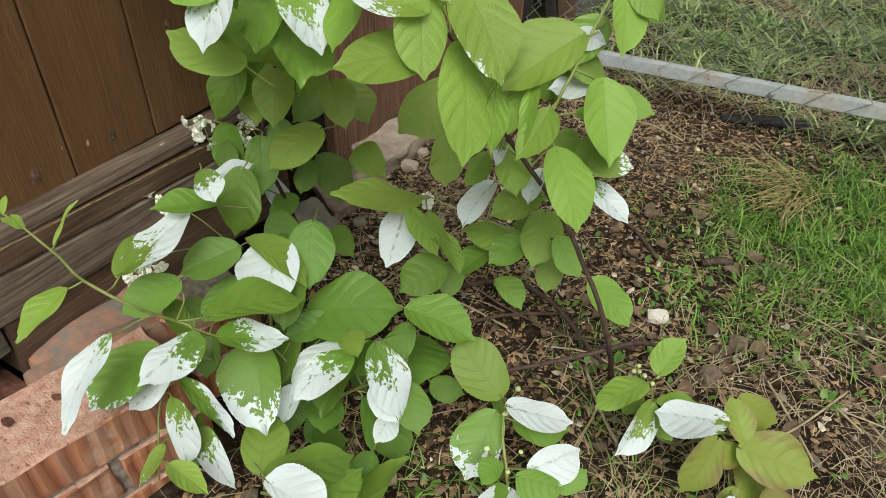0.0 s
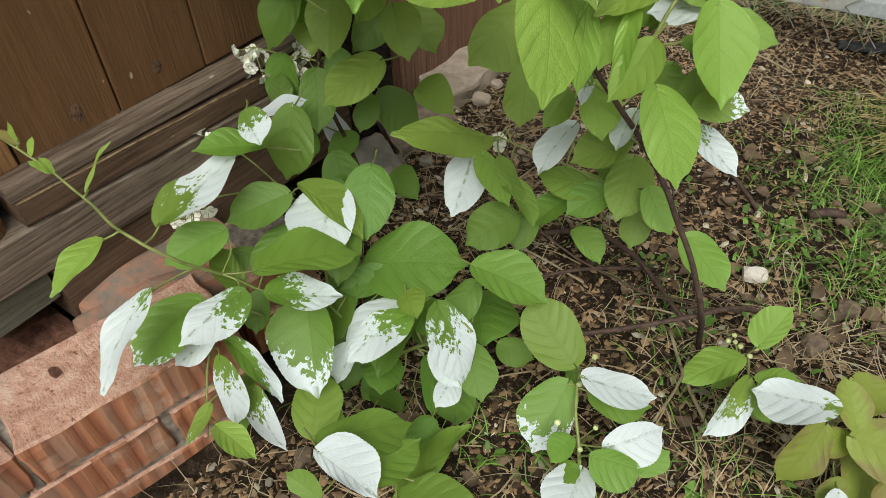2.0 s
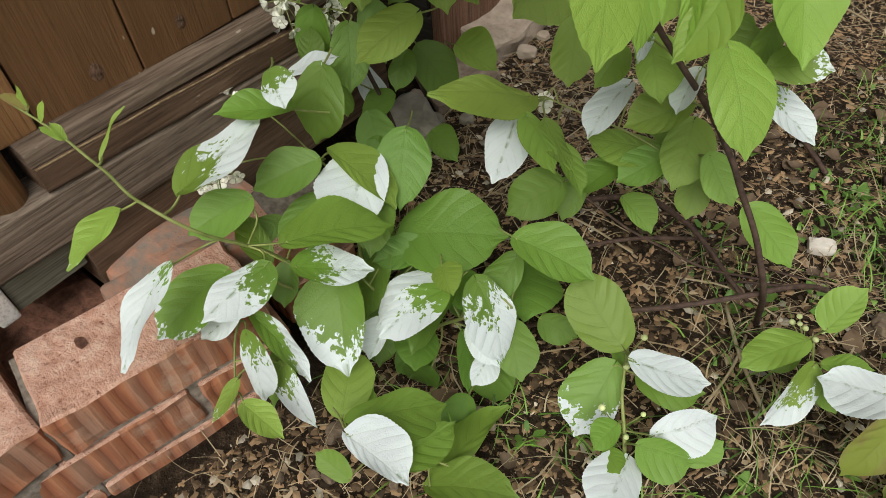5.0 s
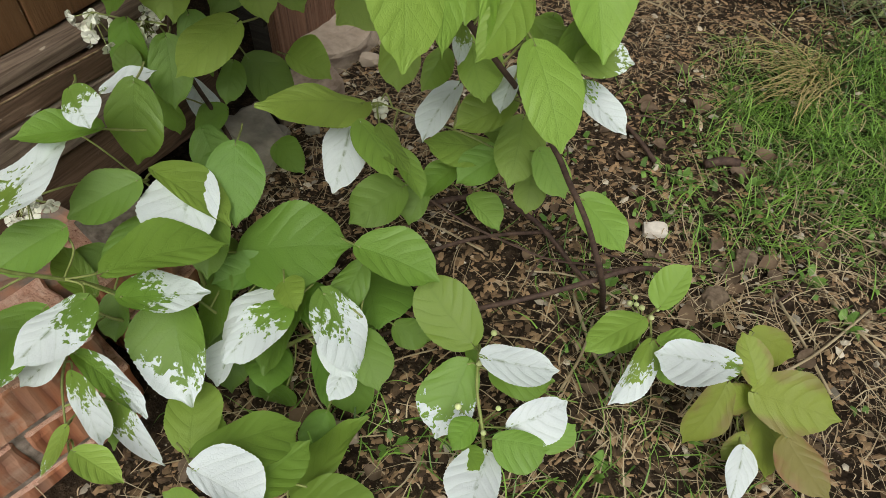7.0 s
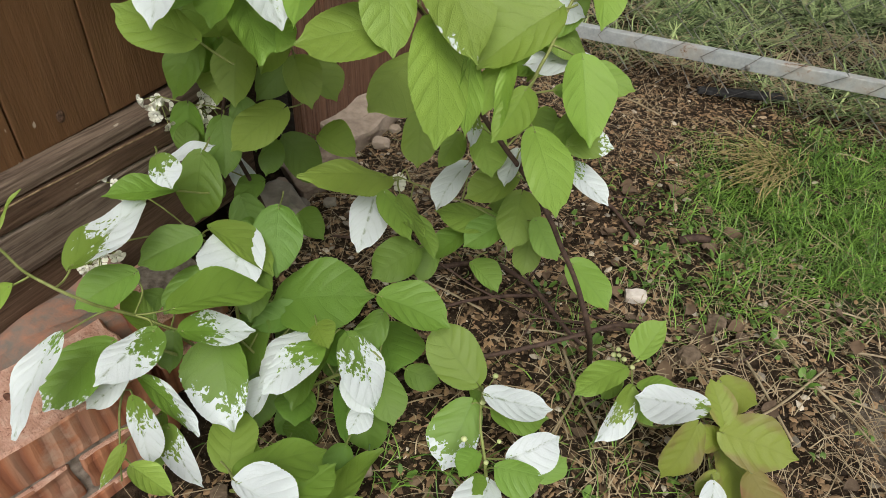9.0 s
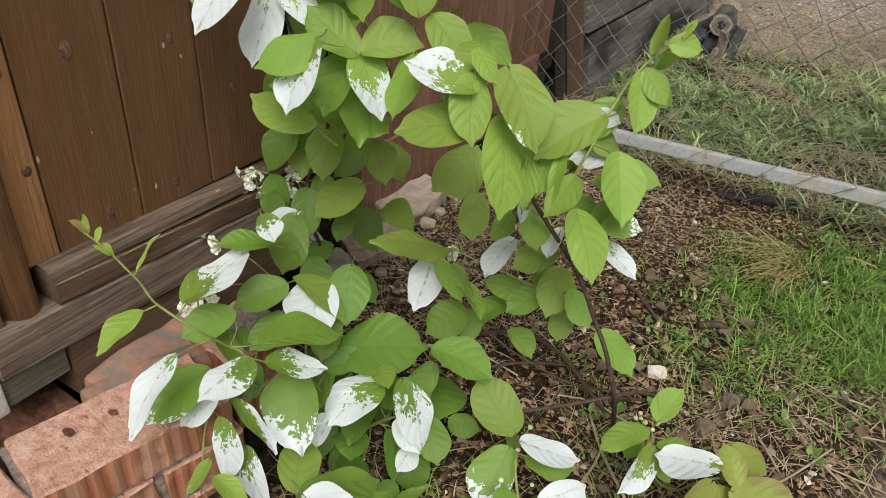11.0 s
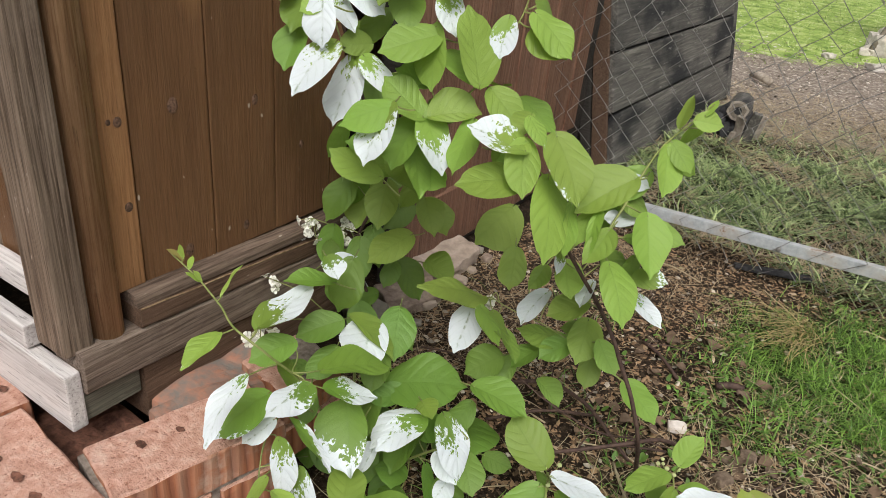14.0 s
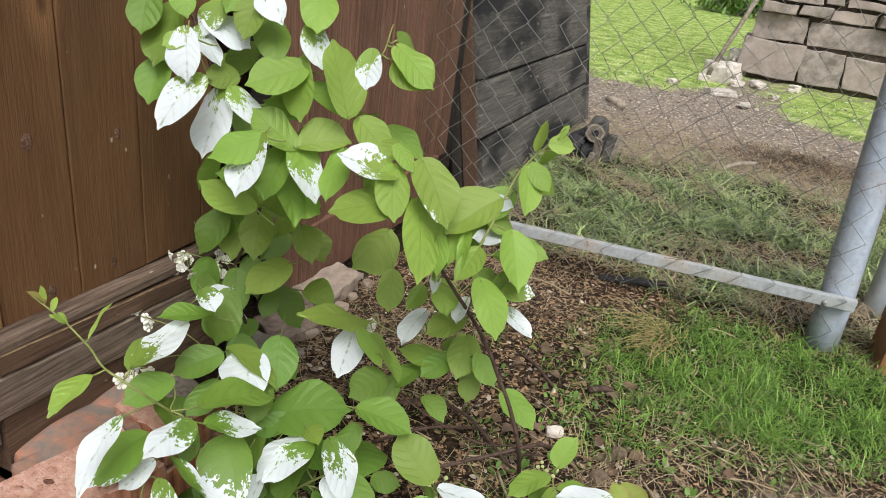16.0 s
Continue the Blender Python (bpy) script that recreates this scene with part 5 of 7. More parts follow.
sprig.leaf((0.074, 0.705, 0.103), (0.072, 0.633, 0.046), (0.20, -0.61, 0.76), 0.027, 0.038, 0.56, 0.3, 0.55, side=-0.4)
sprig.leaf((0.111, 0.646, 0.100), (0.106, 0.605, 0.102), (0.28, -0.00, 0.96), 0.012, 0.018, 0.48, 0, 0.5)
sprig.leaf((0.148, 0.660, 0.096), (0.190, 0.715, 0.103), (0.28, -0.33, 0.90), 0.017, 0.032, 0.45, 0.95, 0.5)
sprig.leaf((0.142, 0.635, 0.108), (0.193, 0.662, 0.088), (0.46, -0.24, 0.86), 0.012, 0.032, 0.48, 0, 0.5)
sprig.leaf((0.187, 0.667, 0.072), (0.207, 0.702, 0.087), (0.44, -0.55, 0.70), 0.013, 0.015, 0.56, 0, 0.5)
sprig.leaf((0.136, 0.627, 0.081), (0.149, 0.552, 0.089), (0.04, 0.11, 0.99), 0.022, 0.034, 0.50, 0.95, 0.55)
sprig.leaf((0.060, 0.731, 0.110), (0.087, 0.709, 0.090), (0.59, -0.01, 0.81), 0.012, 0.013, 0.51, 0, 0.4)
sprig.leaf((0.115, 0.622, 0.085), (0.139, 0.603, 0.094), (-0.43, -0.10, 0.90), 0.013, 0.013, 0.51, 0, 0.5)
sprig.buds((0.083, 0.723, 0.13), 7, 0.022, 3)
sprig.buds((0.112, 0.654, 0.097), 5, 0.025, 4)


bronze = Plant("vine_shoot", "vine shoot with bronze-tinged leaves and one white leaf", "shrub", (0.32, 0.86, 0.0), 10)
bronze.stem([(0.300, 0.880, -0.010), (0.267, 0.839, 0.041), (0.236, 0.875, 0.095)], 0.0025, 0.0014, STEM_GREEN, "stem")
bronze.stem([(0.300, 0.880, -0.010), (0.321, 0.844, 0.063), (0.345, 0.851, 0.086), (0.370, 0.850, 0.088)], 0.0022, 0.0014, STEM_GREEN, "stem")
bronze.leaf((0.243, 0.868, 0.128), (0.258, 0.912, 0.165), (-0.21, -0.57, 0.79), 0.027, 0.014, 0.41, 0, 0.72)
bronze.leaf((0.229, 0.846, 0.119), (0.185, 0.782, 0.105), (-0.20, -0.08, 0.98), 0.021, 0.026, 0.40, 0, 0.7)
bronze.leaf((0.229, 0.858, 0.083), (0.215, 0.828, 0.062), (-0.27, -0.46, 0.85), 0.013, 0.014, 0.52, 0, 0.45)
bronze.leaf((0.247, 0.824, 0.110), (0.230, 0.745, 0.080), (0.74, -0.37, 0.56), 0.027, 0.020, 0.41, 0.45, 0.65, side=-0.5)
bronze.leaf((0.336, 0.816, 0.144), (0.255, 0.810, 0.116), (-0.30, -0.21, 0.93), 0.037, 0.020, 0.55, 0.8, 0.65)
bronze.leaf((0.256, 0.826, 0.120), (0.299, 0.842, 0.129), (-0.22, 0.01, 0.97), 0.017, 0.012, 0.48, 0, 0.7)
bronze.leaf((0.263, 0.818, 0.093), (0.288, 0.799, 0.088), (-0.18, -0.46, 0.87), 0.012, 0.010, 0.46, 0, 0.5)
bronze.leaf((0.366, 0.830, 0.111), (0.333, 0.866, 0.139), (0.29, -0.39, 0.87), 0.019, 0.021, 0.47, 0, 0.7, mat=LEAF_OLIVE)
bronze.leaf((0.350, 0.899, 0.109), (0.405, 0.916, 0.076), (0.53, -0.61, 0.59), 0.018, 0.033, 0.48, 0, 0.7, mat=LEAF_OLIVE)
bronze.leaf((0.370, 0.822, 0.103), (0.465, 0.852, 0.077), (0.37, -0.53, 0.76), 0.037, 0.034, 0.48, 0, 0.72, mat=LEAF_OLIVE)
bronze.leaf((0.337, 0.813, 0.107), (0.318, 0.757, 0.050), (0.50, -0.70, 0.52), 0.027, 0.026, 0.46, 0, 0.6, mat=LEAF_OLIVE)
bronze.leaf((0.374, 0.834, 0.075), (0.336, 0.817, 0.096), (0.57, -0.48, 0.66), 0.023, 0.013, 0.40, 0, 0.6, mat=LEAF_OLIVE)
bronze.leaf((0.387, 0.862, 0.034), (0.414, 0.769, 0.029), (0.31, 0.04, 0.95), 0.033, 0.024, 0.40, 0, 0.7, mat=LEAF_OLIVE)
bronze.leaf((0.417, 0.806, 0.070), (0.473, 0.763, 0.058), (0.02, -0.26, 0.97), 0.022, 0.028, 0.42, 0.08, 0.6, mat=LEAF_RED)
bronze.leaf((0.381, 0.785, 0.047), (0.386, 0.730, 0.021), (0.50, -0.34, 0.80), 0.021, 0.018, 0.35, 1, 0.6)
bronze.leaf((0.381, 0.806, 0.043), (0.366, 0.774, 0.024), (0.33, -0.58, 0.74), 0.014, 0.012, 0.49, 0, 0.6, mat=LEAF_OLIVE)
bronze.buds((0.229, 0.867, 0.106), 7, 0.02, 6)


vine = Plant("climbing_vine", "tall woody vine with green leaves, many tipped white", "shrub", (0.17, 0.94, 0.0), 6)
vine.stem([(0.172, 0.945, -0.012), (0.171, 0.905, 0.070), (0.167, 0.868, 0.141), (0.149, 0.865, 0.194), (0.122, 0.866, 0.243), (0.088, 0.856, 0.313), (0.041, 0.845, 0.382), (0.008, 0.828, 0.432), (-0.011, 0.802, 0.486), (-0.023, 0.785, 0.532), (-0.047, 0.767, 0.571), (-0.058, 0.737, 0.608)], 0.0042, 0.0022, STEM_BROWN, "stem")
vine.stem([(-0.012, 0.802, 0.484), (0.044, 0.819, 0.483), (0.054, 0.856, 0.509), (0.064, 0.878, 0.557), (0.074, 0.906, 0.599), (0.091, 0.919, 0.628), (0.112, 0.931, 0.656), (0.125, 0.938, 0.674)], 0.0022, 0.0010, STEM_GREEN, "shoot")
vine.stem([(-0.058, 0.737, 0.608), (-0.101, 0.743, 0.616), (-0.155, 0.741, 0.626), (-0.204, 0.709, 0.621), (-0.242, 0.687, 0.635), (-0.282, 0.685, 0.680), (-0.308, 0.668, 0.696), (-0.332, 0.671, 0.732)], 0.0022, 0.0012, STEM_GREEN, "shoot")
vine.stem([(-0.204, 0.709, 0.621), (-0.161, 0.718, 0.641), (-0.140, 0.741, 0.673), (-0.122, 0.751, 0.720), (-0.100, 0.759, 0.759), (-0.093, 0.769, 0.800)], 0.0018, 0.0010, STEM_GREEN, "shoot")
vine.stem([(-0.360, 0.860, -0.010), (-0.370, 0.850, 0.150), (-0.400, 0.830, 0.300), (-0.322, 0.801, 0.467), (-0.327, 0.738, 0.604), (-0.360, 0.721, 0.716), (-0.407, 0.736, 0.785)], 0.0035, 0.002, STEM_BROWN, "stem")
vine.stem([(0.153, 0.943, 0.072), (0.060, 0.930, 0.060), (-0.096, 0.882, 0.155), (-0.213, 0.965, 0.202)], 0.0018, 0.0012, STEM_BROWN, "stem")
vine.stem([(0.118, 0.938, 0.178), (-0.017, 0.911, 0.240), (-0.104, 0.898, 0.255), (-0.133, 0.871, 0.280)], 0.0014, 0.001, STEM_GREEN, "stem")
vine.stem([(0.245, 0.990, 0.060), (0.200, 0.925, 0.112), (0.160, 0.875, 0.120), (0.100, 0.820, 0.110), (0.057, 0.795, 0.095), (-0.010, 0.765, 0.060), (-0.080, 0.730, 0.014)], 0.0036, 0.003, STEM_BROWN, "runner")
vine.stem([(0.200, 1.010, 0.020), (0.170, 0.985, 0.030), (0.135, 0.975, 0.022), (0.105, 0.965, 0.008)], 0.0022, 0.0016, STEM_BROWN, "runner")
vine.stem([(-0.160, 0.950, 0.020), (-0.101, 0.970, 0.050), (-0.037, 1.016, 0.050), (0.037, 0.996, 0.055), (0.077, 0.976, 0.050), (0.113, 0.959, 0.036), (0.150, 0.955, 0.010)], 0.0044, 0.0032, STEM_BROWN, "runner")
vine.stem([(-0.037, 1.010, 0.055), (-0.050, 1.000, 0.110), (-0.100, 0.980, 0.170), (-0.160, 0.960, 0.190)], 0.0016, 0.001, STEM_BROWN, "bare_twig")
vine.stem([(0.030, 1.000, 0.050), (0.050, 1.020, 0.100), (0.060, 1.030, 0.160), (0.050, 1.000, 0.220)], 0.0015, 0.0009, STEM_BROWN, "bare_twig")
vine.leaf((-0.061, 0.710, 0.223), (0.027, 0.724, 0.201), (0.27, -0.12, 0.96), 0.036, 0.027, 0.49, 0, 0.35)
vine.leaf((-0.076, 0.823, 0.210), (-0.103, 0.749, 0.202), (0.50, -0.27, 0.82), 0.026, 0.031, 0.48, 0, 0.3)
vine.leaf((-0.073, 0.882, 0.173), (-0.074, 0.833, 0.138), (0.30, -0.56, 0.77), 0.013, 0.030, 0.56, 0, 0.4)
vine.leaf((-0.042, 0.912, 0.194), (-0.071, 0.862, 0.164), (-0.23, -0.39, 0.89), 0.019, 0.025, 0.49, 0, 0.45)
vine.leaf((-0.151, 0.841, 0.269), (-0.141, 0.776, 0.210), (-0.03, -0.68, 0.74), 0.032, 0.027, 0.46, 1, 0.5)
vine.leaf((-0.148, 0.857, 0.283), (-0.213, 0.756, 0.324), (0.37, 0.14, 0.92), 0.047, 0.018, 0.56, 0, 0.9)
vine.leaf((-0.123, 0.819, 0.289), (-0.070, 0.797, 0.248), (0.63, 0.05, 0.78), 0.013, 0.030, 0.42, 0, 0.57)
vine.leaf((-0.107, 0.833, 0.280), (-0.060, 0.815, 0.245), (0.61, 0.08, 0.79), 0.016, 0.021, 0.47, 0, 0.57)
vine.leaf((-0.087, 0.831, 0.256), (-0.041, 0.808, 0.220), (0.63, 0.08, 0.77), 0.019, 0.017, 0.52, 0, 0.57)
vine.leaf((-0.044, 0.898, 0.316), (-0.058, 0.842, 0.271), (-0.32, -0.54, 0.78), 0.020, 0.027, 0.46, 1, 0.5)
vine.leaf((-0.314, 0.938, 0.250), (-0.243, 0.931, 0.239), (0.05, -0.65, 0.76), 0.037, 0.014, 0.35, 0, 0.75)
vine.leaf((-0.276, 0.817, 0.368), (-0.310, 0.746, 0.330), (0.15, -0.52, 0.84), 0.029, 0.033, 0.48, 0.02, 0.9)
vine.leaf((-0.440, 0.870, 0.208), (-0.390, 0.851, 0.158), (0.72, 0.07, 0.70), 0.022, 0.024, 0.50, 1, 0.52)
# three leaves under the others, their shade given as a dark green
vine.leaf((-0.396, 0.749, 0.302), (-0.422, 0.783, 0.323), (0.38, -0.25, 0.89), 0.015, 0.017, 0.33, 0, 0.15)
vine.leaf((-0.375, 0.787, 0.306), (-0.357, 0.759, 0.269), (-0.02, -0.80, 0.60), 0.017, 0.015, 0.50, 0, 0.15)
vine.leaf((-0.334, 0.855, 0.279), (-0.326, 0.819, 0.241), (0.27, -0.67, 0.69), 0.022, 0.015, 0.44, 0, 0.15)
vine.leaf((-0.404, 0.877, 0.412), (-0.393, 0.816, 0.339), (0.27, -0.72, 0.64), 0.028, 0.039, 0.56, 0, 0.95)
vine.leaf((-0.323, 0.807, 0.454), (-0.304, 0.761, 0.389), (0.28, -0.75, 0.61), 0.028, 0.028, 0.45, 0, 0.9)
vine.leaf((-0.249, 0.789, 0.524), (-0.323, 0.705, 0.506), (0.07, -0.26, 0.96), 0.031, 0.042, 0.56, 0, 0.6)
vine.leaf((-0.264, 0.778, 0.537), (-0.197, 0.708, 0.504), (0.17, -0.29, 0.94), 0.029, 0.043, 0.44, 0, 0.8)
vine.leaf((-0.269, 0.843, 0.430), (-0.225, 0.813, 0.385), (0.36, -0.57, 0.74), 0.028, 0.020, 0.38, 0, 0.92)
vine.leaf((-0.287, 0.848, 0.459), (-0.294, 0.805, 0.417), (0.12, -0.70, 0.71), 0.028, 0.014, 0.48, 0, 0.9)
vine.leaf((-0.318, 0.922, 0.380), (-0.264, 0.919, 0.334), (0.56, -0.48, 0.68), 0.034, 0.016, 0.53, 0, 0.85)
vine.leaf((-0.027, 0.688, 0.586), (-0.095, 0.634, 0.574), (0.15, -0.38, 0.91), 0.033, 0.029, 0.55, 0, 0.65)
vine.leaf((-0.033, 0.688, 0.636), (-0.011, 0.656, 0.575), (0.70, -0.50, 0.51), 0.023, 0.026, 0.42, 0, 0.85)
vine.leaf((-0.005, 0.714, 0.585), (0.032, 0.656, 0.500), (0.82, -0.24, 0.52), 0.037, 0.031, 0.46, 0.02, 0.85)
vine.leaf((0.025, 0.733, 0.554), (0.044, 0.688, 0.497), (0.87, -0.18, 0.45), 0.019, 0.014, 0.44, 0, 0.75)
vine.leaf((-0.166, 0.968, 0.409), (-0.174, 0.861, 0.375), (0.51, -0.29, 0.81), 0.055, 0.022, 0.55, 0, 0.9)
vine.leaf((-0.007, 0.721, 0.641), (0.048, 0.695, 0.568), (0.64, -0.43, 0.63), 0.032, 0.033, 0.38, 0.1, 0.85, side=0.9)
vine.leaf((0.083, 0.781, 0.595), (0.033, 0.728, 0.547), (0.01, -0.68, 0.73), 0.027, 0.036, 0.39, 0, 0.8)
vine.leaf((0.096, 0.851, 0.522), (0.131, 0.805, 0.453), (0.61, -0.49, 0.63), 0.031, 0.030, 0.42, 0, 0.7)
vine.leaf((0.083, 0.725, 0.541), (0.070, 0.688, 0.503), (-0.18, -0.67, 0.72), 0.023, 0.014, 0.34, 0, 0.75)
vine.leaf((0.059, 0.740, 0.554), (0.069, 0.695, 0.501), (-0.50, -0.70, 0.51), 0.019, 0.007, 0.42, 0, 0.75)
vine.leaf((0.075, 0.796, 0.458), (0.124, 0.752, 0.396), (0.61, -0.33, 0.72), 0.034, 0.027, 0.41, 0, 0.78)
vine.leaf((-0.015, 0.865, 0.400), (0.022, 0.822, 0.366), (0.13, -0.55, 0.82), 0.028, 0.017, 0.43, 0, 0.8)
vine.leaf((-0.020, 0.853, 0.423), (-0.011, 0.828, 0.394), (0.86, -0.22, 0.47), 0.013, 0.010, 0.46, 0.5, 0.7)
vine.leaf((0.032, 0.876, 0.340), (-0.015, 0.832, 0.314), (0.04, -0.54, 0.84), 0.020, 0.029, 0.48, 0, 0.8)
vine.leaf((0.022, 0.942, 0.265), (0.038, 0.872, 0.220), (0.19, -0.50, 0.84), 0.031, 0.027, 0.47, 0, 0.67)
vine.leaf((-0.007, 0.925, 0.221), (-0.087, 0.894, 0.225), (0.08, -0.10, 0.99), 0.035, 0.022, 0.47, 0, 0.7)
vine.leaf((0.012, 0.913, 0.232), (-0.026, 0.866, 0.203), (0.02, -0.53, 0.85), 0.021, 0.026, 0.50, 0.03, 0.4)
vine.leaf((0.027, 0.940, 0.252), (-0.017, 0.918, 0.246), (0.09, -0.42, 0.90), 0.022, 0.012, 0.50, 0, 0.42)
vine.leaf((-0.052, 0.966, 0.081), (0.002, 0.953, 0.054), (0.37, -0.32, 0.87), 0.032, 0.012, 0.47, 0, 0.62)
vine.leaf((0.111, 0.937, 0.180), (0.181, 0.912, 0.146), (0.34, -0.28, 0.90), 0.031, 0.026, 0.49, 0, 0.5)
vine.leaf((0.043, 0.939, 0.201), (0.055, 0.899, 0.161), (0.29, -0.63, 0.72), 0.020, 0.020, 0.56, 0, 0.64)
vine.leaf((0.060, 0.903, 0.261), (0.104, 0.880, 0.227), (0.38, -0.45, 0.81), 0.023, 0.020, 0.51, 0, 0.5)
vine.leaf((0.039, 0.861, 0.387), (0.037, 0.828, 0.355), (-0.39, -0.63, 0.67), 0.013, 0.016, 0.56, 1, 0.6)
vine.leaf((0.103, 0.856, 0.391), (0.158, 0.843, 0.365), (0.41, -0.11, 0.91), 0.021, 0.020, 0.41, 0.72, 0.55)
vine.leaf((0.104, 0.829, 0.433), (0.149, 0.844, 0.438), (0.10, -0.57, 0.82), 0.020, 0.015, 0.45, 0.2, 0.55)
vine.leaf((0.083, 0.923, 0.489), (0.018, 0.892, 0.477), (-0.06, -0.23, 0.97), 0.022, 0.019, 0.56, 1, 0.7)
vine.leaf((0.041, 0.917, 0.526), (0.086, 0.908, 0.494), (0.44, -0.49, 0.75), 0.011, 0.028, 0.34, 0, 0.6)
vine.leaf((0.038, 0.914, 0.545), (0.074, 0.912, 0.540), (0.04, -0.84, 0.55), 0.010, 0.016, 0.51, 0.92, 0.7)
vine.leaf((-0.115, 0.899, 0.371), (-0.096, 0.857, 0.316), (0.11, -0.77, 0.63), 0.023, 0.026, 0.55, 0, 0.8)
vine.leaf((-0.044, 0.865, 0.381), (-0.052, 0.830, 0.349), (0.01, -0.68, 0.73), 0.021, 0.012, 0.44, 0, 0.6)
vine.leaf((0.045, 0.748, 0.544), (0.047, 0.719, 0.508), (-0.19, -0.77, 0.61), 0.016, 0.015, 0.44, 0, 0.6)
vine.leaf((0.057, 0.889, 0.434), (0.058, 0.848, 0.407), (0.24, -0.53, 0.81), 0.017, 0.016, 0.45, 0, 0.6)
vine.leaf((0.089, 0.864, 0.448), (0.092, 0.833, 0.412), (0.73, -0.48, 0.49), 0.015, 0.015, 0.50, 0, 0.6)
vine.leaf((0.085, 0.910, 0.606), (0.103, 0.875, 0.545), (0.73, -0.48, 0.49), 0.029, 0.018, 0.35, 0, 0.75)
vine.leaf((0.087, 0.918, 0.613), (0.125, 0.908, 0.579), (0.47, -0.54, 0.70), 0.020, 0.017, 0.48, 0, 0.72)
vine.leaf((-0.289, 0.602, 0.771), (-0.273, 0.584, 0.712), (0.30, -0.88, 0.36), 0.017, 0.025, 0.53, 0.88, 0.85)
vine.leaf((-0.316, 0.654, 0.764), (-0.282, 0.657, 0.722), (0.77, -0.14, 0.62), 0.015, 0.022, 0.47, 0.7, 0.8)
vine.leaf((-0.311, 0.665, 0.777), (-0.259, 0.689, 0.745), (0.60, -0.35, 0.72), 0.024, 0.024, 0.56, 1, 0.8)
vine.leaf((-0.387, 0.670, 0.716), (-0.384, 0.631, 0.654), (0.15, -0.84, 0.52), 0.023, 0.027, 0.56, 0, 0.35)
vine.leaf((-0.273, 0.606, 0.716), (-0.288, 0.548, 0.656), (-0.01, -0.72, 0.70), 0.031, 0.027, 0.44, 0.68, 0.8, side=-0.4)
vine.leaf((-0.288, 0.664, 0.686), (-0.278, 0.613, 0.606), (-0.06, -0.84, 0.54), 0.028, 0.034, 0.46, 0.75, 0.8)
vine.leaf((-0.268, 0.661, 0.693), (-0.223, 0.667, 0.652), (0.67, -0.22, 0.70), 0.021, 0.021, 0.38, 0.6, 0.8)
vine.leaf((-0.195, 0.624, 0.654), (-0.192, 0.573, 0.586), (-0.10, -0.80, 0.59), 0.029, 0.026, 0.50, 0.5, 0.75, side=-0.5)
vine.leaf((-0.180, 0.687, 0.631), (-0.134, 0.668, 0.565), (0.75, -0.28, 0.60), 0.026, 0.029, 0.44, 0.42, 0.75)
vine.leaf((-0.188, 0.708, 0.732), (-0.243, 0.655, 0.705), (0.23, -0.61, 0.76), 0.031, 0.030, 0.52, 0, 0.7)
vine.leaf((-0.277, 0.684, 0.706), (-0.297, 0.640, 0.704), (0.81, -0.39, 0.43), 0.015, 0.020, 0.45, 0, 0.75)
vine.leaf((-0.195, 0.713, 0.740), (-0.173, 0.681, 0.666), (-0.20, -0.92, 0.35), 0.021, 0.031, 0.55, 0.03, 0.65)
vine.leaf((-0.256, 0.730, 0.780), (-0.220, 0.693, 0.730), (0.35, -0.60, 0.72), 0.020, 0.027, 0.45, 0, 0.5)
vine.leaf((-0.189, 0.720, 0.784), (-0.163, 0.713, 0.733), (0.69, -0.57, 0.44), 0.021, 0.019, 0.43, 0.55, 0.8)
vine.leaf((-0.116, 0.703, 0.687), (-0.159, 0.725, 0.772), (0.81, -0.31, 0.50), 0.026, 0.039, 0.56, 0, 0.7)
vine.leaf((-0.115, 0.758, 0.762), (-0.110, 0.737, 0.713), (0.15, -0.91, 0.39), 0.019, 0.018, 0.56, 0.52, 0.75, side=-0.6)
vine.leaf((-0.078, 0.758, 0.773), (-0.022, 0.761, 0.727), (0.59, -0.41, 0.70), 0.024, 0.028, 0.49, 0.06, 0.75)
vine.leaf((-0.077, 0.759, 0.755), (-0.031, 0.766, 0.725), (0.46, -0.70, 0.54), 0.011, 0.029, 0.33, 0.06, 0.7)
vine.leaf((-0.134, 0.734, 0.678), (-0.191, 0.720, 0.711), (0.53, -0.25, 0.81), 0.020, 0.028, 0.56, 0, 0.6)
vine.leaf((-0.171, 0.683, 0.633), (-0.116, 0.721, 0.642), (0.29, -0.59, 0.76), 0.037, 0.014, 0.48, 0, 0.72)
vine.leaf((-0.180, 0.677, 0.632), (-0.237, 0.664, 0.675), (0.60, -0.42, 0.68), 0.025, 0.026, 0.56, 0, 0.6)
vine.leaf((-0.191, 0.624, 0.654), (-0.234, 0.573, 0.628), (0.18, -0.55, 0.82), 0.030, 0.022, 0.49, 0, 0.65)
vine.leaf((-0.213, 0.636, 0.549), (-0.279, 0.608, 0.577), (0.46, -0.22, 0.86), 0.031, 0.024, 0.53, 0, 0.65)
vine.leaf((-0.202, 0.697, 0.618), (-0.205, 0.650, 0.556), (0.04, -0.79, 0.61), 0.021, 0.033, 0.56, 0, 0.6)
vine.leaf((-0.214, 0.704, 0.592), (-0.169, 0.671, 0.519), (0.84, -0.06, 0.54), 0.028, 0.028, 0.56, 0, 0.65)
vine.leaf((-0.195, 0.707, 0.549), (-0.145, 0.698, 0.537), (0.04, -0.74, 0.67), 0.016, 0.020, 0.56, 0, 0.65)
vine.leaf((-0.118, 0.704, 0.634), (-0.115, 0.659, 0.573), (-0.26, -0.78, 0.56), 0.025, 0.023, 0.43, 0, 0.65)
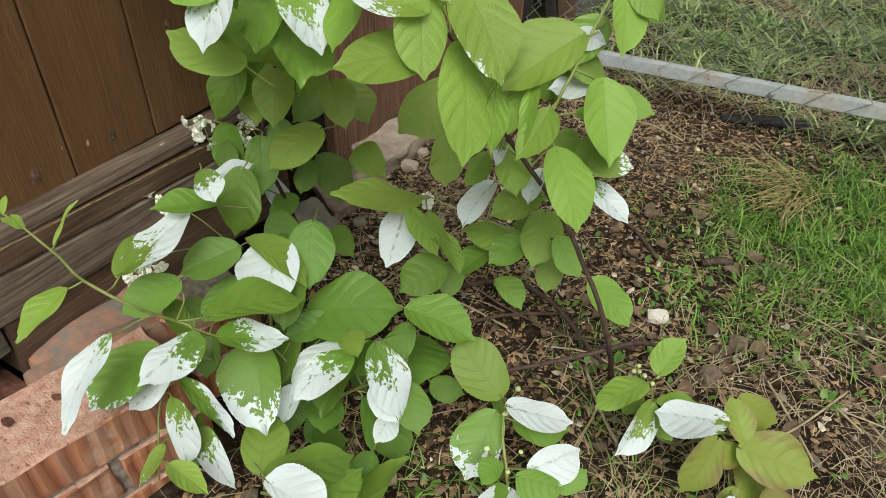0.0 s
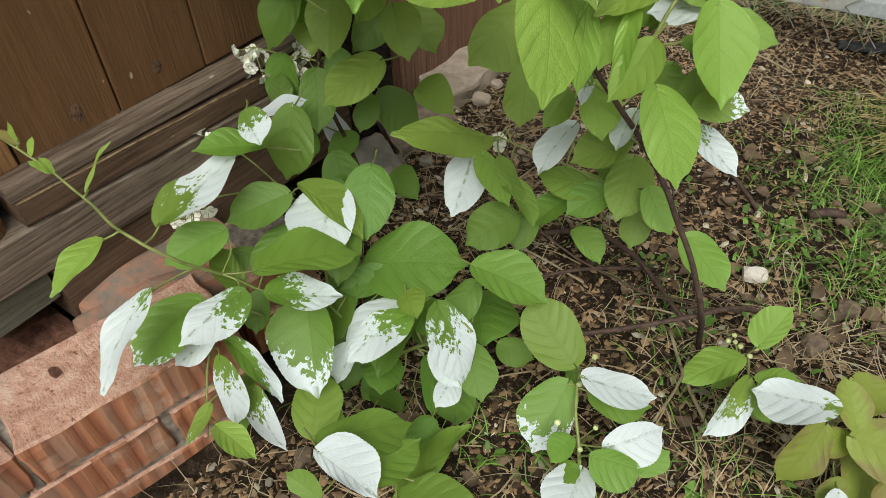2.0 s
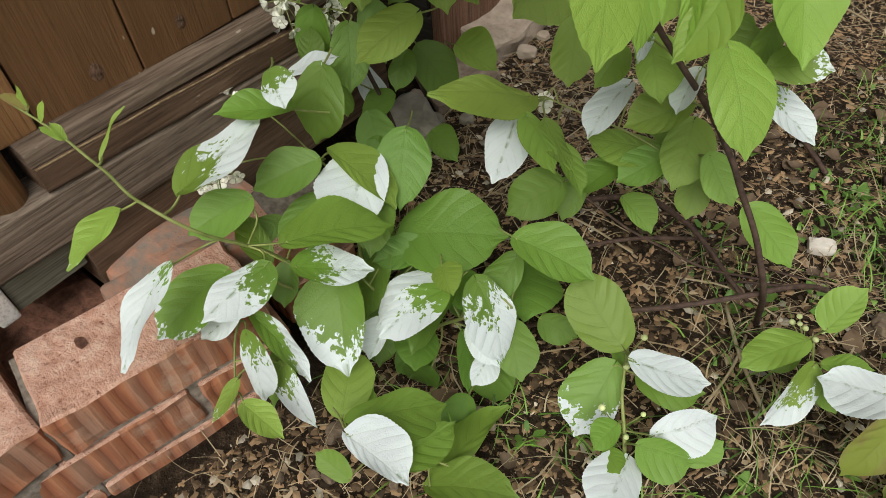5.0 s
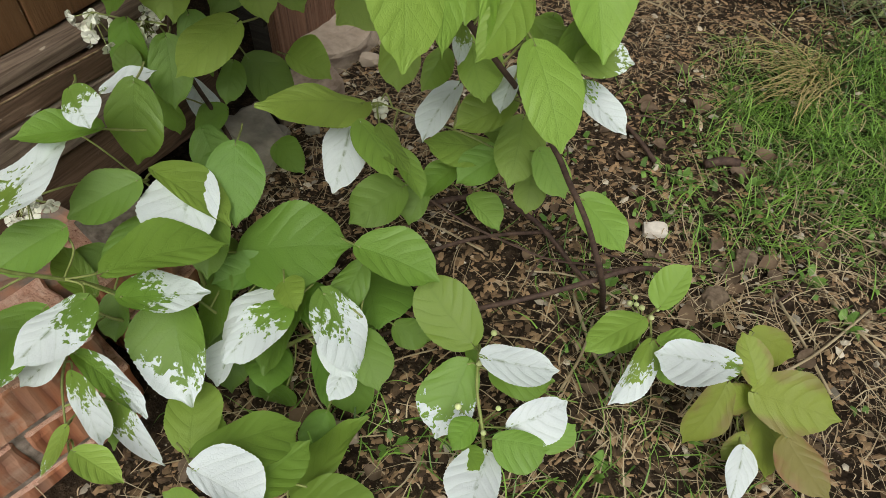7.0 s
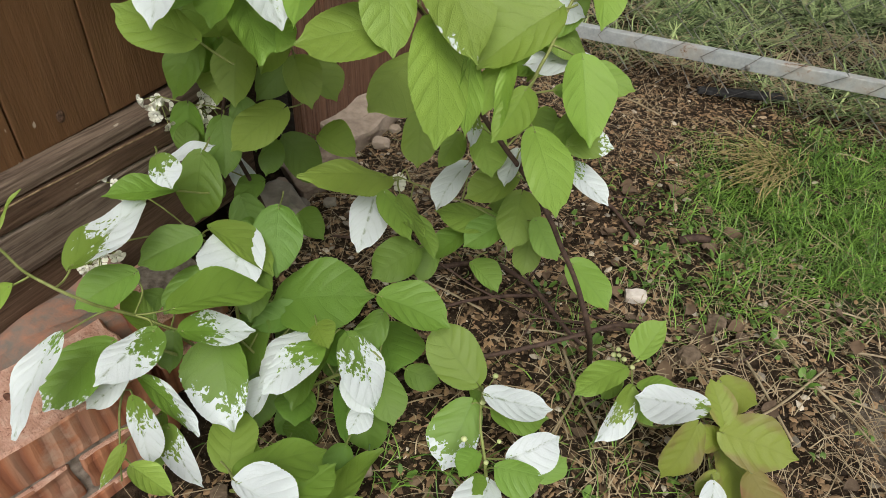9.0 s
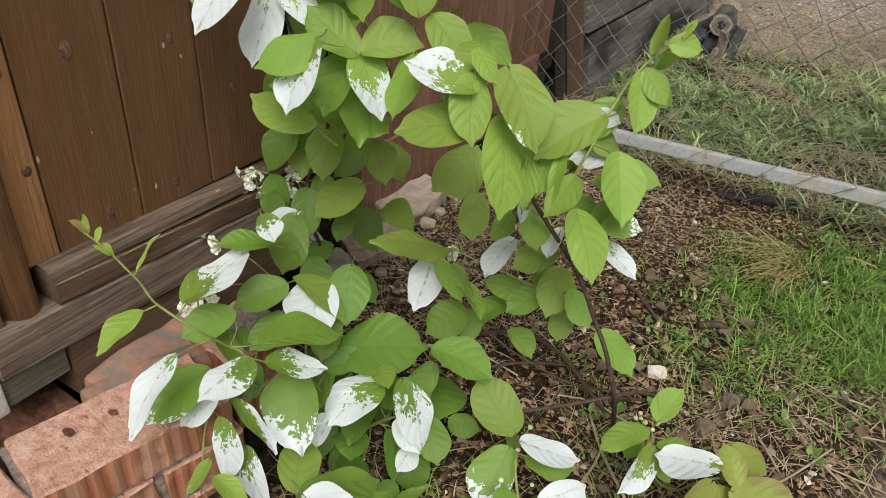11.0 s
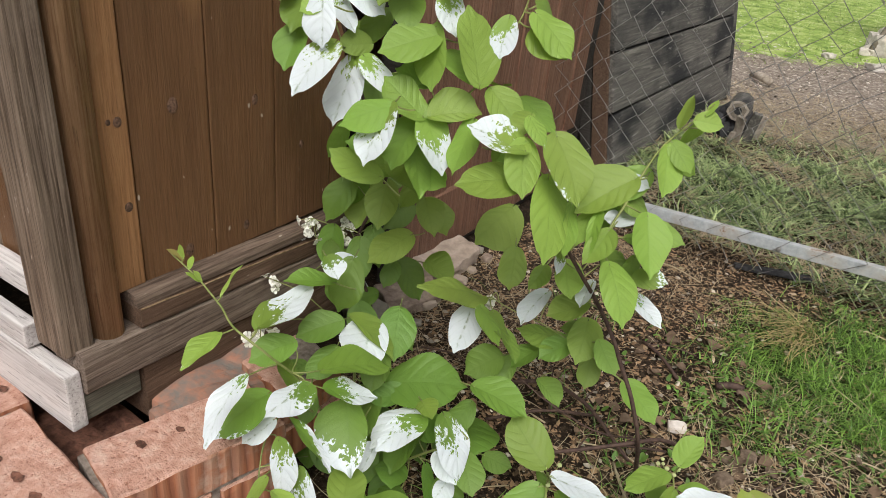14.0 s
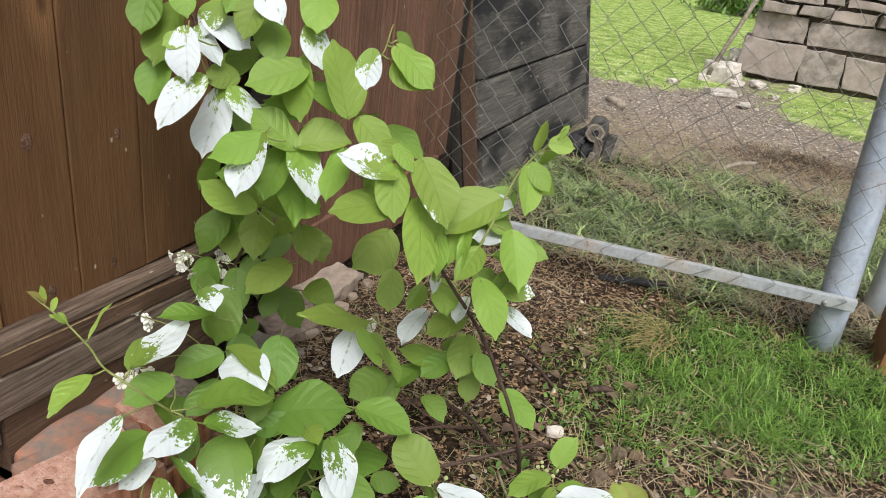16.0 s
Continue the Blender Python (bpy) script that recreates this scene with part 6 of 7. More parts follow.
vine.leaf((-0.026, 0.676, 0.628), (-0.098, 0.653, 0.648), (0.34, -0.27, 0.90), 0.021, 0.036, 0.55, 0.45, 0.8)
vine.leaf((-0.109, 0.728, 0.675), (-0.055, 0.727, 0.627), (0.59, -0.42, 0.69), 0.025, 0.026, 0.39, 0, 0.78)
vine.leaf((-0.053, 0.736, 0.654), (-0.051, 0.698, 0.634), (0.42, -0.41, 0.81), 0.010, 0.019, 0.56, 0, 0.7)
vine.leaf((-0.038, 0.701, 0.662), (-0.008, 0.695, 0.632), (0.64, -0.29, 0.71), 0.013, 0.016, 0.35, 0.1, 0.75)
vine.leaf((0.092, 0.916, 0.638), (0.094, 0.941, 0.679), (-0.58, -0.68, 0.45), 0.010, 0.016, 0.48, 0, 0.85)
vine.leaf((0.109, 0.923, 0.650), (0.144, 0.942, 0.646), (0.48, -0.78, 0.41), 0.016, 0.013, 0.47, 0, 0.85)
vine.leaf((0.119, 0.929, 0.658), (0.127, 0.945, 0.680), (-0.54, -0.59, 0.60), 0.008, 0.007, 0.51, 0, 0.9)
vine.leaf((-0.197, 0.713, 0.664), (-0.241, 0.693, 0.680), (0.50, -0.50, 0.71), 0.017, 0.020, 0.55, 0, 0.5)
vine.leaf((-0.284, 0.732, 0.742), (-0.302, 0.696, 0.701), (0.20, -0.78, 0.59), 0.020, 0.021, 0.55, 0, 0.4)
vine.leaf((-0.226, 0.659, 0.581), (-0.269, 0.628, 0.585), (0.34, -0.38, 0.86), 0.016, 0.024, 0.51, 0, 0.4)
vine.leaf((-0.287, 0.608, 0.762), (-0.309, 0.582, 0.750), (0.30, -0.59, 0.75), 0.013, 0.014, 0.49, 0, 0.75)
vine.leaf((-0.376, 0.685, 0.782), (-0.376, 0.637, 0.705), (-0.00, -0.85, 0.53), 0.023, 0.038, 0.52, 0, 0.5)
vine.leaf((-0.297, 0.682, 0.800), (-0.306, 0.652, 0.756), (0.15, -0.83, 0.54), 0.015, 0.023, 0.53, 0.3, 0.75)
vine.leaf((-0.246, 0.686, 0.814), (-0.249, 0.660, 0.761), (0.18, -0.88, 0.43), 0.018, 0.022, 0.51, 0, 0.7)
vine.leaf((-0.194, 0.744, 0.833), (-0.166, 0.699, 0.779), (0.38, -0.60, 0.71), 0.024, 0.024, 0.51, 0, 0.7)
vine.leaf((-0.401, 0.661, 0.808), (-0.394, 0.635, 0.744), (0.33, -0.86, 0.39), 0.024, 0.023, 0.51, 0, 0.45)
vine.leaf((-0.342, 0.654, 0.817), (-0.318, 0.638, 0.777), (0.51, -0.65, 0.56), 0.013, 0.019, 0.53, 0, 0.65)
vine.leaf((-0.240, 0.706, 0.827), (-0.206, 0.683, 0.785), (0.34, -0.68, 0.65), 0.011, 0.027, 0.56, 0.8, 0.75)
vine.leaf((-0.287, 0.696, 0.824), (-0.274, 0.657, 0.789), (0.55, -0.45, 0.70), 0.020, 0.015, 0.53, 0, 0.6)
vine.flowers((-0.47, 0.786, 0.322), 10, 0.022, 14)
vine.flowers((-0.429, 0.822, 0.314), 8, 0.020, 15)
vine.flowers((-0.141, 0.889, 0.259), 3, 0.010, 16)

# leaves deeper inside the foliage; low tones put the shade in there into their green
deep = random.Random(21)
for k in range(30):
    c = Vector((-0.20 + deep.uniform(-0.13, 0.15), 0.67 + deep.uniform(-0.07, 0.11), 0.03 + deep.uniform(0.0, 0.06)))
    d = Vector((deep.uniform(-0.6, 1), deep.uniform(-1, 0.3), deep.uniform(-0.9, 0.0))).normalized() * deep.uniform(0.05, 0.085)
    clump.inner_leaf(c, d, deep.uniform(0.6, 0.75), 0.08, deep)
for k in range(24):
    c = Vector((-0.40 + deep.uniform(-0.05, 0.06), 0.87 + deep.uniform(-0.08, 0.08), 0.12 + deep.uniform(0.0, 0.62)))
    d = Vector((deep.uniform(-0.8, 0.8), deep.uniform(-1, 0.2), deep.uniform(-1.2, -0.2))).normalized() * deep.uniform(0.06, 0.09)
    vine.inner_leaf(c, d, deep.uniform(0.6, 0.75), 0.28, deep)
high = [p + vine.at for p in vine.line if p.z > 0.46]
for k in range(24):
    c = deep.choice(high) + Vector((deep.uniform(-0.02, 0.02), deep.uniform(0.03, 0.07), deep.uniform(-0.05, -0.01)))
    d = Vector((deep.uniform(-1, 1), deep.uniform(-0.5, 0.9), deep.uniform(-0.9, 0.1))).normalized() * deep.uniform(0.05, 0.075)
    vine.inner_leaf(c + d * 0.25, d, deep.uniform(0.5, 0.65), 0.55, deep)


# ---- ground cover ----
def ribbons(name, x, y, z, yaw, lean, length, width, mat, label, category, lift=0.0, bow=0.5, turn=0.5):
    """Many thin bent blades in one mesh. lean: 0 upright, 1 flat, at the foot; bow: how far each bends over on its way, turn: how far it swings aside."""
    n = len(x)
    rng = np.random.default_rng(n)
    swing, droop = rng.normal(0, turn, n), bow * rng.uniform(0.4, 1.4, n)
    steps, tapers = 4, (1.0, 0.95, 0.8, 0.5, 0.0)
    V = np.zeros((n, 2 * steps + 1, 3))
    px, py, pz = x.copy(), y.copy(), z.copy()
    for k in range(steps + 1):
        a = yaw + swing * k / steps
        sx, sy = -np.sin(a) * width / 2 * tapers[k], np.cos(a) * width / 2 * tapers[k]
        h = lift * np.sin(np.pi * k / steps)
        if k < steps:
            V[:, 2 * k] = np.stack([px + sx, py + sy, pz + h], -1)
            V[:, 2 * k + 1] = np.stack([px - sx, py - sy, pz + h], -1)
            tilt = np.minimum((lean + droop * k / steps) * np.pi / 2, 1.9)
            px, py = px + np.cos(a) * np.sin(tilt) * length / steps, py + np.sin(a) * np.sin(tilt) * length / steps
            pz = np.maximum(pz + np.cos(tilt) * length / steps, z + 0.001)
        else:
            V[:, 2 * k] = np.stack([px, py, pz + h], -1)
    base = np.arange(n)[:, None] * (2 * steps + 1)
    me = bpy.data.meshes.new(name)
    quads = np.concatenate([base + np.array([2 * k, 2 * k + 1, 2 * k + 3, 2 * k + 2]) for k in range(steps - 1)]).tolist()
    tris = (base + np.array([2 * steps - 2, 2 * steps - 1, 2 * steps])).tolist()
    me.from_pydata(V.reshape(-1, 3).tolist(), [], quads + tris)
    ob = place(name, me, mat)
    return tagged(ob, label, category, kind="stuff")


def scatter(n, x0, x1, y0, y1, chance, rng):
    x, y = rng.uniform(x0, x1, n), rng.uniform(y0, y1, n)
    keep = rng.uniform(0, 1, n) < chance(x, y)
    # nothing grows inside the walls, bricks or posts
    keep &= ~((x < -0.47) & (x > -2.45) & (y > 0.25) & (y < 2.40)) & ~((x < -0.30 + (y - 0.27) * 0.27) & (x > -1.45) & (y > 0.0) & (y < 0.60)) & ~((x < -0.36) & (x > -1.45) & (y > -0.08) & (y < 0.35))
    return x[keep], y[keep]


def tufts(x, y):
    """Grass stands in tufts a few centimetres wide."""
    a = np.sin(61 * x + 3 * np.sin(47 * y)) * np.sin(53 * y + 3 * np.sin(39 * x))
    b = np.sin(23 * x + 2 * np.sin(17 * y) + 1) * np.sin(19 * y + 2 * np.sin(21 * x))
    return np.clip(0.40 + 0.55 * a + 0.55 * b, 0.02, 1)


def cover():
    rng = np.random.default_rng(4)
    # near grass
    x, y = scatter(190000, -0.45, 1.7, 0.35, 2.15, lambda x, y: green_at(x, y) ** 1.6 * tufts(x, y), rng)
    n = len(x)
    ribbons("grass", x, y, height_at(x, y), rng.uniform(0, 6.28, n), rng.uniform(0.25, 0.95, n), rng.uniform(0.02, 0.07, n) + 0.02 * tufts(x, y), rng.uniform(0.0011, 0.0026, n), GRASS, "short green grass with bent blades", "grass", 0.004, 0.8, 0.9)
    # grass past the fence
    x, y = scatter(155000, -0.5, 2.8, 1.98, 3.75, lambda x, y: np.clip((2.8 - x) / 0.7, 0, 1) * green_at(x, y) * tufts(x * 0.5, y * 0.5) ** 1.4, rng)
    n = len(x)
    ribbons("grass", x, y, height_at(x, y) + 0.03 * tufts(x * 0.5, y * 0.5) * rng.uniform(0, 1, n), rng.uniform(0, 6.28, n), rng.uniform(0.60, 1.0, n), rng.uniform(0.04, 0.15, n), rng.uniform(0.0028, 0.0062, n), GRASS_PAST, "trampled long grass behind the fence", "grass", 0.006, 0.4, 0.8)
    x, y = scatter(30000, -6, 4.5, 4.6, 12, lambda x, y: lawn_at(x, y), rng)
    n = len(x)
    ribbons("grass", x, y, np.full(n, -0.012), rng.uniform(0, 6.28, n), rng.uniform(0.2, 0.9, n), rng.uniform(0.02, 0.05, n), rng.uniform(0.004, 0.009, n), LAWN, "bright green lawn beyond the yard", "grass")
    # rough grass round about
    x, y = scatter(160000, -4.0, 5.5, -3.5, 4.2, lambda x, y: 0.8 * green_at(x, y) * tufts(x * 0.4, y * 0.4) * ((np.abs(x - 0.5) > 1.2) | (y < 0.2)) * ~((x < -0.36) & (x > -2.5) & (y > -0.05) & (y < 2.5)), rng)
    n = len(x)
    ribbons("grass", x, y, height_at(x, y), rng.uniform(0, 6.28, n), rng.uniform(0.1, 0.8, n), rng.uniform(0.04, 0.10, n), rng.uniform(0.003, 0.007, n), GRASS, "rough green grass round the garden bed", "grass")
    # straw and dry stalks
    dry = lambda x, y: np.clip(0.55 + 0.45 * np.sin(x * 7 + y * 3) * np.sin(y * 6 - x * 2), 0.15, 1) * np.clip(1.15 - 0.7 * green_at(x, y), 0.2, 1) * (1 - 0.6 * bell(x, y, 0.05, 0.97, 0.26, 0.30)) + 1.0 * bell(x, y, 0.66, 1.08, 0.34, 0.22)
    x, y = scatter(33000, -0.45, 2.0, -0.1, 2.2, lambda x, y: dry(x, y) * np.clip((2.0 - x) / 0.4, 0, 1) * np.clip((y + 0.1) / 0.4, 0, 1), rng)
    n = len(x)
    ribbons("straw", x, y, height_at(x, y) + rng.uniform(0.001, 0.012, n), rng.uniform(0, 6.28, n), rng.uniform(0.93, 1.0, n), 0.010 + 0.11 * rng.uniform(0, 1, n) ** 2.2, 0.0006 + 0.0016 * rng.uniform(0, 1, n) ** 1.6, HAY, "dry straw strewn over the soil", "straw", 0.006, 0.03, 0.6)
    x, y = scatter(42000, -0.45, 2.4, 2.0, 4.6, lambda x, y: (0.16 + 0.6 * (green_at(x, y) < 0.35)) * np.clip((4.7 - y) / 1.3, 0, 1), rng)
    n = len(x)
    ribbons("straw", x, y, height_at(x, y) + rng.uniform(0.002, 0.03, n), rng.uniform(0, 6.28, n), rng.uniform(0.85, 1.0, n), rng.uniform(0.04, 0.13, n), rng.uniform(0.002, 0.004, n), HAY, "old hay lying in the grass", "straw", 0.006, 0.1, 0.6)
    # matted brown hay where the grass gives out
    n = 2600
    x, y = rng.normal(0.90, 0.26, n), rng.normal(4.05, 0.16, n)
    ribbons("old_hay", x, y, height_at(x, y) + 0.05 * bell(x, y, 0.80, 4.12, 0.10, 0.08) * rng.uniform(0, 1, n), rng.uniform(0, 6.28, n), rng.uniform(0.75, 1.0, n), rng.uniform(0.05, 0.14, n), rng.uniform(0.002, 0.0045, n), DEAD_LEAF, "matted brown hay at the edge of the bare earth", "hay", 0.012, 0.2, 0.8)
    # weeds at the far end of the lawn
    n = 900
    x, y = rng.normal(0.05, 0.5, n), rng.normal(17.5, 0.4, n)
    ribbons("far_weeds", x, y, rng.uniform(0, 0.40, n), rng.uniform(0, 6.28, n), rng.uniform(0.1, 0.8, n), rng.uniform(0.12, 0.35, n), rng.uniform(0.03, 0.07, n), WEED, "tall dark weeds at the far end of the lawn", "weeds", 0.0, 0.6)
    # a tuft of yellow dead grass
    n = 130
    x, y = rng.normal(0.365, 0.030, n), rng.normal(1.660, 0.050, n)
    ribbons("dead_grass", x, y, height_at(x, y), rng.normal(4.1, 0.45, n), rng.uniform(0.55, 0.85, n), rng.uniform(0.10, 0.22, n), rng.uniform(0.0016, 0.0030, n), STRAW_YELLOW, "yellow tuft of dead grass", "grass", 0.02, 0.35, 0.5)
    # low broad-leaved seedlings between the stalks
    x, y = scatter(9000, -0.3, 1.3, 0.5, 1.75, lambda x, y: np.clip(0.9 * bell(x, y, 0.22, 1.27, 0.16, 0.13) + 0.5 * bell(x, y, 0.5, 1.25, 0.3, 0.3) + 0.25 * bell(x, y, 0.12, 0.98, 0.10, 0.10), 0, 1) * tufts(y, x), rng)
    n = len(x)
    ribbons("ground_weeds", x, y, height_at(x, y) + rng.uniform(0, 0.012, n), rng.uniform(0, 6.28, n), rng.uniform(0.45, 0.95, n), rng.uniform(0.010, 0.024, n), rng.uniform(0.004, 0.010, n), WEED, "low green weeds spreading over the soil", "weeds", 0.003)


def pieces(name, n, region, size, mat, label, category, chance, flat, seed):
    """Small lumps or chips, joined: each a squashed, uneven eight-sided body."""
    rng = np.random.default_rng(seed)
    x, y = scatter(n, *region, chance, rng)
    n = len(x)
    base = np.array([(1, 0, 0), (0.3, 0.95, 0.1), (-0.8, 0.6, 0), (-0.9, -0.5, 0.1), (0.25, -1, 0), (0.1, 0.1, 0.9), (-0.2, -0.1, -0.8)])
    tris = np.array([(0, 1, 5), (1, 2, 5), (2, 3, 5), (3, 4, 5), (4, 0, 5), (1, 0, 6), (2, 1, 6), (3, 2, 6), (4, 3, 6), (0, 4, 6)])
    s = size[0] + (size[1] - size[0]) * rng.uniform(0, 1, n) ** 2.2
    V = base[None] * (1 + rng.uniform(-0.28, 0.28, (n, 7, 3)))
    V[:, :, 1] *= rng.uniform(0.22 if flat < 0.4 else 0.6, 0.7 if flat < 0.4 else 0.9, n)[:, None]
    V[:, :, 2] *= flat
    V *= s[:, None, None] / 2
    a, b = rng.uniform(0, 6.28, n), rng.normal(0, 0.25, n)
    ca, sa, cb, sb = np.cos(a)[:, None], np.sin(a)[:, None], np.cos(b)[:, None], np.sin(b)[:, None]
    X, Y, Z = V[:, :, 0] * cb - V[:, :, 2] * sb, V[:, :, 1], V[:, :, 0] * sb + V[:, :, 2] * cb
    P = np.stack([X * ca - Y * sa + x[:, None], X * sa + Y * ca + y[:, None], Z + (height_at(x, y) + s * flat * 0.25)[:, None]], -1)
    me = bpy.data.meshes.new(name)
    me.from_pydata(P.reshape(-1, 3).tolist(), [], (np.arange(n)[:, None, None] * 7 + tris).reshape(-1, 3).tolist())
    return tagged(place(name, me, mat), label, category, kind="stuff")


EARTH_CRUMB = plain("earth_crumb", (0.17, 0.138, 0.112), (0.34, 0.29, 0.25), 30, 0.95, 0.4, island=True, c=(0.50, 0.44, 0.39))
LITTER = plain("leaf_litter_mix", (0.105, 0.068, 0.042), (0.27, 0.190, 0.125), 70, 0.9, 0.4, island=True, c=(0.31, 0.235, 0.165))
cover()
bed_edge = lambda x, y: np.clip((1.75 - x) / 0.5, 0, 1) * np.clip((y + 0.15) / 0.4, 0, 1)
soil_only = lambda x, y: np.clip(1.05 - 0.9 * green_at(x, y), 0.12, 1) * bed_edge(x, y) * (1 - 0.75 * bell(x, y, 0.82, 1.08, 0.34, 0.24))
pieces("bark_mulch", 130000, (-0.47, 1.75, -0.15, 2.10), (0.0030, 0.019), CHIP, "dark bark chips and crumbs of soil", "mulch", soil_only, 0.30, 1)
pieces("leaf_litter", 11500, (-0.47, 1.75, -0.15, 2.1), (0.006, 0.027), LITTER, "shreds of brown dead leaves and bark", "litter", lambda x, y: 0.75 * soil_only(x, y) * (0.35 + 0.65 * tufts(y, x)), 0.10, 7)
pieces("gravel", 6500, (-0.47, 1.4, 0.3, 2.1), (0.003, 0.018), PEBBLE, "pale pebbles scattered in the soil", "gravel", lambda x, y: np.clip(0.25 + 0.9 * bell(x, y, -0.25, 1.15, 0.25, 0.3) + 0.6 * bell(x, y, 0.2, 1.1, 0.15, 0.15) + 0.5 * bell(x, y, -0.28, 0.40, 0.1, 0.15), 0, 1), 0.6, 2)
pieces("gravel", 14000, (-0.9, 2.8, 3.3, 6.4), (0.006, 0.026), EARTH_CRUMB, "crumbs of earth and small stones on the bare ground", "gravel", lambda x, y: dirt_at(x, y) * np.clip(1.1 - lawn_at(x, y), 0, 1), 0.5, 3)
pieces("gravel", 420, (-0.9, 2.8, 4.6, 6.6), (0.015, 0.055), PEBBLE, "pale stones along the edge of the lawn", "gravel", lambda x, y: 0.25 + 0.75 * bell(x, y, 0.5, 5.9, 0.8, 0.5), 0.45, 13)
pieces("white_flecks", 700, (-2.5, 2.5, 5.6, 9.5), (0.012, 0.035), PETAL, "small white flowers dotted over the lawn", "flowers", lambda x, y: lawn_at(x, y) * 0.6, 0.4, 14)


def weed(at, n, seed, size=0.016):
    w = thing("weed", "small green weed seedling in the mulch", "plant", at, group="weeds in the mulch")
    rnd = random.Random(seed)
    for k in range(n):
        a = rnd.uniform(0, math.tau)
        s = size * rnd.uniform(0.6, 1.1)
        bm = bmesh.new()
        root = Vector((0, 0, 0.004))
        d = Vector((math.cos(a), math.sin(a), rnd.uniform(0.3, 1.2)))
        c = root + d * s * 0.5
        side = Vector((-math.sin(a), math.cos(a), 0)) * s * 0.34
        vs = [bm.verts.new(p) for p in (c, c + d * s * 0.3 + side, c + d * s * 0.75 + side * 0.7, c + d * s * 0.95 - Vector((0, 0, s * 0.15)), c + d * s * 0.75 - side * 0.7, c + d * s * 0.3 - side)]
        bm.faces.new(vs)
        part("leaf", bm, WEED, w)
        part("stalk", tube([root, c], 0.0006, 4), STEM_GREEN, w)
    return w


for k, (x, y) in enumerate(((0.165, 0.965), (0.15, 1.0), (0.13, 0.93), (0.05, 1.05), (0.10, 1.12), (0.22, 1.02), (0.26, 1.2), (0.20, 1.24), (0.30, 1.28), (0.42, 1.12), (0.47, 1.06), (0.02, 0.62), (0.24, 0.70))):
    weed((x, y, -0.005), 6 + k % 4, k + 3)


def dead_leaf(at, size, turn, seed):
    rnd = random.Random(seed)
    n = 5
    bm = bmesh.new()
    grid = []
    for i in range(n + 1):
        u = i / n
        h = size * 0.33 * math.sin(math.pi * min(1, u ** 0.8 + 0.02)) ** 0.8 + 0.0008
        grid.append([bm.verts.new((v * h, (u - 0.5) * size, size * (0.10 * v * v + 0.10 * math.sin(u * 5 + seed) * (1 + v)) + rnd.uniform(-1, 1) * size * 0.03)) for v in (-1, -0.4, 0.4, 1)])
    for a, b in zip(grid, grid[1:]):
        for k in range(3):
            bm.faces.new((a[k], a[k + 1], b[k + 1], b[k])).smooth = True
    ob = part("dead_leaf", bm, DEAD_LEAF, None)
    ob.matrix_world = pose(at[0], at[1], at[2], rnd.uniform(-20, 20), rnd.uniform(-20, 20), turn)
    return tagged(ob, "curled brown dead leaf on the mulch", "dead leaf", group="dead leaves on the soil")


drop = random.Random(9)
for x, y in ((0.36, 1.12), (0.375, 1.10), (0.33, 1.05), (0.16, 1.10), (0.22, 1.06), (-0.09, 0.60), (0.02, 0.58), (0.20, 0.72), (0.14, 1.17), (0.28, 1.30), (0.10, 1.40), (0.18, 1.45), (0.05, 1.30), (0.30, 1.08), (0.55, 0.90), (0.20, 0.80), (-0.02, 1.0), (0.25, 1.42), (0.0, 1.5), (0.12, 1.55)):
    dead_leaf((x, y, 0.010), drop.uniform(0.022, 0.042), drop.uniform(0, 360), drop.randint(1, 99))


for k in range(48):
    dead_leaf((drop.gauss(0.12, 0.17), drop.gauss(1.15, 0.20), 0.010), drop.uniform(0.016, 0.036), drop.uniform(0, 360), drop.randint(1, 99))


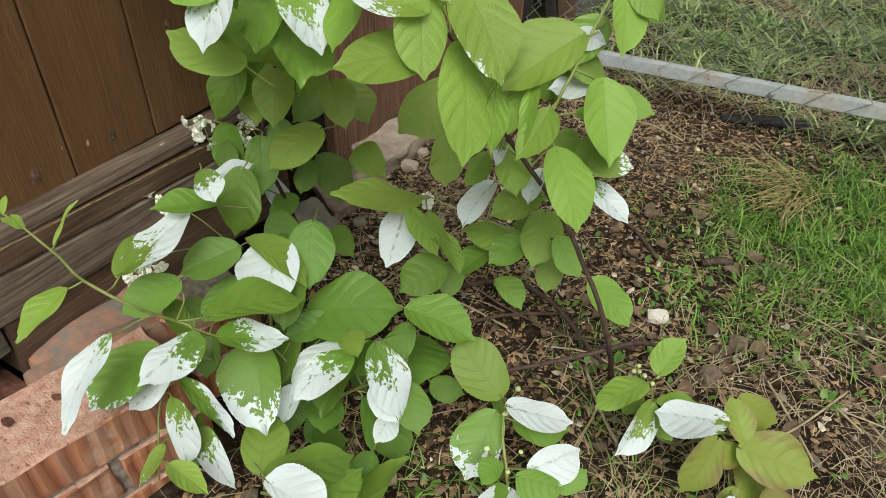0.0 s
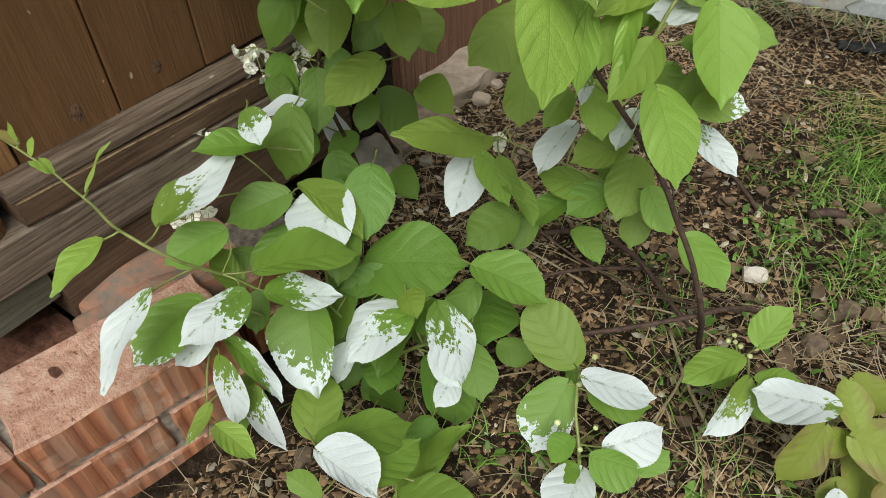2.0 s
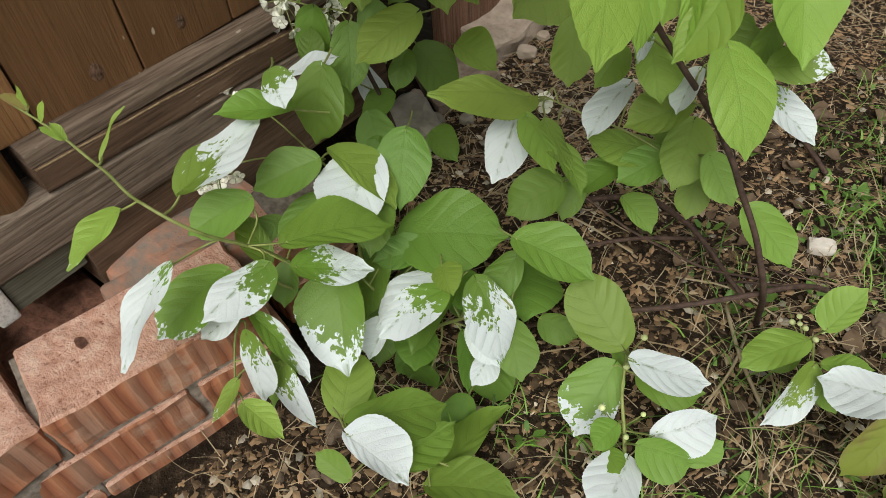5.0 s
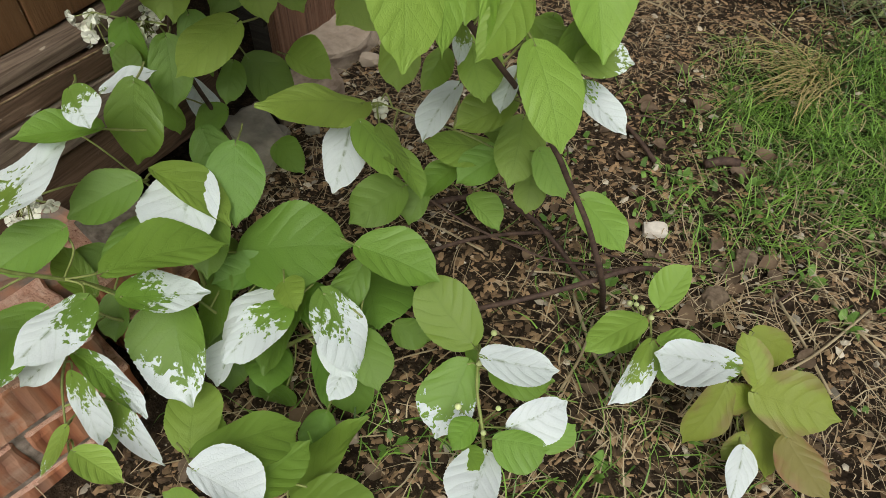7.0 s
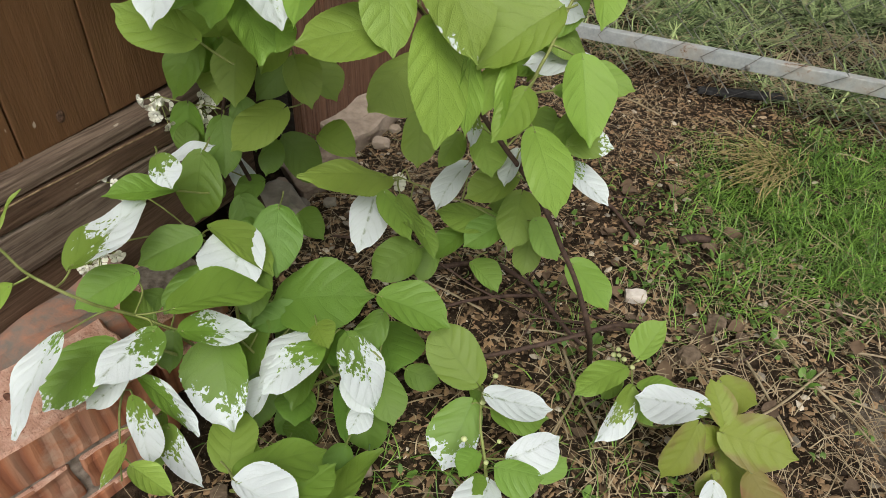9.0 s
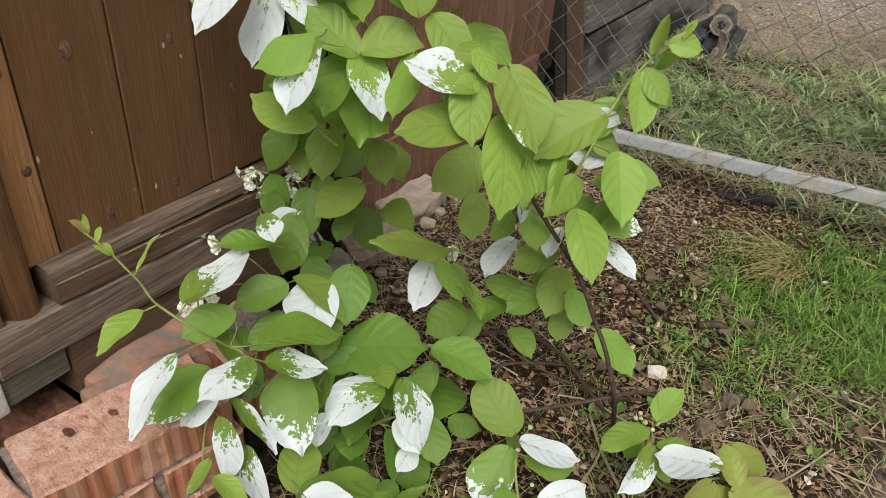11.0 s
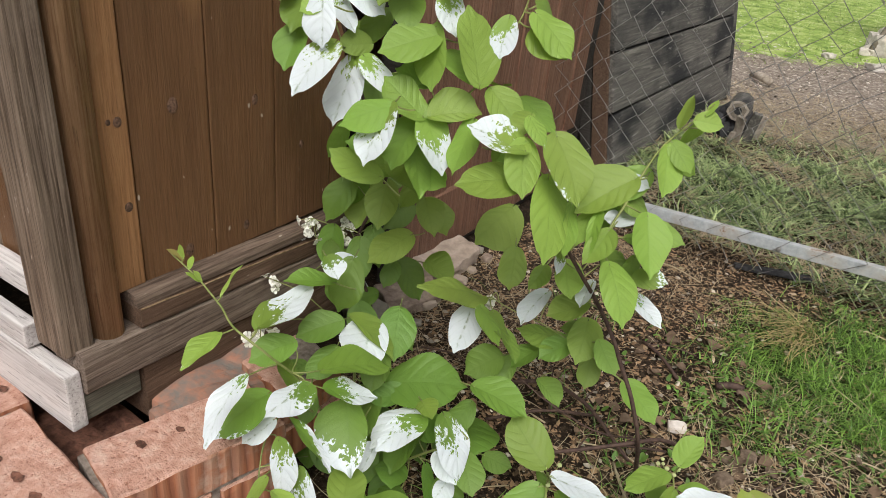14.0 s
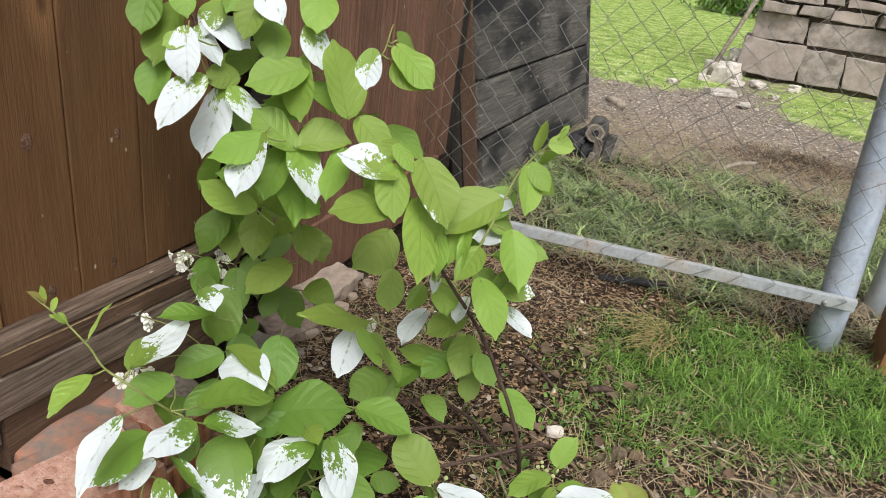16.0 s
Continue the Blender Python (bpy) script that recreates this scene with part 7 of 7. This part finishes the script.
def twig(points, r, mat, label):
    ob = part("twig", tube(smooth_path(points, 4), r, 6), mat, None)
    return tagged(ob, label, "twig", group="twigs on the soil")


twig([(0.13, 0.93, 0.012), (0.18, 0.86, 0.014), (0.24, 0.80, 0.010)], 0.0025, HAY, "pale dry stalk on the mulch")
twig([(0.17, 0.90, 0.012), (0.175, 0.84, 0.014), (0.17, 0.78, 0.010)], 0.002, HAY, "pale dry stalk on the mulch")
twig([(0.045, 1.345, 0.012), (0.094, 1.31, 0.018), (0.15, 1.262, 0.010)], 0.004, STEM_BROWN, "short broken brown stick on the soil")
twig([(0.225, 1.30, 0.006), (0.25, 1.318, 0.010), (0.275, 1.33, 0.006)], 0.008, STEM_BROWN, "short thick piece of brown wood")
twig([(0.38, 0.90, 0.010), (0.44, 0.98, 0.013), (0.50, 1.10, 0.010)], 0.0018, HAY, "long dry straw stalk")
twig([(-0.10, 0.86, 0.03), (-0.02, 0.93, 0.05), (0.06, 1.02, 0.02)], 0.003, STEM_BROWN, "bare brown twig low over the soil")
twig([(-0.30, 0.93, 0.06), (-0.22, 0.93, 0.08), (-0.14, 0.92, 0.07)], 0.002, STEM_BROWN, "thin dark twig under the leaves")

twig([(0.42, 3.59, 0.015), (0.48, 3.70, 0.022), (0.56, 3.81, 0.015)], 0.012, BARK_POLE, "pale broken stick lying in the grass")
strewn = random.Random(17)
for k in range(58):
    x, y = (strewn.uniform(-0.10, 0.95), strewn.uniform(0.62, 1.85)) if k < 34 else (strewn.gauss(0.62, 0.12), strewn.gauss(1.06, 0.12))
    a, n = strewn.uniform(0, math.tau), strewn.uniform(0.03, 0.085)
    z = float(height_at(x, y)) + 0.008
    bend = Vector((-math.sin(a), math.cos(a), 0)) * strewn.uniform(-0.012, 0.012)
    d = Vector((math.cos(a), math.sin(a), 0)) * n
    c = Vector((x, y, z))
    pale = k % 3 > 0
    twig([c - d, c + bend + Vector((0, 0, 0.006)), c + d], strewn.uniform(0.0010, 0.0019), HAY if pale else STEM_BROWN, "pale dry stalk on the mulch" if pale else "thin dark twig lying on the mulch")
